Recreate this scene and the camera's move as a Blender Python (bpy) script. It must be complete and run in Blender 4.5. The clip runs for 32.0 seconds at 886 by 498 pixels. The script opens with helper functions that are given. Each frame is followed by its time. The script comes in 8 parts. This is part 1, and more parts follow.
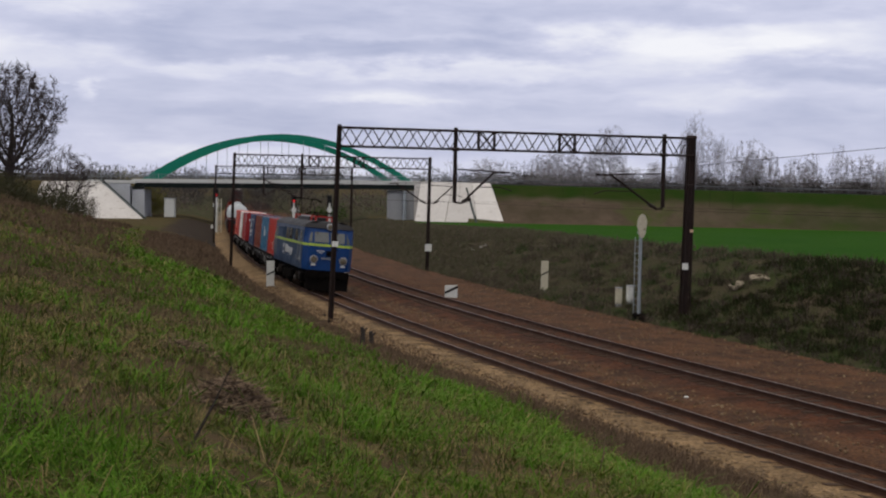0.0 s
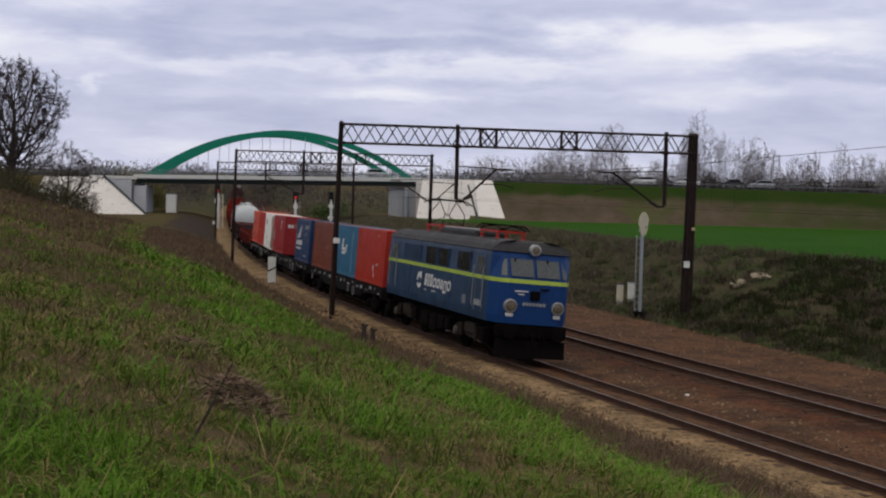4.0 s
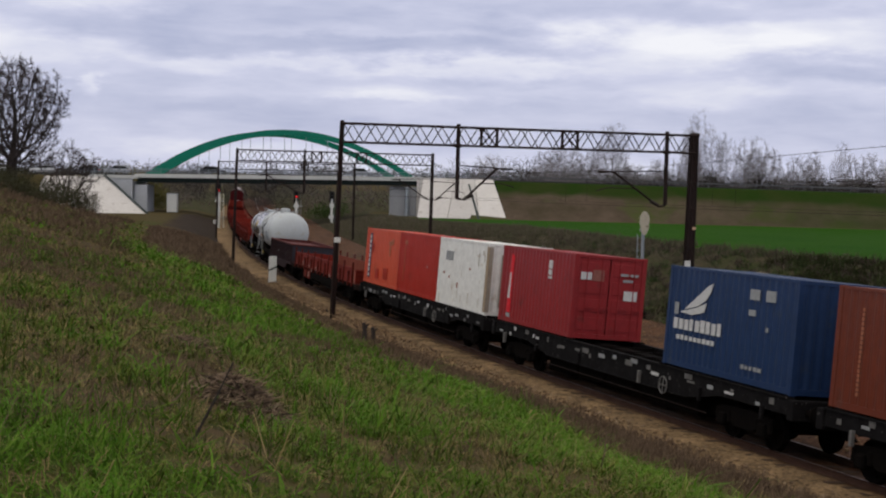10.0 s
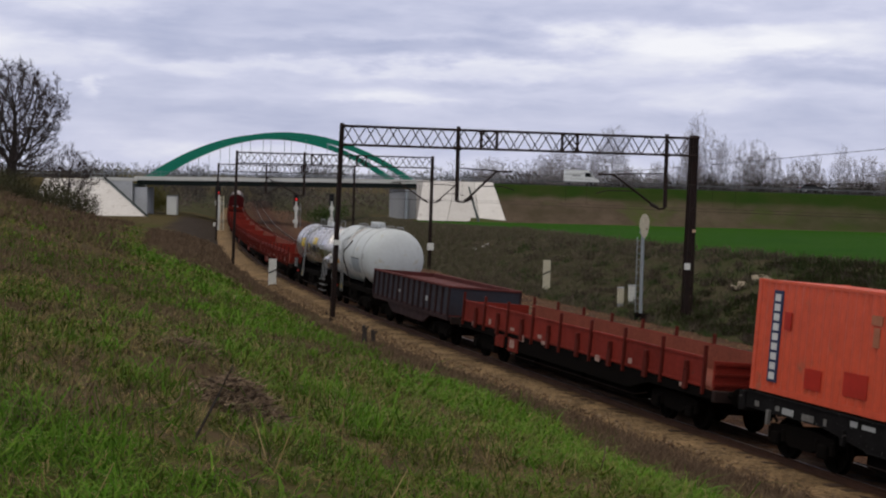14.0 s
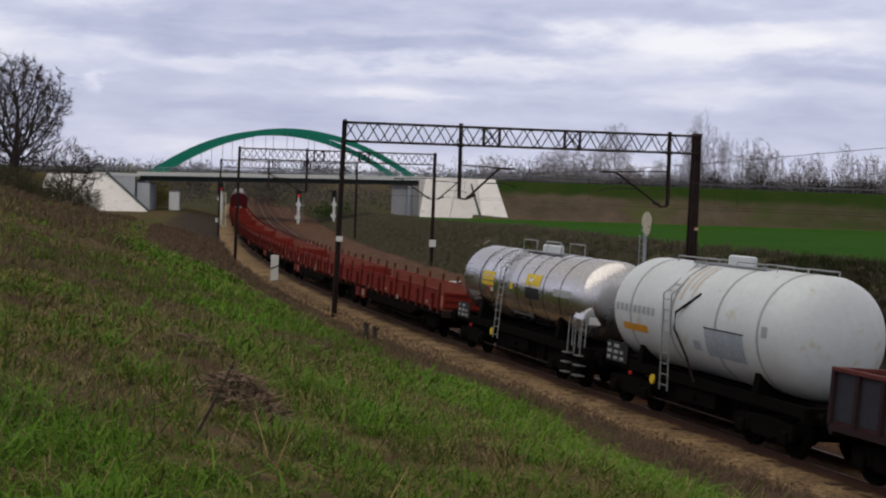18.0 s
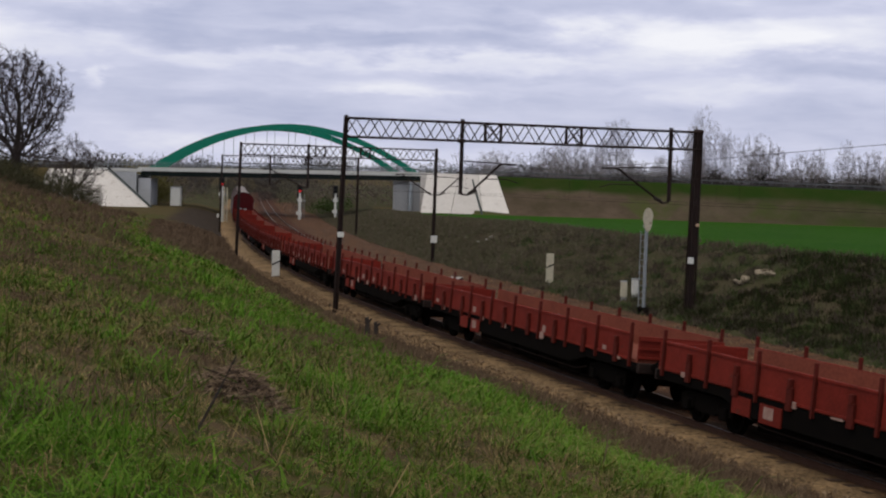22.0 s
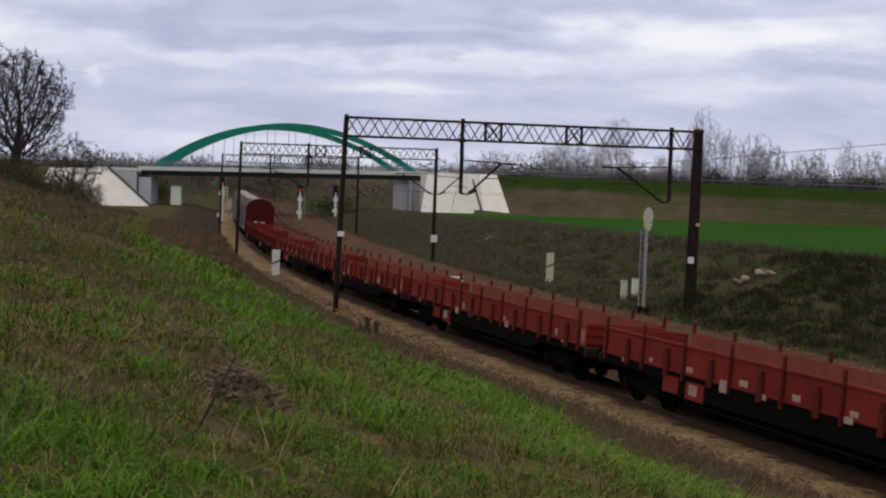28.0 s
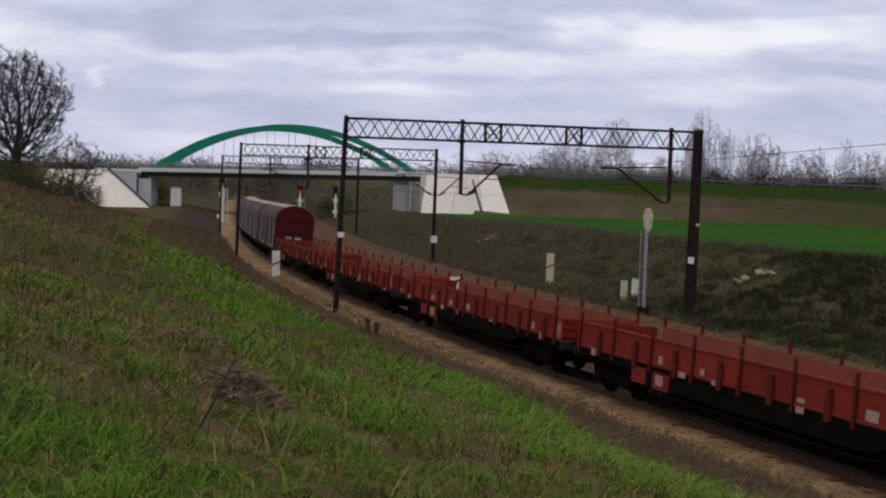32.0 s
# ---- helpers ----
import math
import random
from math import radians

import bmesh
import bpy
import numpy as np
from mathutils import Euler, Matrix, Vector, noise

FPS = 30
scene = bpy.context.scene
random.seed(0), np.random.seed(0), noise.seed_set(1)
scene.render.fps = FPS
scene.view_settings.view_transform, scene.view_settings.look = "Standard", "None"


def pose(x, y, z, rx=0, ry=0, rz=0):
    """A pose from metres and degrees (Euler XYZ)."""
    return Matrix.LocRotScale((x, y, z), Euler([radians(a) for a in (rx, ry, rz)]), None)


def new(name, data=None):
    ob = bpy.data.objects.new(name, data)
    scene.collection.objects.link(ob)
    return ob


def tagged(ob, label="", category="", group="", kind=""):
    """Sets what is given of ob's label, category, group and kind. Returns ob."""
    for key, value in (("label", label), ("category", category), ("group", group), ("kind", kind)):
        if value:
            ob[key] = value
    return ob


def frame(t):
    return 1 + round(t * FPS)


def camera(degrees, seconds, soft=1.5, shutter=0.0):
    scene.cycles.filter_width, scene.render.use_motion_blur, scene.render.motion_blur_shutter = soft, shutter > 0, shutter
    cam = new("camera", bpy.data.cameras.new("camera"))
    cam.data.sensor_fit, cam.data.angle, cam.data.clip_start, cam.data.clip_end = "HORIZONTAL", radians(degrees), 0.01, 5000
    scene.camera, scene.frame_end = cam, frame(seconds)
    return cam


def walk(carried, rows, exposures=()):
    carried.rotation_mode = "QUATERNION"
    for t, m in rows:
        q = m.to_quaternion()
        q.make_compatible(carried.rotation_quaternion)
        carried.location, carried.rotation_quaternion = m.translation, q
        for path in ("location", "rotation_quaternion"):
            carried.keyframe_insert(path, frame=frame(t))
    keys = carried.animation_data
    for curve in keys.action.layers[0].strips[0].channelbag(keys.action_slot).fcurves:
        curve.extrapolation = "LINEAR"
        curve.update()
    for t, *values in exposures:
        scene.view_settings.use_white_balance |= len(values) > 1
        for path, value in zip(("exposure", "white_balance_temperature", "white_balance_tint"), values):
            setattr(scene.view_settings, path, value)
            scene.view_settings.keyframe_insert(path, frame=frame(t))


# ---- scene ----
# the camera is held by hand on the slope: it stands and only turns a little
cam = camera(35.229, 32.0, soft=2.15, shutter=0.0)
EYE = (0.0, 0.0, 6.30)
TURNS = (
    (0, 87.206, -1.198, 0.058), (0.5, 87.157, -1.293, 0.093), (1, 87.096, -1.328, 0.093), (1.5, 87.102, -1.359, 0.093), (2, 87.103, -1.373, 0.110),
    (2.5, 87.121, -1.295, 0.101), (3, 87.067, -1.364, 0.123), (3.5, 87.087, -1.411, 0.128), (5.5, 87.045, -1.467, 0.136), (6, 87.138, -1.357, 0.128),
    (6.5, 87.174, -1.359, 0.093), (7, 87.099, -1.398, 0.128), (7.5, 87.161, -1.298, 0.119), (8, 87.131, -1.404, 0.128), (8.5, 87.070, -1.335, 0.132),
    (9, 87.064, -1.398, 0.162), (9.5, 87.061, -1.527, 0.166), (10, 87.053, -1.452, 0.162), (10.5, 87.086, -1.496, 0.149), (11, 87.031, -1.470, 0.175),
    (11.5, 87.015, -1.507, 0.184), (12, 87.007, -1.520, 0.183), (12.5, 87.187, -1.495, 0.179), (13, 87.208, -1.364, 0.127), (13.5, 87.202, -1.328, 0.128),
    (14, 87.160, -1.458, 0.157), (14.5, 87.078, -1.517, 0.183), (16.5, 87.161, -1.582, 0.187), (17, 87.027, -1.577, 0.213), (17.5, 86.956, -1.575, 0.213),
    (18, 87.027, -1.715, 0.256), (18.5, 86.913, -1.743, 0.286), (19, 86.867, -1.796, 0.286), (19.5, 86.842, -1.745, 0.295), (20, 86.818, -1.789, 0.295),
    (20.5, 86.829, -1.838, 0.303), (21, 86.817, -1.795, 0.308), (21.5, 86.839, -1.777, 0.312), (22, 86.853, -1.790, 0.313), (22.5, 86.843, -1.786, 0.313),
    (23, 86.847, -1.760, 0.313), (23.5, 86.836, -1.801, 0.308), (24, 86.833, -1.841, 0.308), (24.5, 86.836, -1.801, 0.308), (25, 86.823, -1.828, 0.313),
    (25.5, 86.823, -1.828, 0.317), (27.5, 86.852, -1.790, 0.317), (28, 86.828, -1.838, 0.321), (28.5, 86.879, -1.882, 0.321), (29, 86.875, -1.809, 0.321),
    (29.5, 86.875, -1.809, 0.321), (30, 86.918, -1.754, 0.299), (30.5, 86.857, -1.670, 0.287), (31, 87.006, -1.844, 0.312), (31.5, 86.912, -1.750, 0.312),
    (32, 86.858, -1.726, 0.317))
walk(cam, [(t, pose(*EYE, rx, ry, rz)) for t, rx, ry, rz in TURNS])

# ---- sky and sun: a bright overcast spring day ----
SUN_HEIGHT, SUN_SIDE = radians(73), radians(226)
world = bpy.data.worlds.new("world")
scene.world = world
world.use_nodes = True
wn, wl = world.node_tree.nodes, world.node_tree.links
wn.clear()
w_out, w_bg = wn.new("ShaderNodeOutputWorld"), wn.new("ShaderNodeBackground")
w_sky = wn.new("ShaderNodeTexSky")
w_sky.sky_type, w_sky.sun_disc = "NISHITA", False
w_sky.sun_elevation, w_sky.sun_rotation = SUN_HEIGHT, SUN_SIDE
w_co = wn.new("ShaderNodeTexCoord")


def cloud_layer(stretch, scale, detail, low, high):
    """One sheet of streaky cloud, as a factor."""
    m = wn.new("ShaderNodeMapping")
    m.inputs["Scale"].default_value = stretch
    wl.new(w_co.outputs["Generated"], m.inputs["Vector"])
    n = wn.new("ShaderNodeTexNoise")
    n.inputs["Scale"].default_value, n.inputs["Detail"].default_value = scale, detail
    n.inputs["Roughness"].default_value, n.inputs["Distortion"].default_value = 0.55, 0.4
    wl.new(m.outputs["Vector"], n.inputs["Vector"])
    r = wn.new("ShaderNodeMapRange")
    r.inputs["From Min"].default_value, r.inputs["From Max"].default_value = low, high
    wl.new(n.outputs["Fac"], r.inputs["Value"])
    return r.outputs["Result"]


def world_mix(fac, a, b):
    m = wn.new("ShaderNodeMix")
    m.data_type = "RGBA"
    wl.new(fac, m.inputs["Factor"])
    for socket, v in ((m.inputs["A"], a), (m.inputs["B"], b)):
        if isinstance(v, tuple):
            socket.default_value = (*v, 1)
        else:
            wl.new(v, socket)
    return m.outputs["Result"]


# broad banks and gaps of the cloud deck: azimuth, height, half width, half height, darker (-) or brighter (+)
CLOUD_GREY = ((-0.080, 0.112, 0.150, 0.012, -0.22), (-0.064, 0.0905, 0.135, 0.0080, -0.42), (0.045, 0.103, 0.035, 0.012, -0.30), (-0.235, 0.100, 0.065, 0.009, -0.22),
              (0.165, 0.122, 0.110, 0.007, -0.25), (0.262, 0.080, 0.055, 0.0090, -0.36), (-0.200, 0.040, 0.130, 0.022, -0.22), (-0.020, 0.071, 0.130, 0.006, -0.18),
              (0.100, 0.049, 0.110, 0.009, -0.20), (-0.100, 0.045, 0.060, 0.010, -0.14), (0.020, 0.030, 0.120, 0.010, -0.16), (0.270, 0.045, 0.100, 0.016, -0.26), (0.180, 0.020, 0.120, 0.012, -0.15))
CLOUD_PALE = ((0.140, 0.098, 0.080, 0.015, 0.42), (0.255, 0.103, 0.070, 0.014, 0.16), (-0.300, 0.085, 0.060, 0.012, 0.26), (-0.257, 0.057, 0.011, 0.0065, 0.36),
              (-0.140, 0.076, 0.090, 0.005, 0.20), (-0.030, 0.056, 0.060, 0.004, 0.20), (0.030, 0.078, 0.070, 0.006, 0.26), (0.170, 0.066, 0.090, 0.011, 0.06),
              (-0.045, 0.100, 0.100, 0.003, 0.12), (-0.270, 0.118, 0.080, 0.006, 0.22), (-0.060, 0.015, 0.200, 0.012, 0.08))


def world_math(kind, a, b):
    m = wn.new("ShaderNodeMath")
    m.operation = kind
    for socket, v in zip(m.inputs, (a, b)):
        if isinstance(v, (int, float)):
            socket.default_value = v
        else:
            wl.new(v, socket)
    return m.outputs[0]


def world_vector(kind, a, b):
    m = wn.new("ShaderNodeVectorMath")
    m.operation = kind
    for socket, v in zip(m.inputs, (a, b)):
        if isinstance(v, tuple):
            socket.default_value = v
        elif v is not None:
            wl.new(v, socket)
    return m


# the banks have torn, wavy edges
torn_map, torn = wn.new("ShaderNodeMapping"), wn.new("ShaderNodeTexNoise")
torn_map.inputs["Scale"].default_value = (1.0, 1.0, 3.2)
torn.inputs["Scale"].default_value, torn.inputs["Detail"].default_value, torn.inputs["Roughness"].default_value = 11.0, 6.0, 0.58
wl.new(w_co.outputs["Generated"], torn_map.inputs["Vector"])
wl.new(torn_map.outputs["Vector"], torn.inputs["Vector"])
drift = world_vector("SUBTRACT", torn.outputs["Color"], (0.5, 0.5, 0.5)).outputs[0]
drift = world_vector("MULTIPLY", drift, (0.20, 0.0, 0.040)).outputs[0]
aloft = world_vector("ADD", w_co.outputs["Generated"], drift).outputs[0]
deck = world_math("ADD", world_math("MULTIPLY", cloud_layer((1.0, 1.0, 4.2), 7.0, 6.0, 0.25, 0.75), 0.42), 0.26)
deck = world_math("ADD", deck, world_math("MULTIPLY", cloud_layer((1.0, 1.0, 5.0), 21.0, 6.0, 0.3, 0.7), 0.20))
deck = world_math("SUBTRACT", deck, 0.05)
for az, up, wide, tall, amount in CLOUD_GREY + CLOUD_PALE:
    away = world_vector("MULTIPLY", world_vector("SUBTRACT", aloft, (az, 0.0, up)).outputs[0], (1 / wide, 0.0, 1 / tall))
    away = world_vector("LENGTH", away.outputs[0], None).outputs["Value"]
    soft_edge = wn.new("ShaderNodeMapRange")
    soft_edge.interpolation_type = "SMOOTHERSTEP"
    for key, v in (("From Min", 0.1), ("From Max", 1.9), ("To Min", amount), ("To Max", 0.0)):
        soft_edge.inputs[key].default_value = v
    wl.new(away, soft_edge.inputs["Value"])
    deck = world_math("ADD", deck, soft_edge.outputs["Result"])
tones = wn.new("ShaderNodeValToRGB")
for place, tone in ((0.0, (4.9, 5.3, 7.4)), (0.5, (7.3, 7.5, 9.4))):
    element = tones.color_ramp.elements.new(place)
    element.color = (*(c / 12 for c in tone), 1)
tones.color_ramp.elements.remove(tones.color_ramp.elements[0])
tones.color_ramp.elements[-1].color = (10.6 / 12, 10.6 / 12, 11.2 / 12, 1)
wl.new(deck, tones.inputs["Fac"])
veil = world_vector("MULTIPLY", tones.outputs["Color"], (12.0, 12.0, 12.0)).outputs[0]
# the cloud deck is greyer and a little darker overhead than towards the horizon
w_sep, w_up = wn.new("ShaderNodeSeparateXYZ"), wn.new("ShaderNodeMapRange")
wl.new(w_co.outputs["Generated"], w_sep.inputs["Vector"])
wl.new(w_sep.outputs["Z"], w_up.inputs["Value"])
w_up.inputs["From Min"].default_value, w_up.inputs["From Max"].default_value = 0.14, 0.5
veil = world_mix(w_up.outputs["Result"], veil, (5.6, 5.45, 5.3))
thin = wn.new("ShaderNodeMix")
thin.data_type = "RGBA"
thin.inputs["Factor"].default_value = 0.94
wl.new(w_sky.outputs["Color"], thin.inputs["A"])
wl.new(veil, thin.inputs["B"])
wl.new(thin.outputs["Result"], w_bg.inputs["Color"])
w_bg.inputs["Strength"].default_value = 0.088
wl.new(w_bg.outputs["Background"], w_out.inputs["Surface"])
sun = new("sun", bpy.data.lights.new("sun", "SUN"))
sun.data.energy, sun.data.angle, sun.data.color = 1.5, radians(95), (1.0, 0.93, 0.82)
sun.rotation_euler = (radians(90) - SUN_HEIGHT, 0, radians(180) - SUN_SIDE)
scene.view_settings.exposure = 0.0

# ---- materials ----


def mat(name, colour, rough=0.7, metal=0.0, second=None, scale=6.0, amount=0.5, bump=0.0, fine=0.25, vary=0.0, spec=0.22, coat=0.0, stretch=None, fine_scale=9.0, dirt=None, dirt_at=0.6):
    """A surface with a base colour, large patches of a second one, fine grain and relief; vary: change from piece to piece."""
    m = bpy.data.materials.new(name)
    m.use_nodes = True
    n, l = m.node_tree.nodes, m.node_tree.links
    b = n["Principled BSDF"]
    b.inputs["Metallic"].default_value, b.inputs["Specular IOR Level"].default_value = metal, spec
    b.inputs["Coat Weight"].default_value = coat
    co = n.new("ShaderNodeTexCoord")
    src = co.outputs["Object"]
    if stretch:
        mp = n.new("ShaderNodeMapping")
        mp.inputs["Scale"].default_value = stretch
        l.new(src, mp.inputs["Vector"])
        src = mp.outputs["Vector"]

    def noise_of(s, detail):
        t = n.new("ShaderNodeTexNoise")
        t.inputs["Scale"].default_value, t.inputs["Detail"].default_value, t.inputs["Roughness"].default_value = s, detail, 0.6
        l.new(src, t.inputs["Vector"])
        return t.outputs["Fac"]

    def ranged(v, lo, hi, a=0.0, z=1.0):
        r = n.new("ShaderNodeMapRange")
        for k, x in (("From Min", lo), ("From Max", hi), ("To Min", a), ("To Max", z)):
            r.inputs[k].default_value = x
        l.new(v, r.inputs["Value"])
        return r.outputs["Result"]

    def mixed(f, a, z, kind="MIX"):
        x = n.new("ShaderNodeMix")
        x.data_type, x.blend_type = "RGBA", kind
        if isinstance(f, float):
            x.inputs["Factor"].default_value = f
        else:
            l.new(f, x.inputs["Factor"])
        for k, v in (("A", a), ("B", z)):
            if isinstance(v, tuple):
                x.inputs[k].default_value = (*v, 1)
            else:
                l.new(v, x.inputs[k])
        return x.outputs["Result"]

    big, small = noise_of(scale, 4.0), noise_of(scale * fine_scale, 5.0)
    second = second or tuple(c * 0.6 for c in colour)
    c = mixed(ranged(big, 0.5 - 0.5 * amount, 0.5 + 0.75 * (1 - amount) + 0.05), colour, second)
    if dirt:
        c = mixed(ranged(noise_of(scale * 2.7, 6.0), dirt_at, dirt_at + 0.12), c, dirt)
    g = ranged(small, 0.25, 0.75, 1 - fine, 1 + fine)
    if vary:
        oi = n.new("ShaderNodeObjectInfo")
        mul = n.new("ShaderNodeMath")
        mul.operation = "MULTIPLY"
        l.new(g, mul.inputs[0])
        l.new(ranged(oi.outputs["Random"], 0, 1, 1 - vary, 1 + vary), mul.inputs[1])
        g = mul.outputs[0]
    hsv = n.new("ShaderNodeHueSaturation")
    l.new(c, hsv.inputs["Color"])
    l.new(g, hsv.inputs["Value"])
    l.new(hsv.outputs["Color"], b.inputs["Base Color"])
    l.new(ranged(big, 0.3, 0.7, max(rough - 0.1, 0.02), min(rough + 0.1, 1.0)), b.inputs["Roughness"])
    if bump:
        bp = n.new("ShaderNodeBump")
        bp.inputs["Strength"].default_value, bp.inputs["Distance"].default_value = 1.0, bump
        l.new(small, bp.inputs["Height"])
        l.new(bp.outputs["Normal"], b.inputs["Normal"])
    return m


def island_mat(name, colours, rough=0.8, spec=0.2):
    """Blades, twigs and stones: one of a few tones for each loose piece."""
    m = bpy.data.materials.new(name)
    m.use_nodes = True
    n, l = m.node_tree.nodes, m.node_tree.links
    b = n["Principled BSDF"]
    g, r = n.new("ShaderNodeNewGeometry"), n.new("ShaderNodeValToRGB")
    while len(r.color_ramp.elements) < len(colours):
        r.color_ramp.elements.new(0.5)
    for i, c in enumerate(colours):
        r.color_ramp.elements[i].position, r.color_ramp.elements[i].color = i / max(len(colours) - 1, 1), (*c, 1)
    l.new(g.outputs["Random Per Island"], r.inputs["Fac"])
    l.new(r.outputs["Color"], b.inputs["Base Color"])
    b.inputs["Roughness"].default_value, b.inputs["Specular IOR Level"].default_value = rough, spec
    return m


def glow(name, colour, strength):
    m = bpy.data.materials.new(name)
    m.use_nodes = True
    b = m.node_tree.nodes["Principled BSDF"]
    b.inputs["Base Color"].default_value = (*colour, 1)
    b.inputs["Emission Color"].default_value, b.inputs["Emission Strength"].default_value = (*colour, 1), strength
    return m


STEEL_DARK = mat("dark_steel", (0.018, 0.013, 0.013), 0.75, 0.0, (0.034, 0.020, 0.017), 3.0, 0.5, 0.002, spec=0.12)
# near-black gear: grime, with the shade under the train put into the colour
BLACK_GEAR = mat("grimy_shaded_gear", (0.0045, 0.004, 0.004), 0.9, 0.0, (0.010, 0.008, 0.007), 4.0, 0.4, 0.003, spec=0.02)
FRAME_GREY = mat("dusty_grey_frame", (0.014, 0.013, 0.014), 0.85, 0.0, (0.006, 0.006, 0.006), 3.0, 0.5, 0.002, spec=0.04, dirt=(0.15, 0.14, 0.135), dirt_at=0.63)
WHITE_MARK = mat("white_lettering", (0.62, 0.62, 0.62), 0.6, 0, (0.45, 0.45, 0.45), 8.0, 0.4)
GREY_MARK = mat("grey_lettering", (0.32, 0.33, 0.34), 0.6, 0, (0.24, 0.25, 0.26), 8.0, 0.4)
YELLOW = mat("yellow_paint", (0.62, 0.44, 0.02), 0.5, 0, (0.5, 0.36, 0.03), 4.0, 0.4)
RED_LAMP = mat("red_plastic", (0.5, 0.03, 0.02), 0.4)
LOCO_BLUE = mat("blue_paint", (0.012, 0.040, 0.100), 0.42, 0, (0.016, 0.034, 0.068), 0.8, 0.5, 0.001, 0.12, spec=0.15, dirt=(0.030, 0.036, 0.046), dirt_at=0.58)
LOCO_NOSE = mat("lit_nose_blue", (0.008, 0.044, 0.170), 0.42, 0, (0.008, 0.032, 0.110), 1.0, 0.5, 0.001, 0.12, spec=0.15, dirt=(0.02, 0.028, 0.045), dirt_at=0.60)
LOCO_GREY = mat("grey_paint", (0.17, 0.18, 0.20), 0.5, 0, (0.12, 0.125, 0.14), 1.0, 0.5, 0.001, 0.15)
LOCO_ROOF = mat("dark_roof_paint", (0.024, 0.024, 0.028), 0.6, 0.0, (0.036, 0.034, 0.036), 1.2, 0.5, 0.001, spec=0.12, dirt=(0.15, 0.145, 0.14), dirt_at=0.60)
DUSTY_GEAR = mat("dusty_bogie_steel", (0.020, 0.017, 0.016), 0.85, 0, (0.050, 0.042, 0.036), 2.5, 0.5, 0.003, spec=0.06, dirt=(0.085, 0.070, 0.058), dirt_at=0.62)
AXLE_RIM = mat("worn_axle_cover", (0.10, 0.092, 0.088), 0.6, 0.2, (0.05, 0.045, 0.042), 6.0)
LIME = mat("lime_stripe", (0.36, 0.47, 0.06), 0.45, 0, (0.28, 0.37, 0.06), 2.0, 0.4)
GLASS_DARK = mat("dark_window_glass", (0.006, 0.006, 0.007), 0.25, 0, (0.010, 0.010, 0.011), 1.0, 0.4, spec=0.10)
# the grey base colour carries the sky's reflection in the cab windows
GLASS_CAB = mat("sky_grey_cab_glass", (0.075, 0.085, 0.092), 0.16, 0, (0.040, 0.046, 0.052), 1.0, 0.4, spec=0.5)
LENS = mat("headlight_lens", (0.055, 0.045, 0.03), 0.15, 0, (0.24, 0.20, 0.14), 12.0, 0.5, spec=0.4)
ALU = mat("dull_aluminium", (0.34, 0.35, 0.36), 0.45, 0.6, (0.24, 0.24, 0.25), 3.0, 0.5)
PANTO_RED = mat("red_insulator_paint", (0.42, 0.03, 0.02), 0.45)
TANK_WHITE = mat("off_white_tank_paint", (0.54, 0.575, 0.60), 0.45, 0, (0.46, 0.485, 0.50), 0.7, 0.5, 0.001, 0.06, dirt=(0.42, 0.39, 0.31), dirt_at=0.62)
TANK_STEEL = mat("brushed_steel_cladding", (0.66, 0.64, 0.64), 0.27, 1.0, (0.50, 0.475, 0.465), 0.7, 0.5, 0.001, 0.08, stretch=(0.5, 1.6, 1.6))
WAGON_RED = mat("oxide_red_wagon_paint", (0.195, 0.023, 0.016), 0.62, 0, (0.110, 0.018, 0.013), 1.4, 0.5, 0.002, 0.2, vary=0.16, spec=0.07, dirt=(0.085, 0.030, 0.022), dirt_at=0.62)
WAGON_FLOOR = mat("rusty_red_floor", (0.205, 0.060, 0.040), 0.85, 0, (0.130, 0.045, 0.032), 1.2, 0.5, 0.003, 0.25, spec=0.06)
GONDOLA_GREY = mat("blue_grey_wagon_paint", (0.022, 0.028, 0.042), 0.6, 0, (0.036, 0.022, 0.024), 1.0, 0.5, 0.002, 0.2)
GONDOLA_INSIDE = mat("rusted_inside", (0.105, 0.026, 0.024), 0.85, 0, (0.065, 0.020, 0.020), 1.4, 0.5, 0.003, 0.25)
VAN_RED = mat("dark_red_van_paint", (0.066, 0.005, 0.007), 0.5, 0, (0.044, 0.005, 0.006), 1.0, 0.5, 0.001, 0.15, spec=0.10)
VAN_CAP = mat("pale_ridge_strip", (0.30, 0.27, 0.27), 0.6, 0, (0.22, 0.19, 0.19), 0.8)
VAN_ROOF = mat("van_roof_sheet", (0.042, 0.020, 0.020), 0.7, 0.0, (0.030, 0.014, 0.014), 0.8, 0.5)
CONCRETE = mat("bridge_concrete", (0.60, 0.575, 0.56), 0.85, 0, (0.49, 0.46, 0.445), 0.35, 0.5, 0.004, 0.1, vary=0.12, dirt=(0.38, 0.34, 0.32), dirt_at=0.60)
CONCRETE_GREY = mat("grey_concrete", (0.34, 0.35, 0.37), 0.85, 0, (0.27, 0.275, 0.29), 0.4, 0.5, 0.004, 0.12)
PALE_GREY = mat("pale_blue_grey_concrete", (0.50, 0.52, 0.56), 0.85, 0, (0.42, 0.435, 0.465), 0.4, 0.5, 0.004, 0.1, dirt=(0.33, 0.33, 0.34), dirt_at=0.64)
ARCH_GREEN = mat("green_arch_paint", (0.005, 0.215, 0.140), 0.4, 0, (0.006, 0.175, 0.118), 0.3, 0.5, 0.0, 0.08)
BEAM_WHITE = mat("pale_deck_edge", (0.62, 0.63, 0.62), 0.7, 0, (0.52, 0.52, 0.50), 0.5, 0.5, 0.0, 0.08)
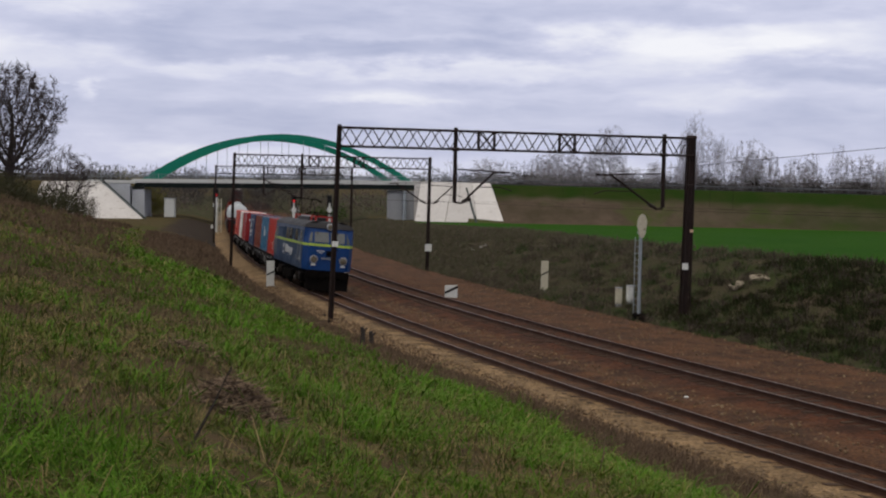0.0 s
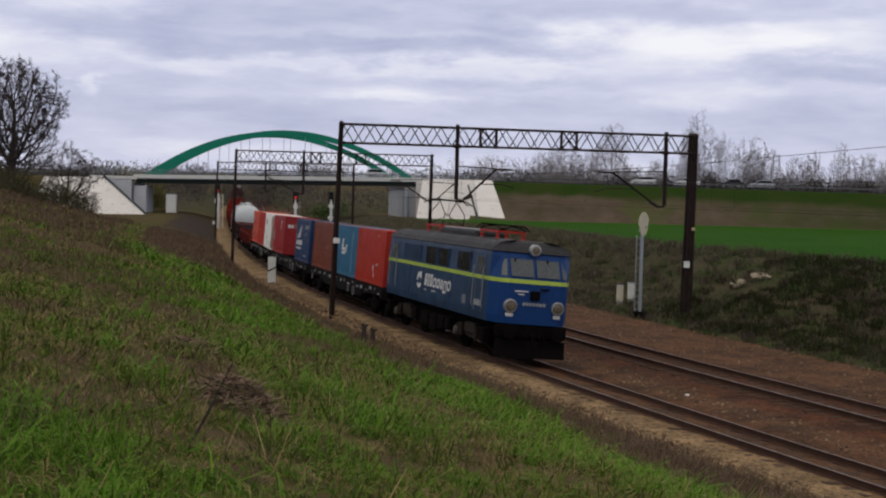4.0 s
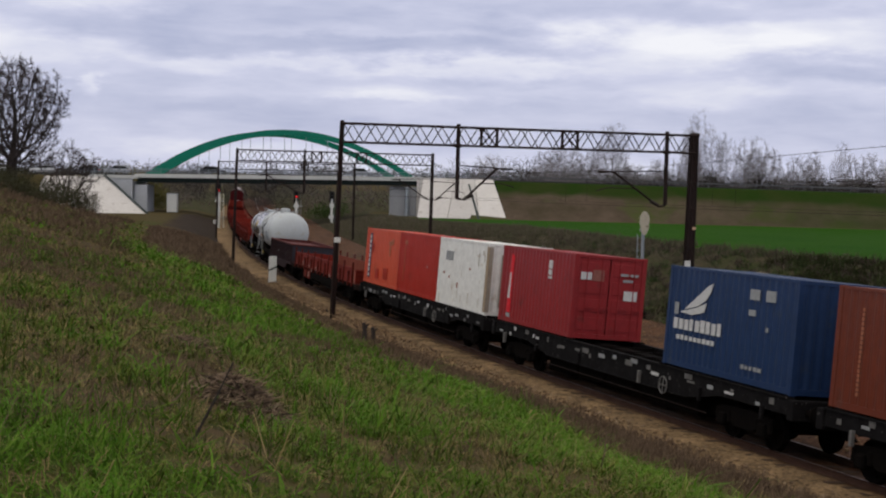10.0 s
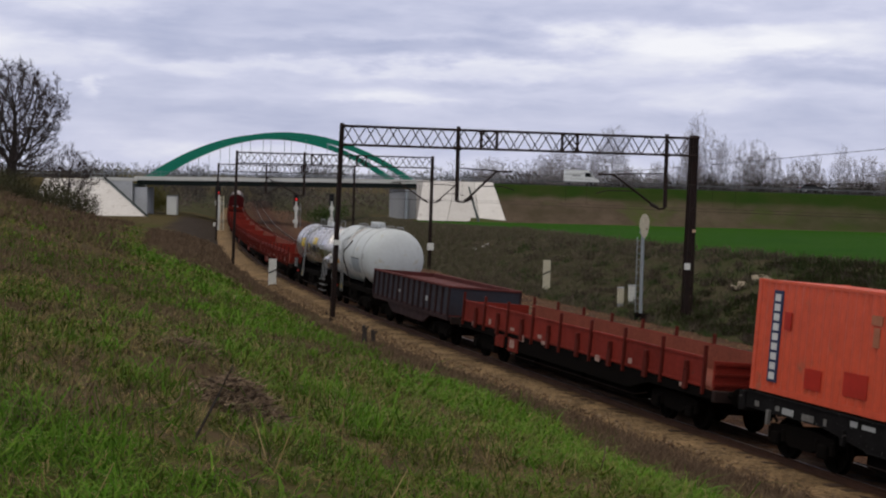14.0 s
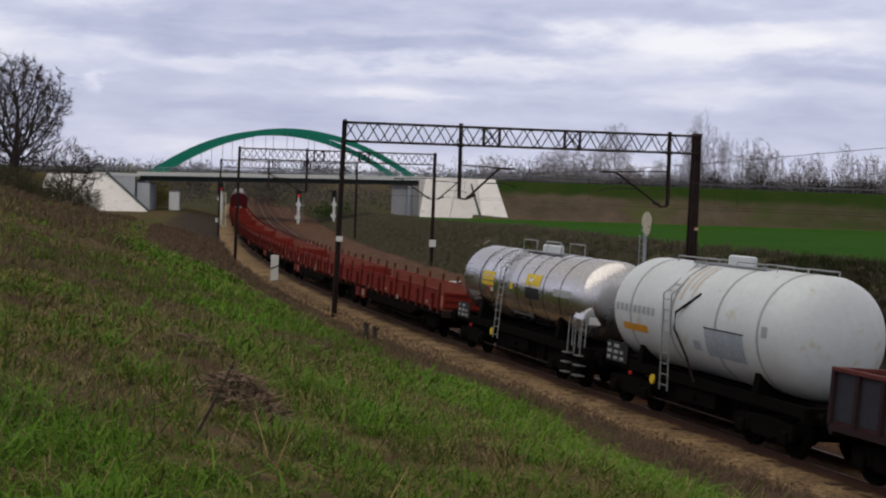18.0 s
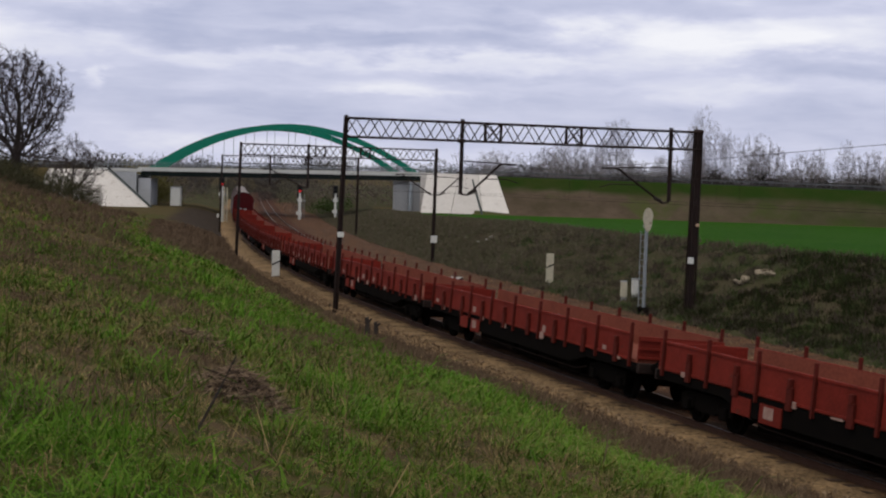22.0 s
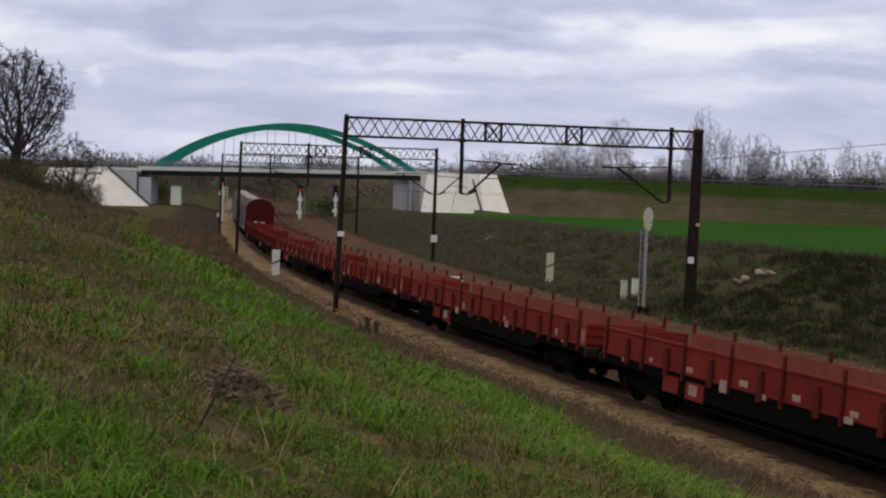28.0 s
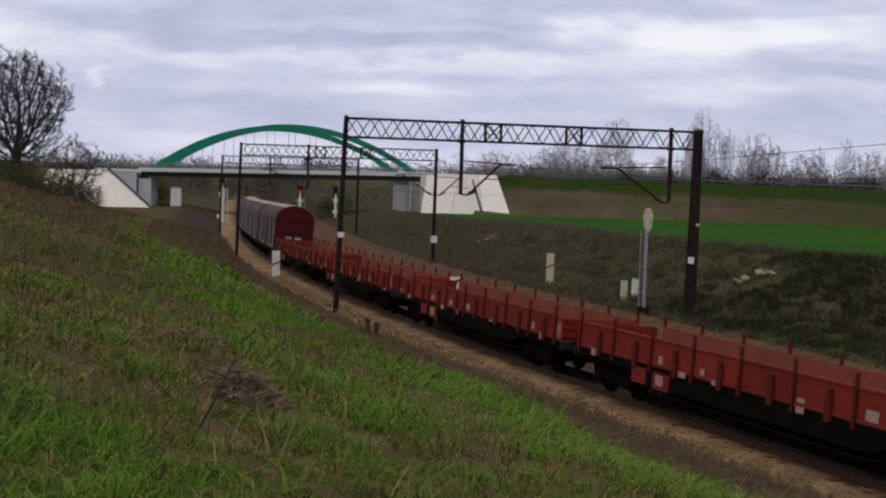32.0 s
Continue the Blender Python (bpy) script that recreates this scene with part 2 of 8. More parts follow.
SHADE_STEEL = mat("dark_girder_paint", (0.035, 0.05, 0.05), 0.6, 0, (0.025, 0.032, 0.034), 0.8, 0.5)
RUST_STEEL = mat("rail_steel", (0.060, 0.028, 0.018), 0.7, 0.2, (0.040, 0.020, 0.014), 2.0, 0.5, 0.001)
RAIL_TOP = mat("worn_rail_head", (0.20, 0.165, 0.145), 0.45, 0.75, (0.14, 0.11, 0.095), 2.0, 0.5)
SLEEPER = mat("weathered_concrete_sleeper", (0.060, 0.036, 0.024), 0.9, 0, (0.040, 0.024, 0.017), 3.0, 0.5, 0.004, 0.2, vary=0.2)
SIGN_WHITE = mat("white_sign_paint", (0.70, 0.71, 0.69), 0.6, 0, (0.60, 0.60, 0.57), 3.0, 0.5)
SIGN_CREAM = mat("cream_sign_paint", (0.58, 0.54, 0.42), 0.65, 0, (0.48, 0.44, 0.34), 3.0, 0.5)
SIGN_BLACK = mat("black_sign_paint", (0.015, 0.015, 0.015), 0.6)
RAIL_GREY = mat("dull_guard_rail", (0.17, 0.18, 0.20), 0.6, 0.2, (0.12, 0.125, 0.14), 0.5, 0.5)
POST_GREY = mat("galvanised_post", (0.34, 0.38, 0.42), 0.5, 0.3, (0.27, 0.30, 0.34), 2.0, 0.5)
ASPHALT = mat("asphalt", (0.060, 0.060, 0.063), 0.9, 0, (0.045, 0.045, 0.047), 0.4, 0.5, 0.003)
BARK = mat("bark", (0.050, 0.040, 0.036), 0.9, 0, (0.032, 0.027, 0.025), 4.0, 0.5, 0.01)
TWIGS = island_mat("bare_twigs", [(0.036, 0.028, 0.030), (0.060, 0.046, 0.045), (0.028, 0.021, 0.023)])
# aerial haze over the far trees is put into these pale tones
HAZED_TWIGS = island_mat("hazed_twigs", [(0.19, 0.175, 0.18), (0.24, 0.22, 0.225), (0.14, 0.128, 0.132)])

# ---- the line of the railway: s runs along the near track in the direction of travel, lat to the side where the camera stands ----
D_TRACK, CANT = 5.62, radians(-4.16)
S_STEP = 0.5
S_ALL = np.arange(-470.0, 330.0 + S_STEP / 2, S_STEP)


def bend(s):
    if s < -95:
        return 0.00033 if s > -200 else 0.00008
    return 0.0 if s > 40 else 0.00144 - 1.9289e-5 * s - 3.188e-7 * s * s


def lay_line():
    k0 = int(np.argmin(abs(S_ALL)))
    x, y, a = (np.zeros_like(S_ALL) for _ in range(3))
    x[k0], y[k0], a[k0] = 4.2063, 44.5648, radians(-71.7526)
    for step, order in ((1, range(k0, len(S_ALL) - 1)), (-1, range(k0, 0, -1))):
        for i in order:
            a[i + step] = a[i] + step * bend(S_ALL[i] + step * S_STEP / 2) * S_STEP
            m = (a[i] + a[i + step]) / 2
            x[i + step], y[i + step] = x[i] + step * S_STEP * math.cos(m), y[i] + step * S_STEP * math.sin(m)
    s = np.clip(S_ALL, -112, 45)
    z = 0.011352 * s - 1.1351e-5 * s * s
    z = np.where(S_ALL > 45, z + 0.0035 * (S_ALL - 45), z)
    z = np.where(S_ALL < -112, z - 0.3 * (1 - np.exp((S_ALL + 112) / 60)), z)
    return x, y, z, a


LX, LY, LZ, LA = lay_line()


def on_line(s, lat=0.0, z=0.0, canted=True):
    """A place beside the near track."""
    x, y, zz, a = (float(np.interp(s, S_ALL, v)) for v in (LX, LY, LZ, LA))
    c = CANT if canted else 0.0
    l2, z2 = lat * math.cos(c) + z * math.sin(c), z * math.cos(c) - lat * math.sin(c)
    return Vector((x + l2 * math.sin(a), y - l2 * math.cos(a), zz + z2))


def heading(s):
    return float(np.interp(s, S_ALL, LA))


def to_line(x, y):
    """s, lat and rail height for arrays of places."""
    xs, ys, zs, as_ = LX[::4], LY[::4], LZ[::4], LA[::4]
    s, lat, z = (np.zeros(len(x)) for _ in range(3))
    for i in range(0, len(x), 4000):
        px, py = x[i:i + 4000, None], y[i:i + 4000, None]
        k = np.argmin((px - xs) ** 2 + (py - ys) ** 2, axis=1)
        dx, dy, a = px[:, 0] - xs[k], py[:, 0] - ys[k], as_[k]
        s[i:i + 4000] = S_ALL[::4][k] + dx * np.cos(a) + dy * np.sin(a)
        lat[i:i + 4000] = dx * np.sin(a) - dy * np.cos(a)
        z[i:i + 4000] = zs[k]
    return s, lat, z


# ---- mesh helpers ----


class Geo:
    """Vertices and faces of one mesh, put together from simple solids."""

    def __init__(self):
        self.v, self.f, self.smooth = [], [], False

    def add(self, verts, faces):
        n = len(self.v)
        self.v += [tuple(p) for p in verts]
        self.f += [tuple(n + i for i in q) for q in faces]
        return self

    def box(self, x0, x1, y0, y1, z0, z1, b=0.0):
        """A box between two corners, its edges cut off by b."""
        if b <= 0:
            v = [(x, y, z) for x in (x0, x1) for y in (y0, y1) for z in (z0, z1)]
            return self.add(v, [(0, 1, 3, 2), (4, 6, 7, 5), (0, 4, 5, 1), (2, 3, 7, 6), (0, 2, 6, 4), (1, 5, 7, 3)])
        bm = bmesh.new()
        bmesh.ops.create_cube(bm, size=1.0)
        for q in bm.verts:
            q.co = ((x0 + x1) / 2 + q.co.x * (x1 - x0), (y0 + y1) / 2 + q.co.y * (y1 - y0), (z0 + z1) / 2 + q.co.z * (z1 - z0))
        bmesh.ops.bevel(bm, geom=bm.edges[:], offset=b, segments=1, affect="EDGES")
        return self.take(bm)

    def take(self, bm):
        bm.verts.index_update()
        self.add([q.co[:] for q in bm.verts], [[q.index for q in f.verts] for f in bm.faces])
        bm.free()
        return self

    def tube(self, path, r, sides=6, r2=None, closed=True):
        """A round bar along a list of places."""
        path = [Vector(q) for q in path]
        n, rings = len(path), []
        for i, q in enumerate(path):
            d = (path[min(i + 1, n - 1)] - path[max(i - 1, 0)]).normalized()
            u = d.cross(Vector((0, 0, 1)) if abs(d.z) < 0.9 else Vector((1, 0, 0))).normalized()
            w = d.cross(u)
            rr = r if r2 is None else r + (r2 - r) * i / max(n - 1, 1)
            rings.append([q + rr * (math.cos(k * 2 * math.pi / sides) * u + math.sin(k * 2 * math.pi / sides) * w) for k in range(sides)])
        f = [(i * sides + k, i * sides + (k + 1) % sides, (i + 1) * sides + (k + 1) % sides, (i + 1) * sides + k) for i in range(n - 1) for k in range(sides)]
        if closed:
            f += [tuple(range(sides))[::-1], tuple((n - 1) * sides + k for k in range(sides))]
        return self.add([q for ring in rings for q in ring], f)

    def cyl(self, a, b, r, sides=16, r2=None):
        return self.tube([a, b], r, sides, r2)

    def prism(self, outline, axis, lo, hi):
        """A flat outline carried along an axis: 'x' takes (y, z), 'y' takes (x, z), 'z' takes (x, y)."""
        def place(p, h):
            return {"x": (h, p[0], p[1]), "y": (p[0], h, p[1]), "z": (p[0], p[1], h)}[axis]
        n = len(outline)
        v = [place(p, lo) for p in outline] + [place(p, hi) for p in outline]
        f = [(i, (i + 1) % n, n + (i + 1) % n, n + i) for i in range(n)] + [tuple(range(n))[::-1], tuple(range(n, 2 * n))]
        return self.add(v, f)

    def spin(self, profile, sides=24, axis="x"):
        """A round body: profile of (along, radius)."""
        v, f, m = [], [], len(profile)
        for h, r in profile:
            for k in range(sides):
                c, s = r * math.cos(k * 2 * math.pi / sides), r * math.sin(k * 2 * math.pi / sides)
                v.append((h, c, s) if axis == "x" else ((c, h, s) if axis == "y" else (c, s, h)))
        for i in range(m - 1):
            for k in range(sides):
                f.append((i * sides + k, i * sides + (k + 1) % sides, (i + 1) * sides + (k + 1) % sides, (i + 1) * sides + k))
        f += [tuple(range(sides))[::-1], tuple((m - 1) * sides + k for k in range(sides))]
        return self.add(v, f)

    def move(self, m):
        self.v = [tuple(m @ Vector(q)) for q in self.v]
        return self

    def mesh(self, name, material, smooth=False):
        me = bpy.data.meshes.new(name)
        me.from_pydata(self.v, [], self.f)
        bm = bmesh.new()
        bm.from_mesh(me)
        bmesh.ops.recalc_face_normals(bm, faces=bm.faces[:])
        bm.to_mesh(me)
        bm.free()
        me.materials.append(material)
        if smooth or self.smooth:
            me.polygons.foreach_set("use_smooth", [True] * len(me.polygons))
            me.set_sharp_from_angle(angle=radians(35))
        return me


def part(name, geo, material, parent, label="", smooth=False, at=None):
    """One mesh under a thing or a part."""
    ob = new(name, geo.mesh(name, material, smooth) if isinstance(geo, Geo) else geo)
    ob.parent = parent
    if at is not None:
        ob.matrix_basis = at
    return tagged(ob, label) if label else ob


def thing(name, label, category, group="", at=None, kind=""):
    ob = new(name)
    ob.empty_display_size = 0.3
    if at is not None:
        ob.matrix_basis = at
    return tagged(ob, label, category, group, kind)


def solid(name, geo, material, label, category, group="", at=None, kind="", smooth=False):
    """A thing, or a piece of the setting, of a single mesh."""
    ob = new(name, geo.mesh(name, material, smooth))
    if at is not None:
        ob.matrix_basis = at
    return tagged(ob, label, category, group, kind)


def raw_mesh(name, v, f, material):
    me = bpy.data.meshes.new(name)
    me.from_pydata(v, [], f)
    me.materials.append(material)
    return me


def smoothstep(a, b, x):
    t = np.clip((x - a) / (b - a), 0, 1)
    return t * t * (3 - 2 * t)


def hills(x, y, size, seed):
    """Soft unevenness without a grid: a few sine waves in turned directions, from -1 to 1."""
    r = np.random.RandomState(seed)
    out = np.zeros_like(x)
    for i in range(7):
        a, w, ph = r.uniform(0, 6.28), r.uniform(0.6, 1.7) / size, r.uniform(0, 6.28)
        out = out + np.sin((x * np.cos(a) + y * np.sin(a)) * w * 6.28 + ph)
    return out / 4.0


# ---- the ground ----
ROAD_Y = 240.0
SPAN = (-52.0, -5.0)


def road_z(x):
    return np.interp(x, [-400, -66, -52, -5, 20, 76, 400], [4.2, 5.15, 5.45, 6.05, 5.95, 5.55, 4.6])


def foot_of_bank(s):
    """How far from the track the grass of the near bank begins."""
    return np.interp(s, [-60, -20, 0, 14, 60], [2.7, 3.0, 2.35, 1.98, 1.92])


def ground_z(x, y):
    x, y = np.asarray(x, float), np.asarray(y, float)
    s, lat, zr = to_line(x.ravel(), y.ravel())
    s, lat, zr = s.reshape(x.shape), lat.reshape(x.shape), zr.reshape(x.shape)
    bed = zr - 0.55
    # the bank on the camera's side, which ends in a plateau and dies out before the bridge
    top = 4.85 - 5.6 * smoothstep(-60, -124, s + 62 * smoothstep(20, 26, lat))
    foot = foot_of_bank(s)
    near = zr - 0.36 + 0.30 * (lat - foot)
    near = near + 0.10 * hills(x, y, 9.0, 3) * np.clip((lat - 3) / 4, 0, 1) + 0.035 * hills(x, y, 2.1, 4)
    top = top + 0.12 * hills(x, y, 14.0, 5)
    h = 0.5
    near = 0.5 * (near + top - np.sqrt((near - top) ** 2 + h * h))
    near = np.where(lat > 30, near * (1 - smoothstep(60, 160, lat)) + 1.5 * smoothstep(60, 160, lat), near)
    # the low bank beyond the tracks, with a field behind
    crest = np.interp(s, [-220, -140, -83, -17, 40, 120], [-0.8, 0.25, 1.72, 2.5, 2.95, 3.2])
    m = -lat - 14.0
    rise = zr - 0.42 + (crest - zr + 0.42) * smoothstep(-0.5, 9.8, m) + (0.10 * hills(x, y, 5.0, 6) + 0.04 * hills(x, y, 1.6, 7)) * np.clip(m / 3, 0, 1) * (1 - smoothstep(9, 13, m))
    back = -0.35 + 0.0 * x
    far = rise + (back - rise) * smoothstep(9.5, 135, m)
    z = np.where(lat > foot, near, np.where(lat < -13.9, far, bed))
    z = np.where((lat > foot - 0.5) & (lat <= foot), bed + (near - bed) * np.clip((lat - foot + 0.5) / 0.5, 0, 1), z)
    z = np.where((lat < -13.3) & (lat >= -13.9), bed + (far - bed) * np.clip((-lat - 13.3) / 0.6, 0, 1), z)
    # flat land beyond the road
    beyond = smoothstep(246, 290, y)
    z = np.where(lat < -13.9, z * (1 - beyond) + 0.6 * beyond, np.where(lat > 2.9, z * (1 - beyond) + np.minimum(z, 1.2) * beyond, z))
    z = z + smoothstep(600, 3500, np.hypot(x, y)) * 2.2
    # the road's embankment, open where the bridge stands
    emb = road_z(x) - 0.12 - np.maximum(np.abs(y - ROAD_Y) - 6.0, 0) / 1.7
    gap = np.maximum(SPAN[0] - x, x - SPAN[1])
    emb = np.where(gap < 9, emb - np.clip((9 - gap) / 1.1, 0, 20), emb)
    return np.maximum(z, emb)


def spaced(*runs):
    out = []
    for a, b, d in runs:
        out += list(np.arange(a, b - d * 0.01, d))
    return np.array(out + [runs[-1][1]])


GX = spaced((-4000, -1200, 350), (-1200, -300, 60), (-300, -90, 9), (-90, -66, 2), (-66, -9, 0.5), (-9, 9, 0.25), (9, 46, 0.5), (46, 90, 2), (90, 300, 9), (300, 1200, 60), (1200, 4000, 350))
GY = spaced((-400, -60, 20), (-60, -14, 3), (-14, 4, 0.5), (4, 44, 0.25), (44, 100, 0.5), (100, 222, 1.0), (222, 260, 0.7), (260, 330, 5), (330, 1200, 40), (1200, 4800, 300))


# fresh green and withered places of the near bank: x, y, half width, strength
GREEN_PATCHES = ((-17.3, 81.7, 2.2, 0.8), (-10.8, 57.3, 1.4, 0.7), (-6.3, 36.6, 1.1, 0.9), (-4.5, 32.3, 0.9, 0.9), (-8.6, 56.9, 1.2, 0.6), (-1.4, 16.9, 0.45, 0.6), (-0.83, 15.2, 0.50, 0.9),
                 (-0.05, 25.4, 0.8, 0.7), (-0.27, 15.6, 0.35, 0.5), (0.55, 30.6, 0.8, 0.6), (-2.67, 8.8, 0.30, 0.8), (-2.36, 7.7, 0.25, 0.7), (-1.80, 8.7, 0.25, 0.6), (-2.03, 15.8, 0.30, 0.6),
                 (-1.18, 11.0, 0.22, 0.5), (4.78, 38.2, 0.35, 1.2), (1.22, 16.8, 0.35, 0.6), (-2.83, 19.4, 0.40, 0.5), (-1.84, 7.1, 0.30, 0.6), (1.07, 22.4, 0.50, 0.5))
BROWN_PATCHES = ((-2.77, 15.2, 0.45, 1.1), (-3.08, 14.6, 0.30, 0.7), (-1.96, 12.8, 0.35, 1.0), (-5.38, 18.1, 0.50, 0.9), (-3.44, 12.6, 0.35, 0.6), (-4.0, 20.0, 0.50, 0.8), (-3.34, 29.5, 0.60, 0.8),
                 (-2.2, 32.3, 0.8, 0.8), (-0.58, 38.7, 1.2, 0.9), (1.0, 39.1, 1.2, 0.9), (2.2, 32.5, 1.0, 0.8), (3.36, 25.9, 0.8, 1.0), (4.08, 23.8, 0.8, 1.0), (-5.5, 54.0, 1.2, 0.7),
                 (-1.5, 9.7, 0.25, 0.5), (0.41, 14.7, 0.35, 0.6), (-0.44, 13.1, 0.30, 0.5), (-8.4, 29.9, 1.2, 0.5), (-17.0, 65.0, 3.0, 0.5), (-5.4, 24.0, 0.9, 0.6), (-2.57, 10.6, 0.30, 0.5), (1.36, 15.1, 0.35, 0.5))


def vigour(x, y, s, lat, r):
    """How green the near bank is at a place: patches of several sizes, and where the land favours it."""
    g = 0.26 * hills(x, y, 6.0, 31) + 0.36 * hills(x, y, 1.9, 32) + 0.58 * hills(x, y, 0.8, 34) + 0.34 * hills(x, y, 0.36, 36) - 0.05
    wx, wy = x + 0.02 * r * hills(x, y, 0.9, 41), y + 0.05 * r * hills(x, y, 1.1, 42)
    for sign, rows in ((1, GREEN_PATCHES), (-1, BROWN_PATCHES)):
        for px, py, wide, amount in rows:
            g = g + 1.5 * sign * amount * np.exp(-((wx - px) / wide) ** 2 - ((wy - py) / (2.2 * wide)) ** 2)
    g = g + 0.40 * smoothstep(5.0, 6.6, lat) * smoothstep(12.5, 9.5, lat) * smoothstep(-75, -40, s)
    edge = 5.6 + 1.6 * smoothstep(-14, 0, s)
    g = g - 1.05 * smoothstep(edge + 0.8, edge - 1.2, lat + 0.5 * hills(x, y, 1.5, 37)) * smoothstep(-70, -45, s)
    g = g - 0.14 * smoothstep(11, 15, lat) * smoothstep(20, 30, r)
    return g - 1.0 * smoothstep(11, 8, lat) * smoothstep(-45, -62, s)


def ground_material():
    """Spring grass with dry patches, bare earth by the line, a young green crop beyond the far bank."""
    m = bpy.data.materials.new("turf")
    m.use_nodes = True
    n, l = m.node_tree.nodes, m.node_tree.links
    b = n["Principled BSDF"]
    b.inputs["Roughness"].default_value, b.inputs["Specular IOR Level"].default_value = 0.95, 0.03
    geo = n.new("ShaderNodeNewGeometry")

    def noise_of(s, d=5.0):
        t = n.new("ShaderNodeTexNoise")
        t.inputs["Scale"].default_value, t.inputs["Detail"].default_value, t.inputs["Roughness"].default_value = s, d, 0.62
        l.new(geo.outputs["Position"], t.inputs["Vector"])
        return t.outputs["Fac"]

    def ranged(v, lo, hi):
        r = n.new("ShaderNodeMapRange")
        r.inputs["From Min"].default_value, r.inputs["From Max"].default_value = lo, hi
        l.new(v, r.inputs["Value"])
        return r.outputs["Result"]

    def mixed(f, a, z):
        x = n.new("ShaderNodeMix")
        x.data_type = "RGBA"
        l.new(f, x.inputs["Factor"])
        for k, v in (("A", a), ("B", z)):
            if isinstance(v, tuple):
                x.inputs[k].default_value = (*v, 1)
            else:
                l.new(v, x.inputs[k])
        return x.outputs["Result"]

    def layer(name):
        a = n.new("ShaderNodeAttribute")
        a.attribute_name = name
        return a.outputs["Fac"]

    lush = n.new("ShaderNodeMath")
    lush.operation = "MULTIPLY_ADD"
    l.new(noise_of(3.2, 6.0), lush.inputs[0])
    lush.inputs[1].default_value = 0.7
    l.new(layer("vigour"), lush.inputs[2])
    lush = lush.outputs[0]
    turf = mixed(ranged(lush, 0.55, 0.85), (0.086, 0.060, 0.034), (0.066, 0.062, 0.019))
    turf = mixed(ranged(lush, 0.82, 1.15), turf, (0.036, 0.066, 0.010))
    turf = mixed(ranged(noise_of(2.4), 0.45, 0.80), turf, (0.030, 0.034, 0.012))
    crop = mixed(ranged(noise_of(0.12), 0.3, 0.7), (0.015, 0.060, 0.0020), (0.023, 0.074, 0.0030))
    earth = mixed(ranged(noise_of(0.8, 6.0), 0.35, 0.65), (0.046, 0.034, 0.029), (0.032, 0.026, 0.020))
    scrub = mixed(ranged(noise_of(0.5, 6.0), 0.38, 0.66), (0.034, 0.044, 0.015), (0.072, 0.056, 0.038))
    dry = mixed(ranged(noise_of(0.25, 6.0), 0.35, 0.68), (0.100, 0.074, 0.056), (0.060, 0.048, 0.031))
    dry = mixed(ranged(noise_of(0.7, 7.0), 0.55, 0.68), dry, (0.070, 0.052, 0.038))
    dry = mixed(ranged(noise_of(0.09, 4.0), 0.52, 0.64), dry, (0.062, 0.070, 0.026))
    verge = mixed(ranged(noise_of(0.2, 6.0), 0.36, 0.66), (0.017, 0.038, 0.006), (0.028, 0.040, 0.010))
    c = mixed(layer("crop"), turf, crop)
    c = mixed(layer("scrub"), c, scrub)
    c = mixed(layer("earth"), c, earth)
    c = mixed(layer("verge"), c, verge)
    c = mixed(layer("dry"), c, dry)
    l.new(c, b.inputs["Base Color"])
    bp = n.new("ShaderNodeBump")
    bp.inputs["Strength"].default_value, bp.inputs["Distance"].default_value = 1.0, 0.06
    l.new(noise_of(6.0, 8.0), bp.inputs["Height"])
    l.new(bp.outputs["Normal"], b.inputs["Normal"])
    return m


def build_ground():
    x, y = np.meshgrid(GX, GY)
    z = ground_z(x, y)
    nx, ny = len(GX), len(GY)
    v = np.stack([x, y, z], -1).reshape(-1, 3)
    i = (np.arange(ny - 1)[:, None] * nx + np.arange(nx - 1)[None, :]).ravel()
    f = np.stack([i, i + 1, i + nx + 1, i + nx], 1)
    me = raw_mesh("ground", v.tolist(), f.tolist(), ground_material())
    me.polygons.foreach_set("use_smooth", [True] * len(me.polygons))
    xr, yr, zr_ = v.T
    s, lat, _ = to_line(xr, yr)
    wob = hills(xr, yr, 6.0, 11)
    on_emb = (np.abs(yr - ROAD_Y) < 18)
    far_bank = (lat < -13.2) & (lat >= -24.3 + 0.6 * wob)
    layers = {
        "vigour": np.where((lat > 2.0) & (np.hypot(xr, yr) < 200), 0.5 + 0.4 * vigour(xr, yr, s, lat, np.hypot(xr, yr)), 0.3),
        "crop": ((lat < -24.3 + 0.6 * wob) & (yr < ROAD_Y - 19)).astype(float),
        "scrub": ((lat < -13.2) & (lat >= -24.3 + 0.6 * wob) & ~(on_emb & (xr > 3)) | (yr > ROAD_Y + 18) & (yr < 500)).astype(float),
        "earth": np.maximum(smoothstep(4.6, 2.6, lat + 0.7 * wob) * smoothstep(-80, -40, s) * (lat > 0), smoothstep(10.5, 8.0, lat + 1.2 * wob) * smoothstep(-45, -62, s) * (lat > 0) * (yr < ROAD_Y - 8)) + 0.35 * far_bank * smoothstep(-12, -55, s + 6 * wob),
        "verge": (on_emb & (xr > 3)).astype(float),
        "dry": np.clip(smoothstep(ROAD_Y - 8.6, ROAD_Y - 10.6, yr + 0.6 * wob) * (yr > ROAD_Y - 19.5) * (lat < -30) * (1 - 0.6 * smoothstep(25, 75, xr + 5 * wob)), 0, 1),
    }
    for k, w in layers.items():
        a = me.attributes.new(k, "FLOAT", "POINT")
        a.data.foreach_set("value", np.clip(w, 0, 1).astype(np.float32))
    return tagged(new("ground", me), "grassy cutting slopes and a green spring field beside the railway", "ground", kind="structure")


build_ground()


def ground_at(x, y):
    return float(ground_z(np.array([x]), np.array([y]))[0])

# ---- track: ballast, sleepers, rails ----


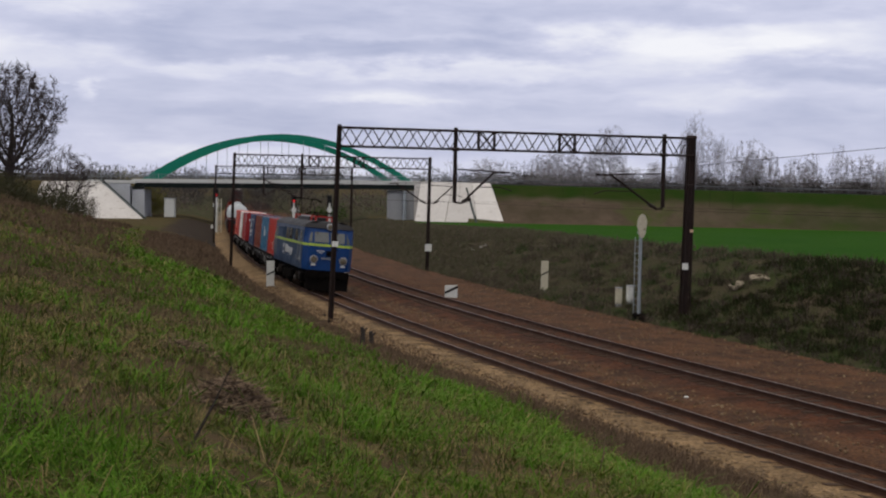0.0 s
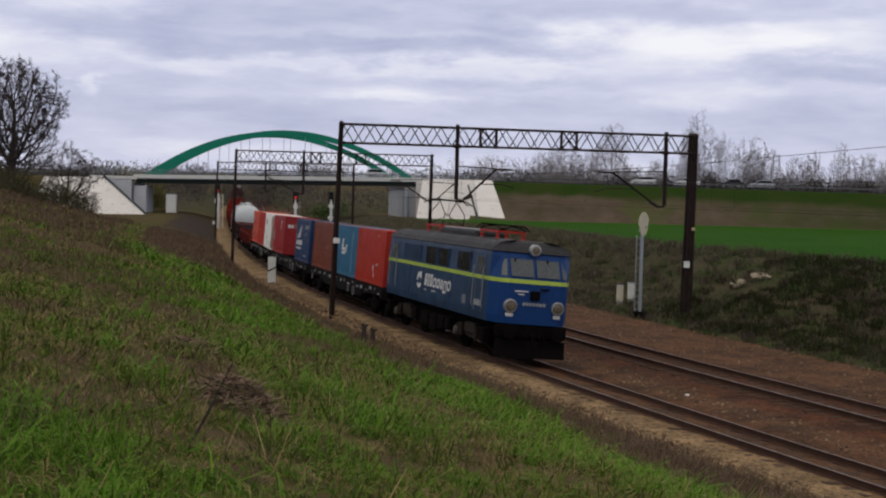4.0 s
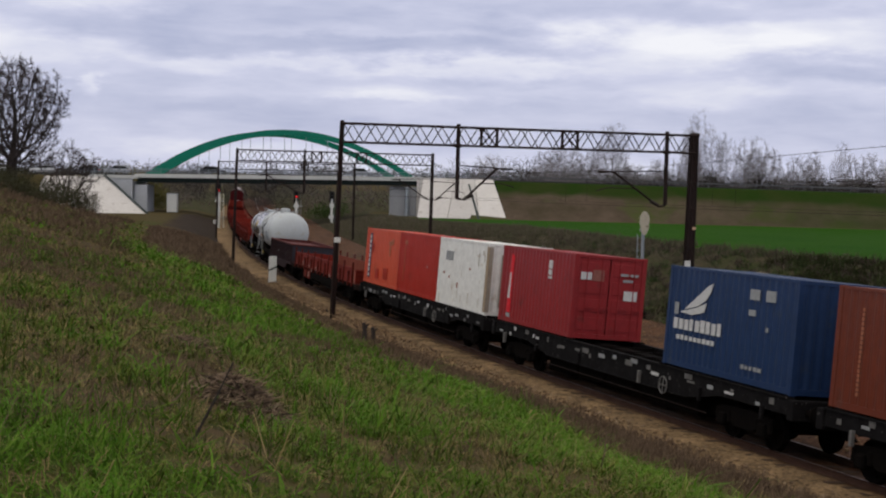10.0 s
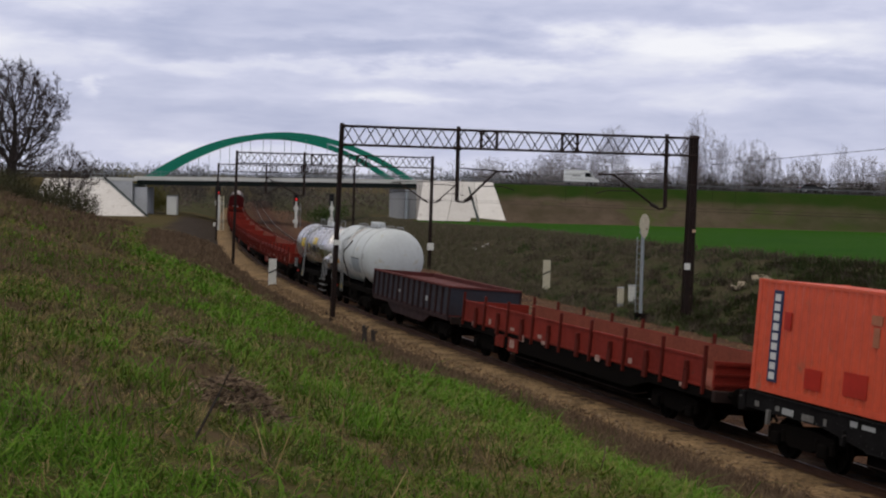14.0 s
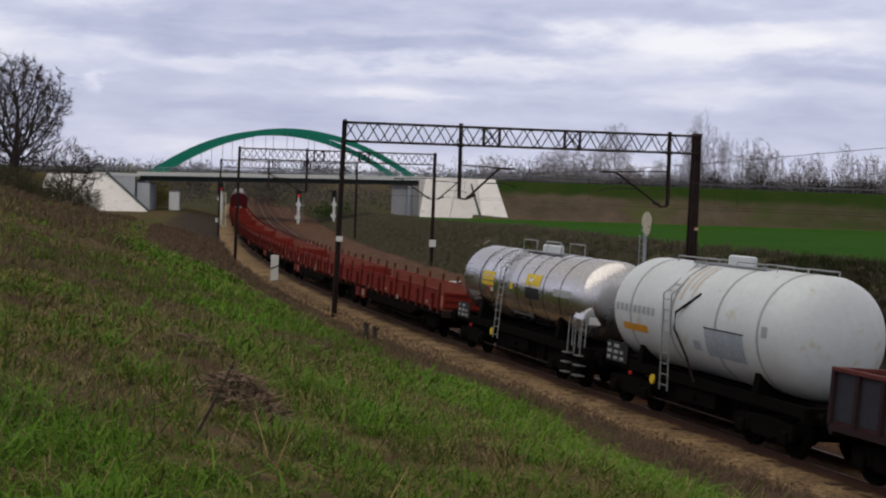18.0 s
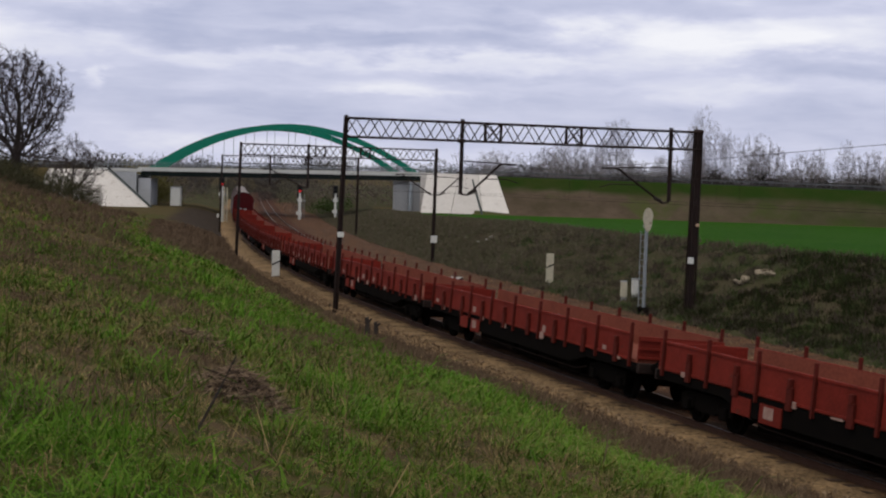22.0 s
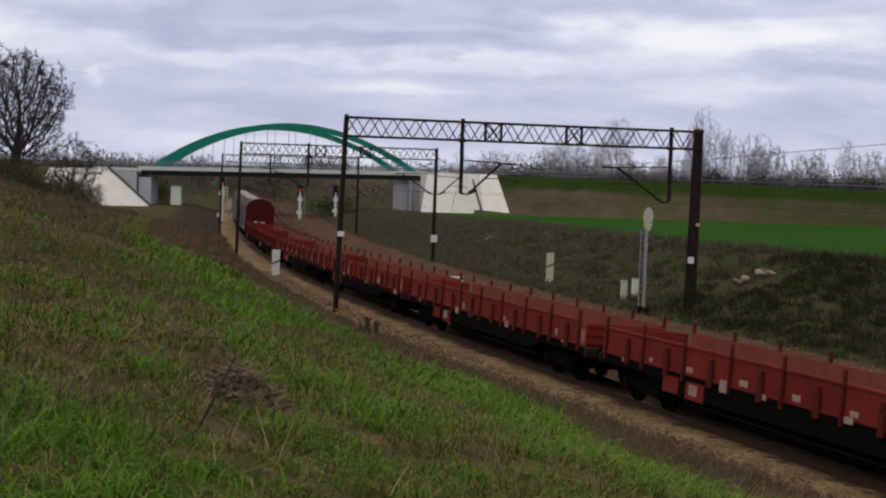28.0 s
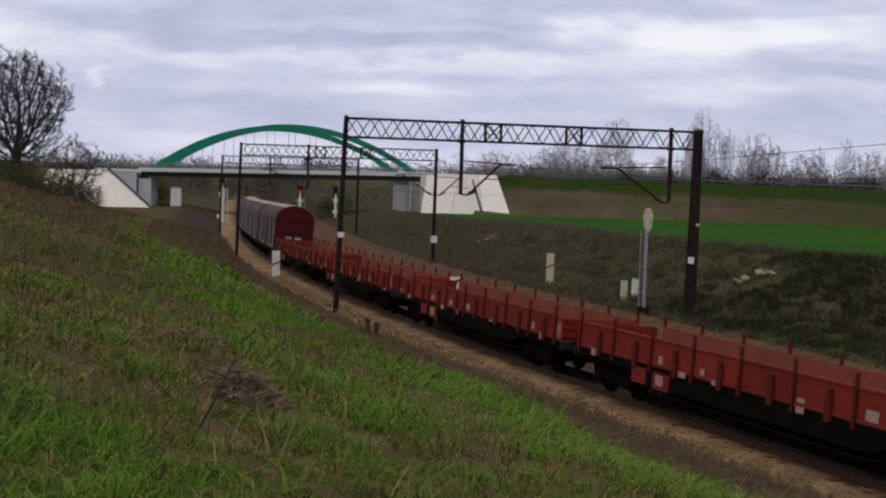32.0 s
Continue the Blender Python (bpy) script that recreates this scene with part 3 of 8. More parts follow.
def build_ballast():
    """Stony bed of both tracks and of the lifted third one, uneven on top."""
    prof = [(3.05, -0.62), (2.75, -0.40), (2.3, -0.30), (1.75, -0.22), (1.35, -0.18), (0.7, -0.172), (0.0, -0.168), (-0.7, -0.172), (-1.4, -0.19), (-1.9, -0.27), (-2.4, -0.33), (-3.2, -0.33),
            (-3.8, -0.28), (-4.3, -0.20), (-5.0, -0.175), (-5.62, -0.172), (-6.3, -0.175), (-7.0, -0.20), (-7.6, -0.28), (-8.4, -0.36), (-9.4, -0.38), (-10.4, -0.36), (-11.4, -0.37), (-12.4, -0.38), (-13.2, -0.40), (-14.0, -0.46), (-14.3, -0.8)]
    fine = []
    for (a, za), (b, zb) in zip(prof, prof[1:]):
        k = max(1, int(abs(b - a) / 0.28))
        fine += [(a + (b - a) * i / k, za + (zb - za) * i / k) for i in range(k)]
    fine.append(prof[-1])
    ss = list(np.arange(-420, -110, 4.0)) + list(np.arange(-110, -60, 1.0)) + list(np.arange(-60, 30, 0.35)) + list(np.arange(30, 330, 4.0))
    rng = np.random.RandomState(5)
    v, f, m = [], [], len(fine)
    for s in ss:
        for j, (lat, z) in enumerate(fine):
            e = rng.uniform(-0.025, 0.025) if 0 < j < m - 1 else 0
            q = on_line(s, lat + rng.uniform(-0.05, 0.05), z + e, canted=lat > -2.2)
            v.append(q[:])
    f = [(i * m + j, i * m + j + 1, (i + 1) * m + j + 1, (i + 1) * m + j) for i in range(len(ss) - 1) for j in range(m - 1)]
    mt = bpy.data.materials.new("ballast_stone")
    mt.use_nodes = True
    n, l = mt.node_tree.nodes, mt.node_tree.links
    b = n["Principled BSDF"]
    b.inputs["Roughness"].default_value, b.inputs["Specular IOR Level"].default_value = 0.9, 0.15
    geo, at = n.new("ShaderNodeNewGeometry"), n.new("ShaderNodeAttribute")
    at.attribute_name = "sandy"
    vor = n.new("ShaderNodeTexVoronoi")
    vor.inputs["Scale"].default_value = 14.0
    big = n.new("ShaderNodeTexNoise")
    big.inputs["Scale"].default_value, big.inputs["Detail"].default_value = 0.9, 6.0
    for t in (vor, big):
        l.new(geo.outputs["Position"], t.inputs["Vector"])

    def mixed(fac, a, z, kind="MIX"):
        x = n.new("ShaderNodeMix")
        x.data_type, x.blend_type = "RGBA", kind
        if isinstance(fac, float):
            x.inputs["Factor"].default_value = fac
        else:
            l.new(fac, x.inputs["Factor"])
        for k, c in (("A", a), ("B", z)):
            if isinstance(c, tuple):
                x.inputs[k].default_value = (*c, 1)
            else:
                l.new(c, x.inputs[k])
        return x.outputs["Result"]

    ramp = n.new("ShaderNodeMapRange")
    ramp.inputs["From Min"].default_value, ramp.inputs["From Max"].default_value = 0.38, 0.62
    l.new(big.outputs["Fac"], ramp.inputs["Value"])
    brown = mixed(ramp.outputs["Result"], (0.076, 0.027, 0.012), (0.036, 0.0145, 0.0075))
    sand = mixed(ramp.outputs["Result"], (0.250, 0.164, 0.086), (0.135, 0.088, 0.046))
    c = mixed(at.outputs["Fac"], brown, sand)
    grey = n.new("ShaderNodeSeparateColor")
    l.new(vor.outputs["Color"], grey.inputs["Color"])
    tone = n.new("ShaderNodeMapRange")
    tone.inputs["To Min"].default_value, tone.inputs["To Max"].default_value = 0.55, 1.5
    l.new(grey.outputs["Red"], tone.inputs["Value"])
    hsv = n.new("ShaderNodeHueSaturation")
    l.new(c, hsv.inputs["Color"])
    l.new(tone.outputs["Result"], hsv.inputs["Value"])
    l.new(hsv.outputs["Color"], b.inputs["Base Color"])
    bp = n.new("ShaderNodeBump")
    bp.inputs["Strength"].default_value, bp.inputs["Distance"].default_value = 1.0, 0.05
    l.new(vor.outputs["Distance"], bp.inputs["Height"])
    l.new(bp.outputs["Normal"], b.inputs["Normal"])
    me = raw_mesh("ballast", v, f, mt)
    a = me.attributes.new("sandy", "FLOAT", "POINT")
    lats = np.array([p[0] for p in fine])
    w = 0.8 * smoothstep(0.70, 1.05, lats) + 0.2 * smoothstep(1.0, 1.6, lats) + 0.16 * smoothstep(-1.4, -2.3, lats) * smoothstep(-4.2, -3.0, lats) + 0.17 * smoothstep(0.75, 0.60, np.abs(lats)) + 0.16 * smoothstep(-7.3, -8.4, lats)
    a.data.foreach_set("value", np.tile(w, len(ss)).astype(np.float32))
    return tagged(new("ballast", me), "reddish brown track ballast with a sandy shoulder", "ballast", kind="structure")


build_ballast()


def rail_mesh(lat, z0=0.0, canted=True):
    """One running rail: foot, web and head."""
    prof = [(-0.065, -0.172), (0.065, -0.172), (0.065, -0.158), (0.012, -0.140), (0.010, -0.045), (0.036, -0.032), (0.036, -0.004), (-0.036, -0.004), (-0.036, -0.032), (-0.010, -0.045), (-0.012, -0.140), (-0.065, -0.158)]
    g = Geo()
    ss = list(np.arange(-420, -70, 6.0)) + list(np.arange(-70, 40, 1.5)) + list(np.arange(40, 326, 8.0))
    m = len(prof)
    g.v = [on_line(s, lat + a, z0 + b, canted)[:] for s in ss for a, b in prof]
    g.f = [(i * m + j, i * m + (j + 1) % m, (i + 1) * m + (j + 1) % m, (i + 1) * m + j) for i in range(len(ss) - 1) for j in range(m)]
    return g


def head_mesh(lat, canted=True):
    g = Geo()
    ss = list(np.arange(-420, -70, 6.0)) + list(np.arange(-70, 40, 1.5)) + list(np.arange(40, 326, 8.0))
    g.v = [on_line(s, lat + a, 0.0, canted)[:] for s in ss for a in (-0.03, 0.03)]
    g.f = [(2 * i, 2 * i + 1, 2 * i + 3, 2 * i + 2) for i in range(len(ss) - 1)]
    return g


for line_lat, canted, words in ((0.0, True, "curved railway track with rusty rails on grey sleepers, used by the train"), (-D_TRACK, False, "curved second railway track with rusty rails on brown ballast")):
    track = thing("railway_track", words, "track", "railway tracks", kind="structure")
    for side in (0.7535, -0.7535):
        rail = part("rail", rail_mesh(line_lat + side, 0.0, canted), RUST_STEEL, track, "rusty steel rail")
        part("rail_head", head_mesh(line_lat + side, canted), RAIL_TOP, rail, "worn shiny running surface")
    sl = Geo().prism([(-0.15, -0.19), (0.15, -0.19), (0.10, 0.0), (-0.10, 0.0)], "y", -1.25, 1.25)
    sl_me = sl.mesh("sleeper", SLEEPER)
    far_sl = Geo()
    for i, s in enumerate(np.arange(-110.0, 60.0, 0.62)):
        m4 = Matrix.LocRotScale(on_line(s, line_lat, -0.17, canted), Euler((-CANT * -1 if canted else 0, 0, heading(s))), None)
        if -58 < s < 26:
            ob = new("sleeper", sl_me)
            ob.parent, ob.matrix_basis = track, m4
        else:
            far_sl.add([m4 @ Vector(q) for q in sl.v], sl.f)
    part("far_sleepers", far_sl, SLEEPER, track)["kind"] = "stuff"

# ---- the train ----
WHEEL_ROWS = []
MOVING = []


def vehicle_pose(u, base, t):
    """Where a vehicle stands: u is its place in the train, base half the distance of its bogies."""
    s = 0.012077 * t * t + 8.76886 * t - 46.434 + u
    a, b = on_line(s - base), on_line(s + base)
    d = (b - a).normalized()
    left = Vector((0, 0, 1)).cross(d).normalized()
    up = d.cross(left)
    m = Matrix((d, left, up)).transposed().to_4x4()
    m.translation = (a + b) / 2
    return m @ pose(0, 0, 0, math.degrees(CANT), 0, 0)


def bars(parent, material, name, rows, y, label="", depth=0.006):
    """Writing too small to read, as plain bars on a side wall: rows of x0, x1, z0, z1."""
    for x0, x1, z0, z1 in rows:
        part(name, Geo().box(x0, x1, min(y, y - depth), max(y, y - depth), z0, z1), material, parent, label)


def wheelset(parent, x, r, width=0.135, name="wheelset"):
    """Two wheels on an axle, turning as the train rolls."""
    g = Geo()
    for side in (-1, 1):
        y0 = side * 0.72
        g.spin([(y0 - side * 0.035, r + 0.028), (y0, r + 0.028), (y0 + side * 0.01, r), (y0 + side * 0.10, r - 0.004), (y0 + side * 0.10, r - 0.07), (y0 + side * 0.055, r - 0.09), (y0 + side * 0.055, 0.16), (y0 + side * 0.12, 0.13), (y0 + side * 0.12, 0.02)], 20, "y")
    g.cyl((0, -0.98, 0), (0, 0.98, 0), 0.075, 10)
    for k in range(4):
        a = k * math.pi / 2 + 0.4
        g.cyl((0.3 * r * math.cos(a), -0.80, 0.3 * r * math.sin(a)), (0.8 * r * math.cos(a), -0.80, 0.8 * r * math.sin(a)), 0.035, 5)
    ob = part(name, g, BLACK_GEAR, parent, "worn steel wheels on an axle", smooth=True, at=pose(x, 0, r))
    WHEEL_ROWS.append((ob, x, r))
    return ob


def bogie(parent, x, wheel_r=0.46, base=1.8, material=None, heavy=False):
    """A two-axle bogie with side frames, springs and axle boxes."""
    g = Geo()
    h = base / 2
    for side in (-1, 1):
        y0, y1 = sorted((side * 0.98, side * 1.10))
        g.prism([(-h - 0.32, wheel_r + 0.10), (-h - 0.32, wheel_r + 0.28), (-0.5, wheel_r + 0.34), (0.5, wheel_r + 0.34), (h + 0.32, wheel_r + 0.28), (h + 0.32, wheel_r + 0.10), (h - 0.25, wheel_r + 0.05), (0.42, wheel_r - 0.12), (-0.42, wheel_r - 0.12), (-h + 0.25, wheel_r + 0.05)], "y", y0, y1)
        for k in (-h, h):
            g.box(k - 0.16, k + 0.16, min(y0, side * 1.2), max(y1, side * 1.2), wheel_r - 0.16, wheel_r + 0.14, 0.03)
            for dx in (-0.27, 0.27):
                g.cyl((k + dx, side * 1.08, wheel_r - 0.05), (k + dx, side * 1.08, wheel_r + 0.22), 0.075, 8)
        if heavy:
            g.box(-0.55, 0.55, min(y0, side * 1.22), max(y1, side * 1.22), wheel_r + 0.05, wheel_r + 0.42, 0.03)
    g.box(-0.22, 0.22, -1.0, 1.0, wheel_r - 0.05, wheel_r + 0.35, 0.02)
    for k in (-h - 0.28, h + 0.28):
        g.box(k - 0.05, k + 0.05, -1.0, 1.0, wheel_r + 0.08, wheel_r + 0.22)
    b = part("bogie", g, material or BLACK_GEAR, parent, "grimy black bogie frame", at=pose(x, 0, 0))
    for k in (-h, h):
        wheelset(b, k, wheel_r)
    return b


def buffers(parent, x, z=1.06, r=0.225):
    for side in (-1, 1):
        g = Geo()
        d = 1 if x > 0 else -1
        g.cyl((x, side * 0.875, z), (x + d * 0.34, side * 0.875, z), 0.10, 10)
        g.spin([(x + d * 0.34, 0.08), (x + d * 0.36, r), (x + d * 0.40, r), (x + d * 0.42, r * 0.6)], 14)
        for i in range(len(g.v) - 56, len(g.v)):
            q = g.v[i]
            g.v[i] = (q[0], q[1] + side * 0.875, q[2] + z)
        part("buffer", g, BLACK_GEAR, parent)


def coupling(parent, x, z=1.0):
    g = Geo()
    d = 1 if x > 0 else -1
    g.tube([(x, 0, z), (x + d * 0.25, 0, z - 0.05), (x + d * 0.45, 0, z - 0.28), (x + d * 0.30, 0, z - 0.42)], 0.04, 6)
    g.tube([(x, 0.35, z - 0.1), (x + d * 0.18, 0.36, z - 0.35), (x + d * 0.40, 0.37, z - 0.30)], 0.025, 6)
    part("coupling", g, BLACK_GEAR, parent)


def side_quad(g, x0, x1, z0, z1, y, d):
    """A thin plate lying on a side wall at y, proud by d outwards."""
    return g.box(x0, x1, min(y, y + d), max(y, y + d), z0, z1)


def build_locomotive():
    loco = thing("locomotive", "blue electric locomotive with a lime stripe, pulling the freight train", "locomotive")
    MOVING.append((loco, 0.0, 4.25))
    W, E = 1.49, 3.78
    plan = [(-7.42, -0.95), (-7.30, -1.22), (-6.75, -W), (6.75, -W), (7.30, -1.22), (7.42, -0.95), (7.42, 0.95), (7.30, 1.22), (6.75, W), (-6.75, W), (-7.30, 1.22), (-7.42, 0.95)]

    def ring(z, inset, end):
        out = []
        for x, y in plan:
            f = max(abs(x) - 6.75, 0) / 0.67
            out.append((math.copysign(abs(x) - end * f, x), math.copysign(abs(y) - inset, y), z))
        return out
    levels = [(1.33, 0.03, 0.0), (1.60, 0.0, 0.0), (2.72, 0.0, 0.02), (2.90, 0.0, 0.06), (3.64, 0.03, 0.38), (E, 0.05, 0.45)]
    n = len(plan)
    rings = [ring(*lv) for lv in levels]
    # lower walls: long sides, and noses with their light put into the blue
    sides, noses, roof = Geo(), Geo(), Geo()
    for lo, hi in zip(rings, rings[1:]):
        for i in range(n):
            j = (i + 1) % n
            g = sides if i in (2, 8) else noses
            g.add([lo[i], lo[j], hi[j], hi[i]], [(0, 1, 2, 3)])
    noses.add(rings[0], [tuple(range(n))[::-1]])
    part("body_side", sides, LOCO_BLUE, loco, "weathered blue side walls")
    part("cab_front", noses, LOCO_NOSE, loco, "bright blue cab ends")
    r_lv = [(E, 0.05, 0.45), (E + 0.02, -0.02, 0.38), (3.98, 0.12, 0.55), (4.12, 0.36, 0.75), (4.20, 0.75, 1.0)]
    rr = [ring(*lv) for lv in r_lv]
    for lo, hi in zip(rr, rr[1:]):
        for i in range(n):
            j = (i + 1) % n
            roof.add([lo[i], lo[j], hi[j], hi[i]], [(0, 1, 2, 3)])
    roof.add(rr[-1], [tuple(range(n))])
    part("roof", roof, LOCO_ROOF, loco, "dark grey rounded roof", smooth=True)
    # lime band round the body
    band = Geo()
    lo, hi = ring(2.74, -0.008, 0.018), ring(2.88, -0.008, 0.05)
    lo = [(math.copysign(abs(q[0]) + 0.008, q[0]), q[1], q[2]) for q in lo]
    hi = [(math.copysign(abs(q[0]) + 0.008, q[0]), q[1], q[2]) for q in hi]
    for i in range(n):
        j = (i + 1) % n
        band.add([lo[i], lo[j], hi[j], hi[i]], [(0, 1, 2, 3)])
    part("stripe", band, LIME, loco, "lime green stripe")
    # side windows and grilles
    for y, d in ((-W, -1), (W, 1)):
        for x0, x1 in ((-1.00, 0.37), (0.66, 1.93), (3.11, 4.57)):
            part("side_window", side_quad(Geo(), x0, x1, 2.93, 3.60, y, d * 0.012), GLASS_DARK, loco, "dark engine room window")
            g = Geo()
            for a, b, c, e in ((x0 - 0.05, x0, 2.90, 3.64), (x1, x1 + 0.05, 2.90, 3.64), (x0, x1, 2.89, 2.93), (x0, x1, 3.60, 3.64)):
                side_quad(g, a, b, c, e, y, d * 0.022)
            part("window_frame", g, LOCO_BLUE, loco)
        for x0, x1 in ((-4.35, -1.75),):
            g = Geo()
            for k in range(9):
                z = 2.98 + k * 0.07
                g.prism([(z0, z1) for z0, z1 in ((y, z), (y + d * 0.03, z + 0.01), (y + d * 0.03, z + 0.04), (y, z + 0.055))], "x", x0, x1)
            part("louvre", g, LOCO_BLUE, loco, "blue ventilation louvres")
        for x0, x1 in ((5.35, 6.15), (-6.15, -5.35)):
            g = Geo()
            for a, b, c, e in ((x0 - 0.03, x0, 1.6, 3.62), (x1, x1 + 0.03, 1.6, 3.62)):
                side_quad(g, a, b, c, e, y, d * 0.015)
            part("cab_door_frame", g, LOCO_GREY, loco)
            part("cab_door_window", side_quad(Geo(), x0 + 0.12, x1 - 0.12, 2.95, 3.52, y, d * 0.010), GLASS_CAB, loco)
            for xx in (x0 - 0.14, x1 + 0.14):
                rails = Geo().tube([(xx, y + d * 0.01, 1.75), (xx, y + d * 0.07, 1.80), (xx, y + d * 0.07, 3.15), (xx, y + d * 0.01, 3.20)], 0.017, 5)
                part("handrail", rails, ALU, loco, "bright grab rail by the cab door")
        for xx in (-3.2, -1.3, 2.4, 4.9):
            part("wall_seam", side_quad(Geo(), xx, xx + 0.025, 1.58, 2.72, y, d * 0.006), BLACK_GEAR, loco)
        part("hatch", side_quad(Geo(), 3.95, 4.35, 1.72, 2.05, y, d * 0.012), LOCO_GREY, loco, "small grey hatch")
    # plain shapes for the operator's mark on both sides, and bars for the number
    for y, d in ((-W, -1), (W, 1)):
        f = 1 if d < 0 else -1
        g = Geo()
        for k in range(12):
            a0, a1 = radians(40 + k * 24), radians(40 + (k + 1) * 24)
            if k == 6:
                continue
            pts = [(f * (-1.75 + r * math.cos(a)), 2.20 + r * math.sin(a)) for a, r in ((a0, 0.33), (a1, 0.33), (a1, 0.20), (a0, 0.20))]
            g.prism(pts, "y", *sorted((y, y + d * 0.010)))
        g.prism([(f * (-1.83), 2.36), (f * (-1.45), 2.58), (f * (-1.5), 2.24)], "y", *sorted((y, y + d * 0.012)))
        part("emblem", g, WHITE_MARK, loco, "white round emblem")
        x = -0.95
        for k, (w, h, low) in enumerate(((0.26, 0.50, 0.0), (0.30, 0.50, 0.0), (0.26, 0.50, 0.0), (0.40, 0.38, 0.0), (0.40, 0.38, 0.0), (0.26, 0.38, 0.0), (0.42, 0.50, -0.14), (0.42, 0.38, 0.0))):
            # a leaning oval ring
            g, cx, cz, lean = Geo(), x + w / 2, 2.02 + low + h / 2, 0.16
            rim = [(math.copysign(abs(math.cos(a)) ** 0.6, math.cos(a)), math.copysign(abs(math.sin(a)) ** 0.6, math.sin(a))) for a in (q * math.pi / 8 for q in range(17))]
            ring_v = []
            for c, e in rim[:16]:
                for cut in (0.0, 0.085):
                    a, b = c * (w / 2 - cut), e * (h / 2 - cut)
                    ring_v += [(f * (cx + a + lean * b), yy, cz + b) for yy in (y, y + d * 0.010)]
            ring_f = []
            for q in range(16):
                m, o = 4 * q, 4 * ((q + 1) % 16)
                ring_f += [(m, o, o + 1, m + 1), (m + 2, m + 3, o + 3, o + 2), (m + 1, o + 1, o + 3, m + 3), (m, m + 2, o + 2, o)]
            g.add(ring_v, ring_f)
            part("wordmark_shape", g, WHITE_MARK, loco, "white operator mark drawn as plain rings" if k == 0 else "")
            x += w + 0.10
        rows = [(f * a, f * b, 1.78, 1.98) for a, b in ((5.28, 5.42), (5.46, 5.60), (5.64, 5.78), (5.82, 5.96), (6.02, 6.10))]
        bars(loco, GREY_MARK, "number_bar", [(min(a, b), max(a, b), c, e) for a, b, c, e in rows], y, "", 0.01 if d < 0 else -0.01)
        bars(loco, WHITE_MARK, "small_text", [(f * -0.95 if f > 0 else 0.65, f * -0.95 + 0.3 if f > 0 else 0.95, 1.86, 1.90), (0.0, 0.55, 1.86, 1.89)], y, "", 0.008 if d < 0 else -0.008)
    # both cab ends: windscreens, lamps, buffers
    for e in (1, -1):
        turn = pose(0, 0, 0, 0, 0, 0 if e > 0 else 180)
        tilt = math.atan2(0.32, 0.74)
        for side in (-1, 1):
            g = Geo()
            for a, b in ((0.06, 0.90),):
                q = [(0, side * a), (0, side * b)]
                v = [(7.375, side * a, 2.97), (7.375, side * b, 2.97), (7.095, side * b, 3.56), (7.095, side * a, 3.56)]
                v2 = [(p[0] + 0.014, p[1], p[2] + 0.006) for p in v]
                g.add(v + v2, [(0, 1, 2, 3), (4, 5, 6, 7), (0, 1, 5, 4), (1, 2, 6, 5), (2, 3, 7, 6), (3, 0, 4, 7)])
            part("windscreen", g.move(turn), GLASS_CAB, loco, "reflecting cab windscreen")
            g = Geo()
            v = [(7.33, side * 1.02, 2.97), (7.22, side * 1.20, 2.97), (6.97, side * 1.18, 3.54), (7.06, side * 1.00, 3.54)]
            g.add([(p[0] + 0.02, p[1] + side * 0.015, p[2]) for p in v], [(0, 1, 2, 3)])
            g.add(v, [(0, 1, 2, 3)])
            part("corner_window", g.move(turn), GLASS_CAB, loco, "narrow corner window")
            g = Geo().spin([(7.36, 0.235), (7.52, 0.235), (7.54, 0.20), (7.50, 0.19)], 18)
            g.v = [(q[0], q[1] + side * 0.876, q[2] + 1.95) for q in g.v]
            lamp = part("headlight", g.move(turn), ALU, loco, "round headlight with a bright rim", smooth=True)
            g = Geo().spin([(7.50, 0.185), (7.525, 0.15), (7.53, 0.05)], 14)
            g.v = [(q[0], q[1] + side * 0.876, q[2] + 1.95) for q in g.v]
            part("lens", g.move(turn), LENS, lamp, smooth=True)
            g = Geo().box(7.38, 7.45, side * 0.876 - 0.13, side * 0.876 + 0.13, 1.58, 1.70, 0.01)
            part("marker_lamp", g.move(turn), SIGN_WHITE, loco)
            g = Geo().cyl((7.3, side * 0.875, 1.06), (7.62, side * 0.875, 1.06), 0.13, 10)
            g2 = Geo().spin([(7.62, 0.10), (7.64, 0.27), (7.70, 0.27), (7.73, 0.15)], 16)
            g.add([(q[0], q[1] + side * 0.875, q[2] + 1.06) for q in g2.v], g2.f)
            part("buffer", g.move(turn), BLACK_GEAR, loco, smooth=True)
        g = Geo().spin([(6.95, 0.21), (7.14, 0.21), (7.17, 0.17)], 16)
        g.v = [(q[0], q[1], q[2] + 3.90) for q in g.v]
        top = part("roof_light", g.move(turn), ALU, loco, "round light on the roof edge", smooth=True)
        g = Geo().spin([(7.15, 0.165), (7.18, 0.13), (7.185, 0.04)], 14)
        g.v = [(q[0], q[1], q[2] + 3.90) for q in g.v]
        part("lens", g.move(turn), LENS, top, smooth=True)
        for k in range(7):
            part("number_bar", Geo().box(7.425, 7.436, -0.42 + k * 0.125, -0.33 + k * 0.125, 1.98, 2.09).move(turn), GREY_MARK, loco)
        part("small_text", Geo().box(7.425, 7.436, -0.75, -0.25, 2.44, 2.49).move(turn), WHITE_MARK, loco)
        part("small_text", Geo().box(7.425, 7.436, -0.62, -0.38, 2.34, 2.38).move(turn), WHITE_MARK, loco)
        g = Geo().box(7.40, 7.55, -0.16, 0.16, 2.18, 2.50, 0.03).box(7.42, 7.50, 0.2, 0.5, 2.55, 2.60)
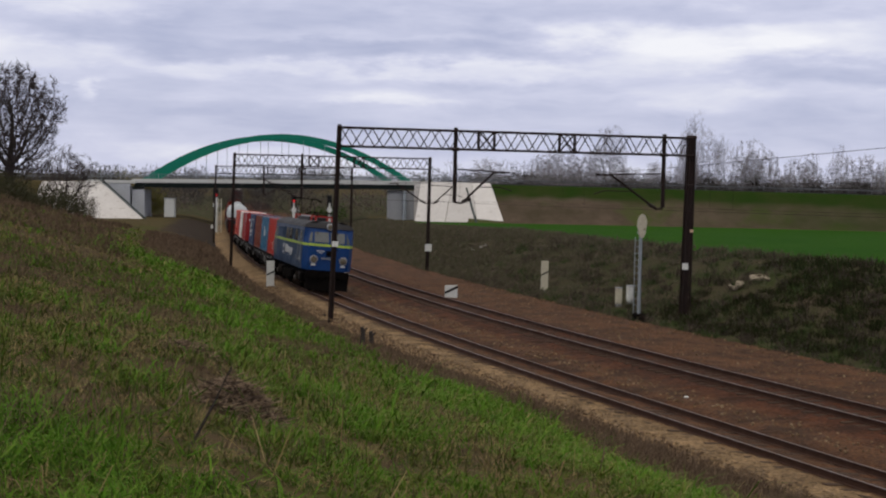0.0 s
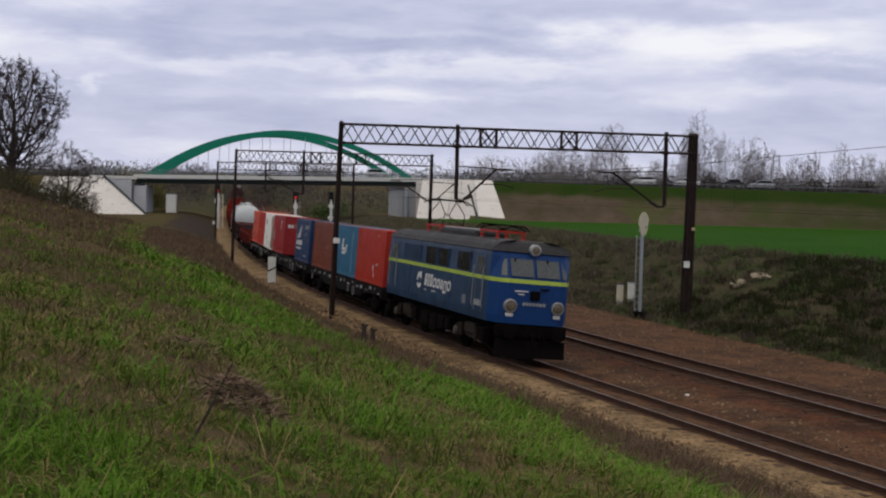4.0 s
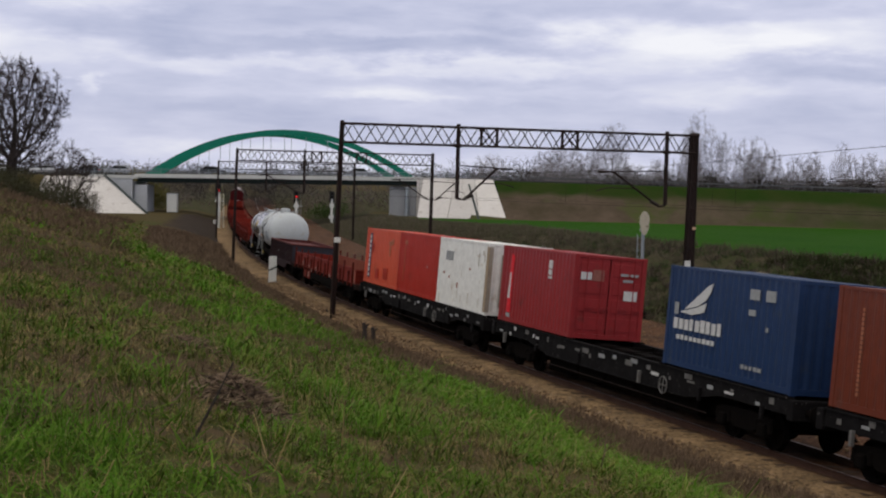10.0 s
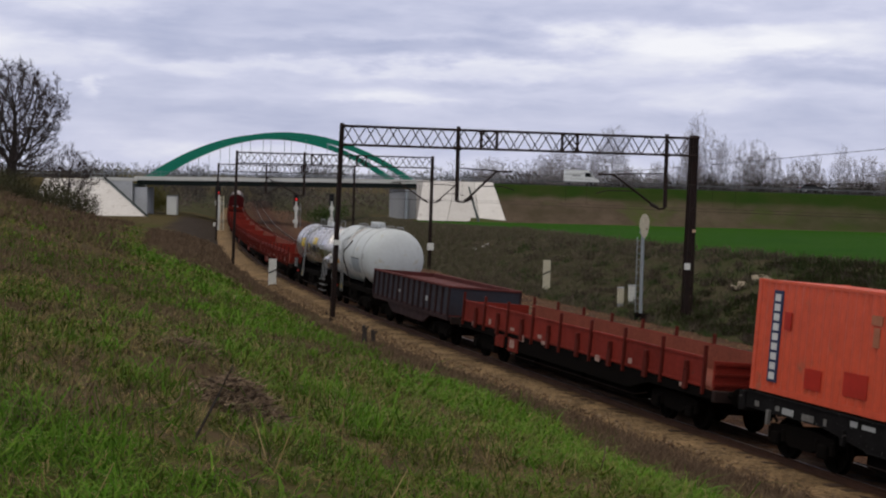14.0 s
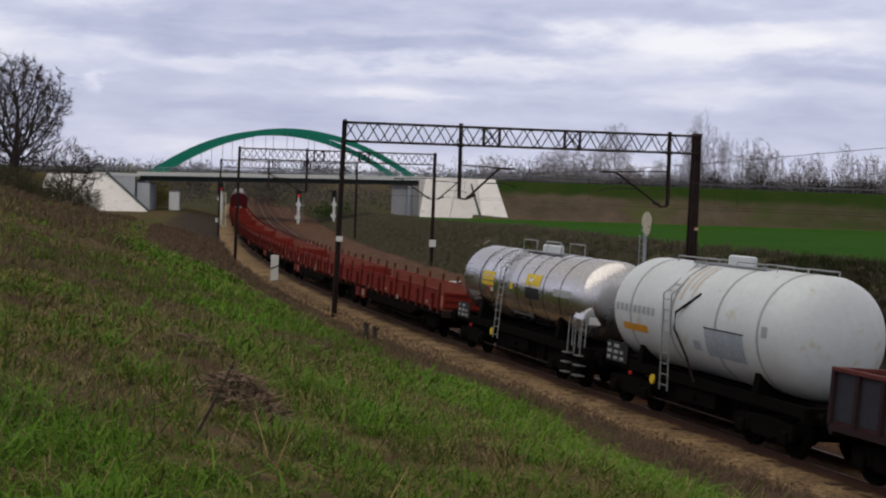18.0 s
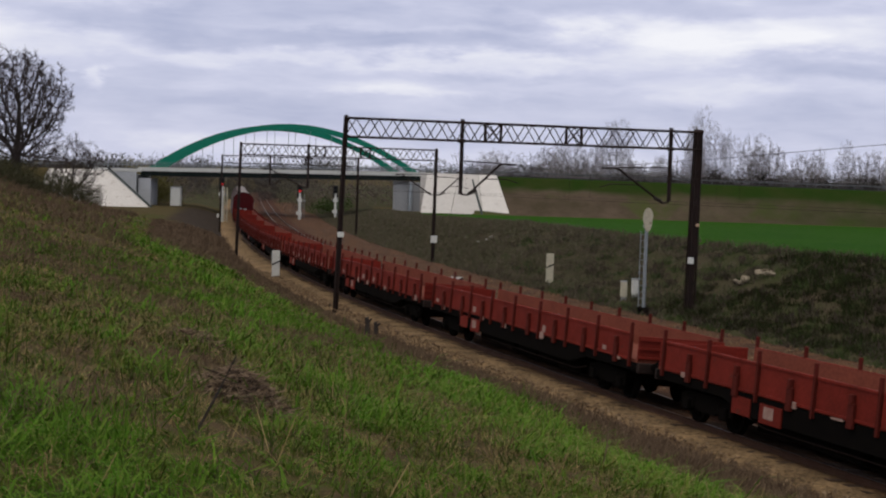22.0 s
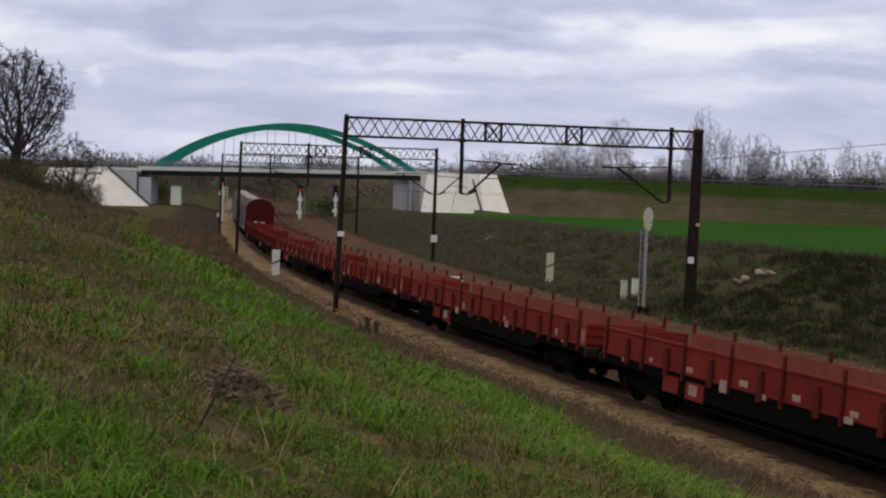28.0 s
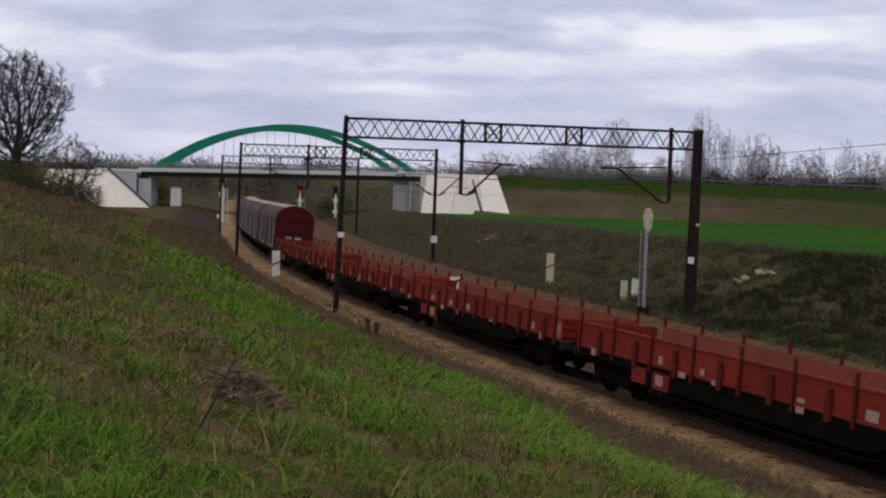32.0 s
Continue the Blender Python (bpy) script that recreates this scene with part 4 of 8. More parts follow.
        part("cable_socket", g.move(turn), BLACK_GEAR, loco, "black jumper socket box")
        g = Geo().box(7.22, 7.40, -1.30, 1.30, 0.86, 1.28, 0.02)
        g.prism([(7.15, 0.18), (7.55, 0.18), (7.45, 0.78), (7.2, 0.78)], "y", -1.25, 1.25)
        for k in range(4):
            g.box(7.1, 7.35, -1.1 + k * 0.6, -0.98 + k * 0.6, 0.7, 0.95)
        part("plough", g.move(turn), BLACK_GEAR, loco, "black buffer beam with snow plough")
        g = Geo().tube([(7.4, 0.0, 1.05), (7.55, 0, 0.95), (7.6, 0, 0.6)], 0.05, 6)
        for k in (-0.45, -0.3, 0.3, 0.45):
            g.tube([(7.4, k, 1.0), (7.52, k, 0.85), (7.5, k, 0.55)], 0.025, 5)
        part("coupling", g.move(turn), BLACK_GEAR, loco)
        for yy in (-0.75, 0.45):
            part("wiper", Geo().box(7.10, 7.16, yy, yy + 0.05, 3.2, 3.6).move(turn), SIGN_BLACK, loco)
    # underframe boxes and bogies
    g = Geo().box(-7.2, 7.2, -1.02, 1.02, 0.90, 1.54, 0.02)
    part("underframe", g, BLACK_GEAR, loco)
    for x0, x1, z0 in ((-1.5, -0.4, 0.45), (-0.2, 0.7, 0.35), (0.9, 1.6, 0.5)):
        for y in (-1.42, 1.02):
            part("equipment_box", Geo().box(x0, x1, y, y + 0.40, z0, 1.02, 0.03), BLACK_GEAR, loco, "grey battery and compressor boxes")
    for x in (-4.25, 4.25):
        bogie(loco, x, 0.625, 3.05, DUSTY_GEAR, True)
        for k in (-1, 1):
            for y in (-1.30, 1.30):
                part("spring", Geo().spin([(0.50 + 0.045 * q, 0.11 if q % 2 else 0.075) for q in range(12)], 10, "z"), DUSTY_GEAR, loco, "coil spring of the bogie", at=pose(x + k * 0.85, y * 0.94, 0))
                part("axle_cover", Geo().spin([(0.0, 0.17), (0.05, 0.17), (0.09, 0.10)], 12, "y").move(pose(0, 0, 0, 0, 0, 0 if y > 0 else 180)), AXLE_RIM, loco, "worn round axle box cover", at=pose(x + k * 1.525, 1.20 if y > 0 else -1.20, 0.625))
                part("sand_pipe", Geo().tube([(x + k * 2.05, y, 0.6), (x + k * 2.1, y * 0.85, 0.35), (x + k * 2.0, y * 0.6, 0.12)], 0.025, 5), DUSTY_GEAR, loco)
                part("sand_box", Geo().box(x + k * 2.05 - 0.2, x + k * 2.05 + 0.2, y - 0.16, y + 0.16, 0.55, 1.05, 0.03), BLACK_GEAR, loco)
    # roof gear
    g = Geo().box(-2.4, 2.2, -0.62, 0.62, 4.16, 4.40, 0.06)
    part("roof_hatch", g, LOCO_ROOF, loco, "raised roof cover")
    for x0 in (-2.2, -1.2, -0.2, 0.8):
        part("roof_resistor", Geo().box(x0, x0 + 0.85, -0.50, 0.50, 4.40, 4.48, 0.03), ALU, loco, "pale resistor cover")
    g = Geo()
    for side in (-0.85, 0.85):
        g.tube([(-5.5, side, 4.18), (5.5, side, 4.18)], 0.02, 5)
    part("roof_walkway", g, LOCO_ROOF, loco)
    for x, up in ((-3.55, True), (3.55, False)):
        p = part("pantograph", Geo().box(x - 1.0, x + 1.0, -0.55, -0.47, 4.42, 4.50).box(x - 1.0, x + 1.0, 0.47, 0.55, 4.42, 4.50).box(x - 1.02, x - 0.94, -0.55, 0.55, 4.42, 4.50).box(x + 0.94, x + 1.02, -0.55, 0.55, 4.42, 4.50), PANTO_RED, loco, "raised pantograph on red frame" if up else "folded pantograph on red frame")
        for a in (-0.9, 0.9):
            for b in (-0.5, 0.5):
                g = Geo().spin([(4.16, 0.05), (4.2, 0.09), (4.27, 0.05), (4.32, 0.09), (4.38, 0.05), (4.42, 0.06)], 8, "z")
                part("insulator", g, PANTO_RED, p, at=pose(x + a, b, 0))
        knee, top = (4.98, 5.50) if up else (4.55, 4.66)
        g = Geo()
        for b in (-0.45, 0.45):
            k = 1.15 if up else 1.5
            g.tube([(x - 0.9, b, 4.50), (x - k * 0.9, b * 0.95, knee), (x, b * 0.8, top)], 0.022, 5)
            g.tube([(x + 0.9, b, 4.50), (x + k * 0.9, b * 0.95, knee), (x, b * 0.8, top)], 0.022, 5)
        g.tube([(x - 0.9, -0.45, 4.5), (x - 1.05, 0.43, knee)], 0.014, 4)
        g.tube([(x + 0.9, 0.45, 4.5), (x + 1.05, -0.43, knee)], 0.014, 4)
        part("pantograph_arm", g, BLACK_GEAR, p)
        g = Geo()
        for dx in (-0.25, 0.25):
            g.tube([(x + dx, -0.98, top - 0.12), (x + dx, -0.72, top + 0.04), (x + dx, 0.72, top + 0.04), (x + dx, 0.98, top - 0.12)], 0.028, 5)
        g.tube([(x - 0.25, -0.5, top), (x + 0.25, -0.5, top)], 0.02, 4).tube([(x - 0.25, 0.5, top), (x + 0.25, 0.5, top)], 0.02, 4)
        part("collector_head", g, BLACK_GEAR, p)
    return loco


build_locomotive()


def container(name_words, paint, u, w_centre, marks=(), door_front=False):
    """A 20-foot steel box: corrugated walls between corner posts and rails, doors at one end."""
    c = thing("shipping_container", name_words, "container", "containers on the train")
    L, W, H, Z = 3.029, 1.219, 2.591, 1.40
    MOVING.append((c, u, 7.1, w_centre))
    post = Geo()
    for x in (-L, L - 0.15):
        for y in (-W, W - 0.15):
            post = Geo().box(x, x + 0.15, y, y + 0.15, Z, Z + H, 0.008)
            for z in (Z, Z + H - 0.12):
                post.box(x - 0.004, x + 0.154, y - 0.004, y + 0.154, z, z + 0.12, 0.01)
            part("corner_post", post, paint, c)
    rails = Geo()
    for y in (-W + 0.01, W - 0.07):
        rails.box(-L + 0.15, L - 0.15, y, y + 0.06, Z + 0.02, Z + 0.16).box(-L + 0.15, L - 0.15, y, y + 0.06, Z + H - 0.08, Z + H - 0.01)
    for x in (-L + 0.01, L - 0.07):
        rails.box(x, x + 0.06, -W + 0.15, W - 0.15, Z + 0.02, Z + 0.16).box(x, x + 0.06, -W + 0.15, W - 0.15, Z + H - 0.10, Z + H - 0.01)
    part("frame_rail", rails, paint, c)

    def waves(a, b, n, depth):
        """Trapezoid folds from a to b: along and depth."""
        out, step = [], (b - a) / n
        for k in range(n):
            x = a + k * step
            out += [(x, 0.0), (x + step * 0.25, 0.0), (x + step * 0.5, depth), (x + step * 0.75, depth)]
        return out + [(b, 0.0)]
    for side in (-1, 1):
        pr = waves(-L + 0.15, L - 0.15, 21, 0.022)
        g = Geo()
        for i in range(len(pr) - 1):
            (x0, d0), (x1, d1) = pr[i], pr[i + 1]
            y0, y1 = side * (W - 0.018 - d0), side * (W - 0.018 - d1)
            g.add([(x0, y0, Z + 0.15), (x1, y1, Z + 0.15), (x1, y1, Z + H - 0.07), (x0, y0, Z + H - 0.07)], [(0, 1, 2, 3)])
        part("side_wall", g, paint, c, "corrugated side wall")
    plain_end = -1 if door_front else 1
    pr = waves(-W + 0.15, W - 0.15, 8, 0.03)
    g = Geo()
    for i in range(len(pr) - 1):
        (y0, d0), (y1, d1) = pr[i], pr[i + 1]
        x0, x1 = plain_end * (L - 0.02 - d0), plain_end * (L - 0.02 - d1)
        g.add([(x0, y0, Z + 0.15), (x1, y1, Z + 0.15), (x1, y1, Z + H - 0.09), (x0, y0, Z + H - 0.09)], [(0, 1, 2, 3)])
    part("end_wall", g, paint, c, "corrugated end wall")
    e = -plain_end
    for side in (-1, 1):
        y0, y1 = sorted((side * 0.02, side * (W - 0.14)))
        x0, x1 = sorted((e * (L - 0.08), e * (L - 0.035)))
        door = part("door", Geo().box(x0, x1, y0, y1, Z + 0.16, Z + H - 0.11, 0.006), paint, c, "hinged end door")
        g = Geo()
        for k in range(4):
            z = Z + 0.28 + k * 0.56
            a, b = sorted((e * (L - 0.035), e * (L - 0.012)))
            g.box(a, b, y0 + 0.09, y1 - 0.09, z, z + 0.40, 0.01)
        part("door_panel", g, paint, door)
        g = Geo()
        for f in (0.28, 0.75):
            y = y0 + (y1 - y0) * f
            g.cyl((e * (L + 0.005), y, Z + 0.10), (e * (L + 0.005), y, Z + H - 0.06), 0.018, 6)
            g.box(*sorted((e * (L + 0.0), e * (L + 0.03))), y - 0.02, y + 0.30, Z + 0.95, Z + 0.99)
        part("lock_bar", g, paint, door)
    g, pr = Geo(), waves(-L + 0.05, L - 0.05, 16, 0.033)
    for i in range(len(pr) - 1):
        (x0, d0), (x1, d1) = pr[i], pr[i + 1]
        g.add([(x0, -W + 0.05, Z + H - 0.012 - d0), (x1, -W + 0.05, Z + H - 0.012 - d1), (x1, W - 0.05, Z + H - 0.012 - d1), (x0, W - 0.05, Z + H - 0.012 - d0)], [(0, 1, 2, 3)])
    part("roof", g, paint, c, "corrugated roof")
    part("floor", Geo().box(-L + 0.05, L - 0.05, -W + 0.05, W - 0.05, Z + 0.05, Z + 0.14), BLACK_GEAR, c)
    for name, material, rows, label in marks:
        g = Geo()
        for row in rows:
            kind, q = row[0], row[1:]
            if name in ("patch", "scratch", "rust_spot", "rust_streak", "plate", "end_label", "side_text", "door_text", "side_emblem", "side_lettering", "lettering", "end_band"):
                g = Geo()
            if kind == "side":
                g.box(q[0], q[1], -W - 0.004, -W + 0.018, Z + q[2], Z + q[3])
            elif kind == "poly":
                g.prism([(a, Z + b) for a, b in q[0]], "y", -W - 0.004, -W + 0.018)
            elif kind == "over":
                g.prism([(a, Z + b) for a, b in q[0]], "y", -W - 0.008, -W - 0.003)
            else:
                a, b = sorted((L - 0.012, L + 0.004))
                g.box(a, b, q[0], q[1], Z + q[2], Z + q[3])
            if name in ("patch", "scratch", "rust_spot", "rust_streak", "plate", "end_label", "side_text", "door_text", "side_emblem", "side_lettering", "lettering", "end_band"):
                part(name, g, material, c, label)
        if name in ("patch", "scratch", "rust_spot", "rust_streak", "plate", "end_label", "side_text", "door_text", "side_emblem", "side_lettering", "lettering", "end_band"):
            continue
        part(name, g, material, c, label)
    return c


def paint_of(name, colour, second, dirt):
    return mat(name, colour, 0.42, 0, second, 0.6, 0.5, 0.001, 0.14, spec=0.22, dirt=dirt, dirt_at=0.60)


def text_rows(x0, x1, z0, z1, n, seed):
    """A line of marks, as upright or lying bars."""
    r = random.Random(seed)
    out, step = [], (x1 - x0) / n
    for k in range(n):
        out.append(("side", x0 + k * step, x0 + k * step + step * r.uniform(0.55, 0.8), z0, z1 - r.uniform(0, 0.2) * (z1 - z0)))
    return out


def upright_rows(x0, x1, z0, z1, n, seed):
    r = random.Random(seed)
    n, x0 = int(n * 1.6), x0 + 0.3 * (x1 - x0)
    step = (z1 - z0) / n
    return [("side", x0, x1 - r.uniform(0, 0.25) * (x1 - x0), z0 + k * step, z0 + k * step + step * 0.68) for k in range(n)]


ORANGE = paint_of("orange_red_container_paint", (0.60, 0.090, 0.044), (0.50, 0.076, 0.040), (0.30, 0.10, 0.06))
RED = paint_of("red_container_paint", (0.40, 0.024, 0.014), (0.33, 0.022, 0.013), (0.20, 0.03, 0.02))
RED_B = paint_of("signal_red_container_paint", (0.38, 0.025, 0.014), (0.30, 0.022, 0.013), (0.24, 0.04, 0.03))
MAROON = paint_of("maroon_container_paint", (0.290, 0.024, 0.028), (0.225, 0.020, 0.023), (0.13, 0.03, 0.028))
BROWN = paint_of("brown_container_paint", (0.155, 0.034, 0.017), (0.125, 0.029, 0.016), (0.11, 0.04, 0.028))
LIGHT_BLUE = paint_of("light_blue_container_paint", (0.024, 0.120, 0.225), (0.019, 0.088, 0.170), (0.045, 0.105, 0.165))
DARK_BLUE = paint_of("dark_blue_container_paint", (0.015, 0.038, 0.108), (0.013, 0.032, 0.090), (0.03, 0.045, 0.075))
WHITE_BOX = paint_of("white_container_paint", (0.80, 0.80, 0.78), (0.72, 0.71, 0.68), (0.52, 0.45, 0.36))
NAVY = mat("navy_label", (0.03, 0.04, 0.10), 0.6)
HOT_RED = mat("bright_red_label", (0.78, 0.022, 0.035), 0.5)
PALE_PATCH = mat("faded_patch", (0.30, 0.12, 0.10), 0.7, 0, (0.20, 0.07, 0.06), 2.0)
TAN = mat("tan_lettering", (0.40, 0.15, 0.085), 0.6)
SKY_MARK = mat("pale_blue_lettering", (0.26, 0.42, 0.52), 0.6)
OCHRE = mat("ochre_lettering", (0.45, 0.20, 0.06), 0.6)

SCUFF = mat("worn_pale_paint", (0.17, 0.165, 0.16), 0.7, 0, (0.07, 0.066, 0.064), 6.0)
W_L = 19.677
W1, W2, W3 = -17.67, -17.67 - W_L, -17.67 - 2 * W_L


def filler_boxes(w, half, seed):
    """Black filler boxes added under the middle of a wagon, to block light from beyond."""
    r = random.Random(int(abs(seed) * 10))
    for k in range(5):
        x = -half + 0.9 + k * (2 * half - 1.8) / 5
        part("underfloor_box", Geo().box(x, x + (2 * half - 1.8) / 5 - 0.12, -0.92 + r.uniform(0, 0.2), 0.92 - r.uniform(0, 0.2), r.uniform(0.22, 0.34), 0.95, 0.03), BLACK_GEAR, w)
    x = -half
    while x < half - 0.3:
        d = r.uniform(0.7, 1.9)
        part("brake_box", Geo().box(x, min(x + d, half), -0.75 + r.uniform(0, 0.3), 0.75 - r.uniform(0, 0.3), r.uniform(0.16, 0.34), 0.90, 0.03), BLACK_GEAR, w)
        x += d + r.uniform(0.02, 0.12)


def container_wagon(centre, label):
    """A long bogie wagon for containers: fish-bellied side sills, cross beams, twist locks."""
    w = thing("container_wagon", label, "railway wagon", "container wagons")
    MOVING.append((w, centre, 7.1))
    for side in (-1, 1):
        y0, y1 = sorted((side * 1.16, side * 1.24))
        sill = part("side_sill", Geo().prism([(-9.2, 0.98), (-9.2, 1.36), (9.2, 1.36), (9.2, 0.98), (6.2, 0.98), (4.6, 0.72), (-4.6, 0.72), (-6.2, 0.98)], "y", y0, y1), FRAME_GREY, w, "dusty grey side sill with faded markings")
        g = Geo().box(-9.2, 9.2, *sorted((side * 1.10, side * 1.28)), 1.33, 1.375).box(-4.6, 4.6, *sorted((side * 1.12, side * 1.27)), 0.70, 0.73)
        part("sill_flange", g, FRAME_GREY, sill)
        r = random.Random(7 + int(centre))
        for k in range(26):
            x, z = -8.8 + k * 0.68 + r.uniform(-0.3, 0.3), r.uniform(1.0, 1.2)
            h = r.uniform(0.05, 0.16)
            g = Geo().box(x, x + r.uniform(0.08, 0.45), *sorted((side * 1.24, side * 1.246)), z, z + h)
            part("sill_marking", g, (WHITE_MARK, GREY_MARK, GREY_MARK, SCUFF, SCUFF)[r.randrange(5)], sill)
        for x in (-9.05, -6.15, -3.02, -2.9, 3.02, 3.15, 6.1, 9.0):
            part("twist_lock", Geo().box(x - 0.08, x + 0.08, *sorted((side * 1.10, side * 1.25)), 1.36, 1.42, 0.01), BLACK_GEAR, sill)
        for x in (-8.2, -5.4, -2.1, 1.9, 5.2, 8.1):
            part("lashing_bracket", Geo().box(x, x + 0.10, *sorted((side * 1.24, side * 1.33)), 0.72, 1.05, 0.01), SCUFF if x in (-8.2, 1.9) else FRAME_GREY, w, "worn lever and bracket")
        g = Geo()
        for k in range(12):
            a0, a1 = k * math.pi / 6, (k + 1) * math.pi / 6
            g.tube([(3.4 + 0.22 * math.cos(a0), side * 1.32, 0.86 + 0.22 * math.sin(a0)), (3.4 + 0.22 * math.cos(a1), side * 1.32, 0.86 + 0.22 * math.sin(a1))], 0.02, 5)
        g.tube([(3.18, side * 1.32, 0.86), (3.62, side * 1.32, 0.86)], 0.015, 4).tube([(3.4, side * 1.32, 0.64), (3.4, side * 1.32, 1.08)], 0.015, 4)
        part("brake_wheel", g, SCUFF, w, "spoked hand brake wheel")
        g = Geo().tube([(-5.2, side * 1.0, 0.42), (5.2, side * 1.0, 0.42)], 0.018, 5)
        part("brake_rod", g, STEEL_DARK, w)
    g = Geo().box(-9.4, 9.4, -0.25, 0.25, 0.85, 1.30)
    for k in range(14):
        x = -9.1 + k * 1.4
        g.box(x - 0.07, x + 0.07, -1.16, 1.16, 1.05, 1.32)
    part("centre_sill", g, BLACK_GEAR, w)
    for x in (-9.3, 9.3):
        part("headstock", Geo().box(x - 0.12, x + 0.12, -1.30, 1.30, 0.88, 1.34, 0.02), FRAME_GREY, w)
        buffers(w, x + math.copysign(0.1, x))
        coupling(w, x + math.copysign(0.1, x))
    g = Geo().cyl((-1.4, -0.5, 0.70), (0.2, -0.5, 0.70), 0.2, 12)
    part("air_tank", g, BLACK_GEAR, w, smooth=True)
    filler_boxes(w, 5.6, centre)
    for x in (-7.1, 7.1):
        bogie(w, x)
    return w


container_wagon(W1, "grey flat container wagon carrying three containers")
container_wagon(W2, "grey flat container wagon with an empty middle place")
container_wagon(W3, "grey flat container wagon carrying orange, red and white boxes")
G = 6.10
container("bright red steel container with a faint yellow line of writing", RED_B, W1 + G, W1, [
    ("side_lettering", TAN, upright_rows(-2.55, -2.42, 0.45, 2.25, 9, 1), "faded upright writing"),
    ("side_emblem", WHITE_MARK, [("side", 0.75, 0.85, 0.62, 0.90), ("side", 0.95, 1.05, 0.35, 0.58)], ""),
    ("rail_text", GREY_MARK, [("side", 1.35, 1.7, 0.9, 1.0)], ""),
    ("lettering", OCHRE, [("side", 1.35, 1.75, 2.25, 2.35)], "")])
container("light blue steel container with white block marks", LIGHT_BLUE, W1, W1, [
    ("side_emblem", WHITE_MARK, [("side", -0.74, -0.38, 1.70, 1.88), ("side", -0.78, -0.42, 1.50, 1.66), ("side", -0.82, 0.06, 1.30, 1.46), ("side", -0.70, -0.34, 1.08, 1.26), ("side", -0.30, 0.10, 1.12, 1.26), ("side", 0.18, 0.26, 1.22, 1.62), ("side", 0.34, 0.42, 1.18, 1.60), ("side", 0.18, 0.58, 1.54, 1.61)], "white block emblem"),
    ("side_lettering", SKY_MARK, upright_rows(-2.5, -2.38, 0.3, 2.3, 13, 2) + upright_rows(1.75, 1.9, 0.25, 2.3, 12, 3), "upright pale writing")])
container("brown steel container with tan upright writing", BROWN, W1 - G, W1, [
    ("side_lettering", TAN, upright_rows(-2.2, -2.07, 0.35, 2.2, 12, 4), "tan upright writing"),
    ("scratch", GREY_MARK, [("side", 1.3, 1.42, 1.2, 1.3), ("side", 0.85, 0.97, 0.9, 0.98), ("side", 1.2, 1.28, 1.15, 1.2)], "")])


def shipped_words(text, x, z, size, stretch, material, parent, y):
    """Raised lettering with the built-in font, lying on a side wall."""
    cu = bpy.data.curves.new("lettering", "FONT")
    cu.body, cu.size, cu.extrude, cu.align_x = text, size, 0.002, "CENTER"
    tmp = bpy.data.objects.new("lettering", cu)
    dg = bpy.context.evaluated_depsgraph_get()
    scene.collection.objects.link(tmp)
    dg.update()
    me = bpy.data.meshes.new_from_object(tmp.evaluated_get(dg))
    bpy.data.objects.remove(tmp)
    me.transform(pose(x, y, z, 90) @ Matrix.Diagonal((stretch, 1, 1, 1)))
    me.materials.clear()
    me.materials.append(material)
    ob = new("lettering", me)
    ob.parent = parent
    return ob


wing = [(-2.1, 1.50), (-1.0, 2.15), (-0.75, 2.25), (-0.85, 2.0), (-1.05, 1.8), (-1.45, 1.62)]
wing2 = [(-2.35, 1.42), (-1.5, 1.58), (-1.0, 1.74), (-1.1, 1.5), (-1.7, 1.38)]
container("dark blue steel container with a white wing emblem", DARK_BLUE, W2 + G, W2, [
    ("side_emblem", WHITE_MARK, [("poly", wing), ("poly", wing2)], "white wing emblem"),
    ("side_lettering", WHITE_MARK, text_rows(-2.6, -0.1, 0.98, 1.30, 9, 5) + text_rows(-2.4, -0.4, 0.72, 0.85, 9, 6), "white lettering drawn as bars"),
    ("plate", GREY_MARK, [("side", -2.62, -2.42, 1.35, 1.65)] + text_rows(1.0, 2.4, 2.0, 2.3, 2, 8) + [("side", 1.0, 1.3, 1.62, 1.76), ("side", 1.8, 1.9, 1.3, 1.4)] + text_rows(0.85, 1.8, 0.35, 0.45, 5, 9), "pale plates"),
    ("end_plate", GREY_MARK, [("end", 0.55, 0.95, 1.85, 2.2)], "")])
container("maroon steel container with labels on its end doors", MAROON, W2 - G, W2, [
    ("end_label", WHITE_MARK, [("end", -0.98, -0.62, 1.82, 2.05), ("end", 0.5, 0.95, 1.25, 1.55)], "white door labels"),
    ("door_label", PALE_PATCH, [("end", -0.58, -0.20, 1.80, 2.14)], "pink and white label"),
    ("door_text", GREY_MARK, [("end", 0.35, 0.62, 2.0, 2.08), ("end", 0.68, 0.95, 2.0, 2.08), ("end", 0.45, 0.78, 1.82, 1.9)], ""),
    ("side_stripe", HOT_RED, [("poly", [(-2.34, 0.34), (-2.02, 0.34), (-2.00, 2.20), (-2.08, 2.32), (-2.18, 2.32), (-2.22, 2.20)])], "bright red upright stripe"),
    ("stripe_inlay", WHITE_MARK, [("over", [(-2.32, 0.82), (-2.10, 0.82), (-2.10, 1.70), (-2.20, 1.70)])], "white middle of the stripe"),
    ("stripe_foot", GREY_MARK, [("side", -2.34, -2.02, 0.18, 0.32)], ""),
    ("side_text", WHITE_MARK, [("side", 1.05, 1.32, 2.02, 2.28), ("side", 1.05, 1.30, 1.82, 1.98), ("side", 1.05, 1.32, 1.70, 1.78)], "")], door_front=True)
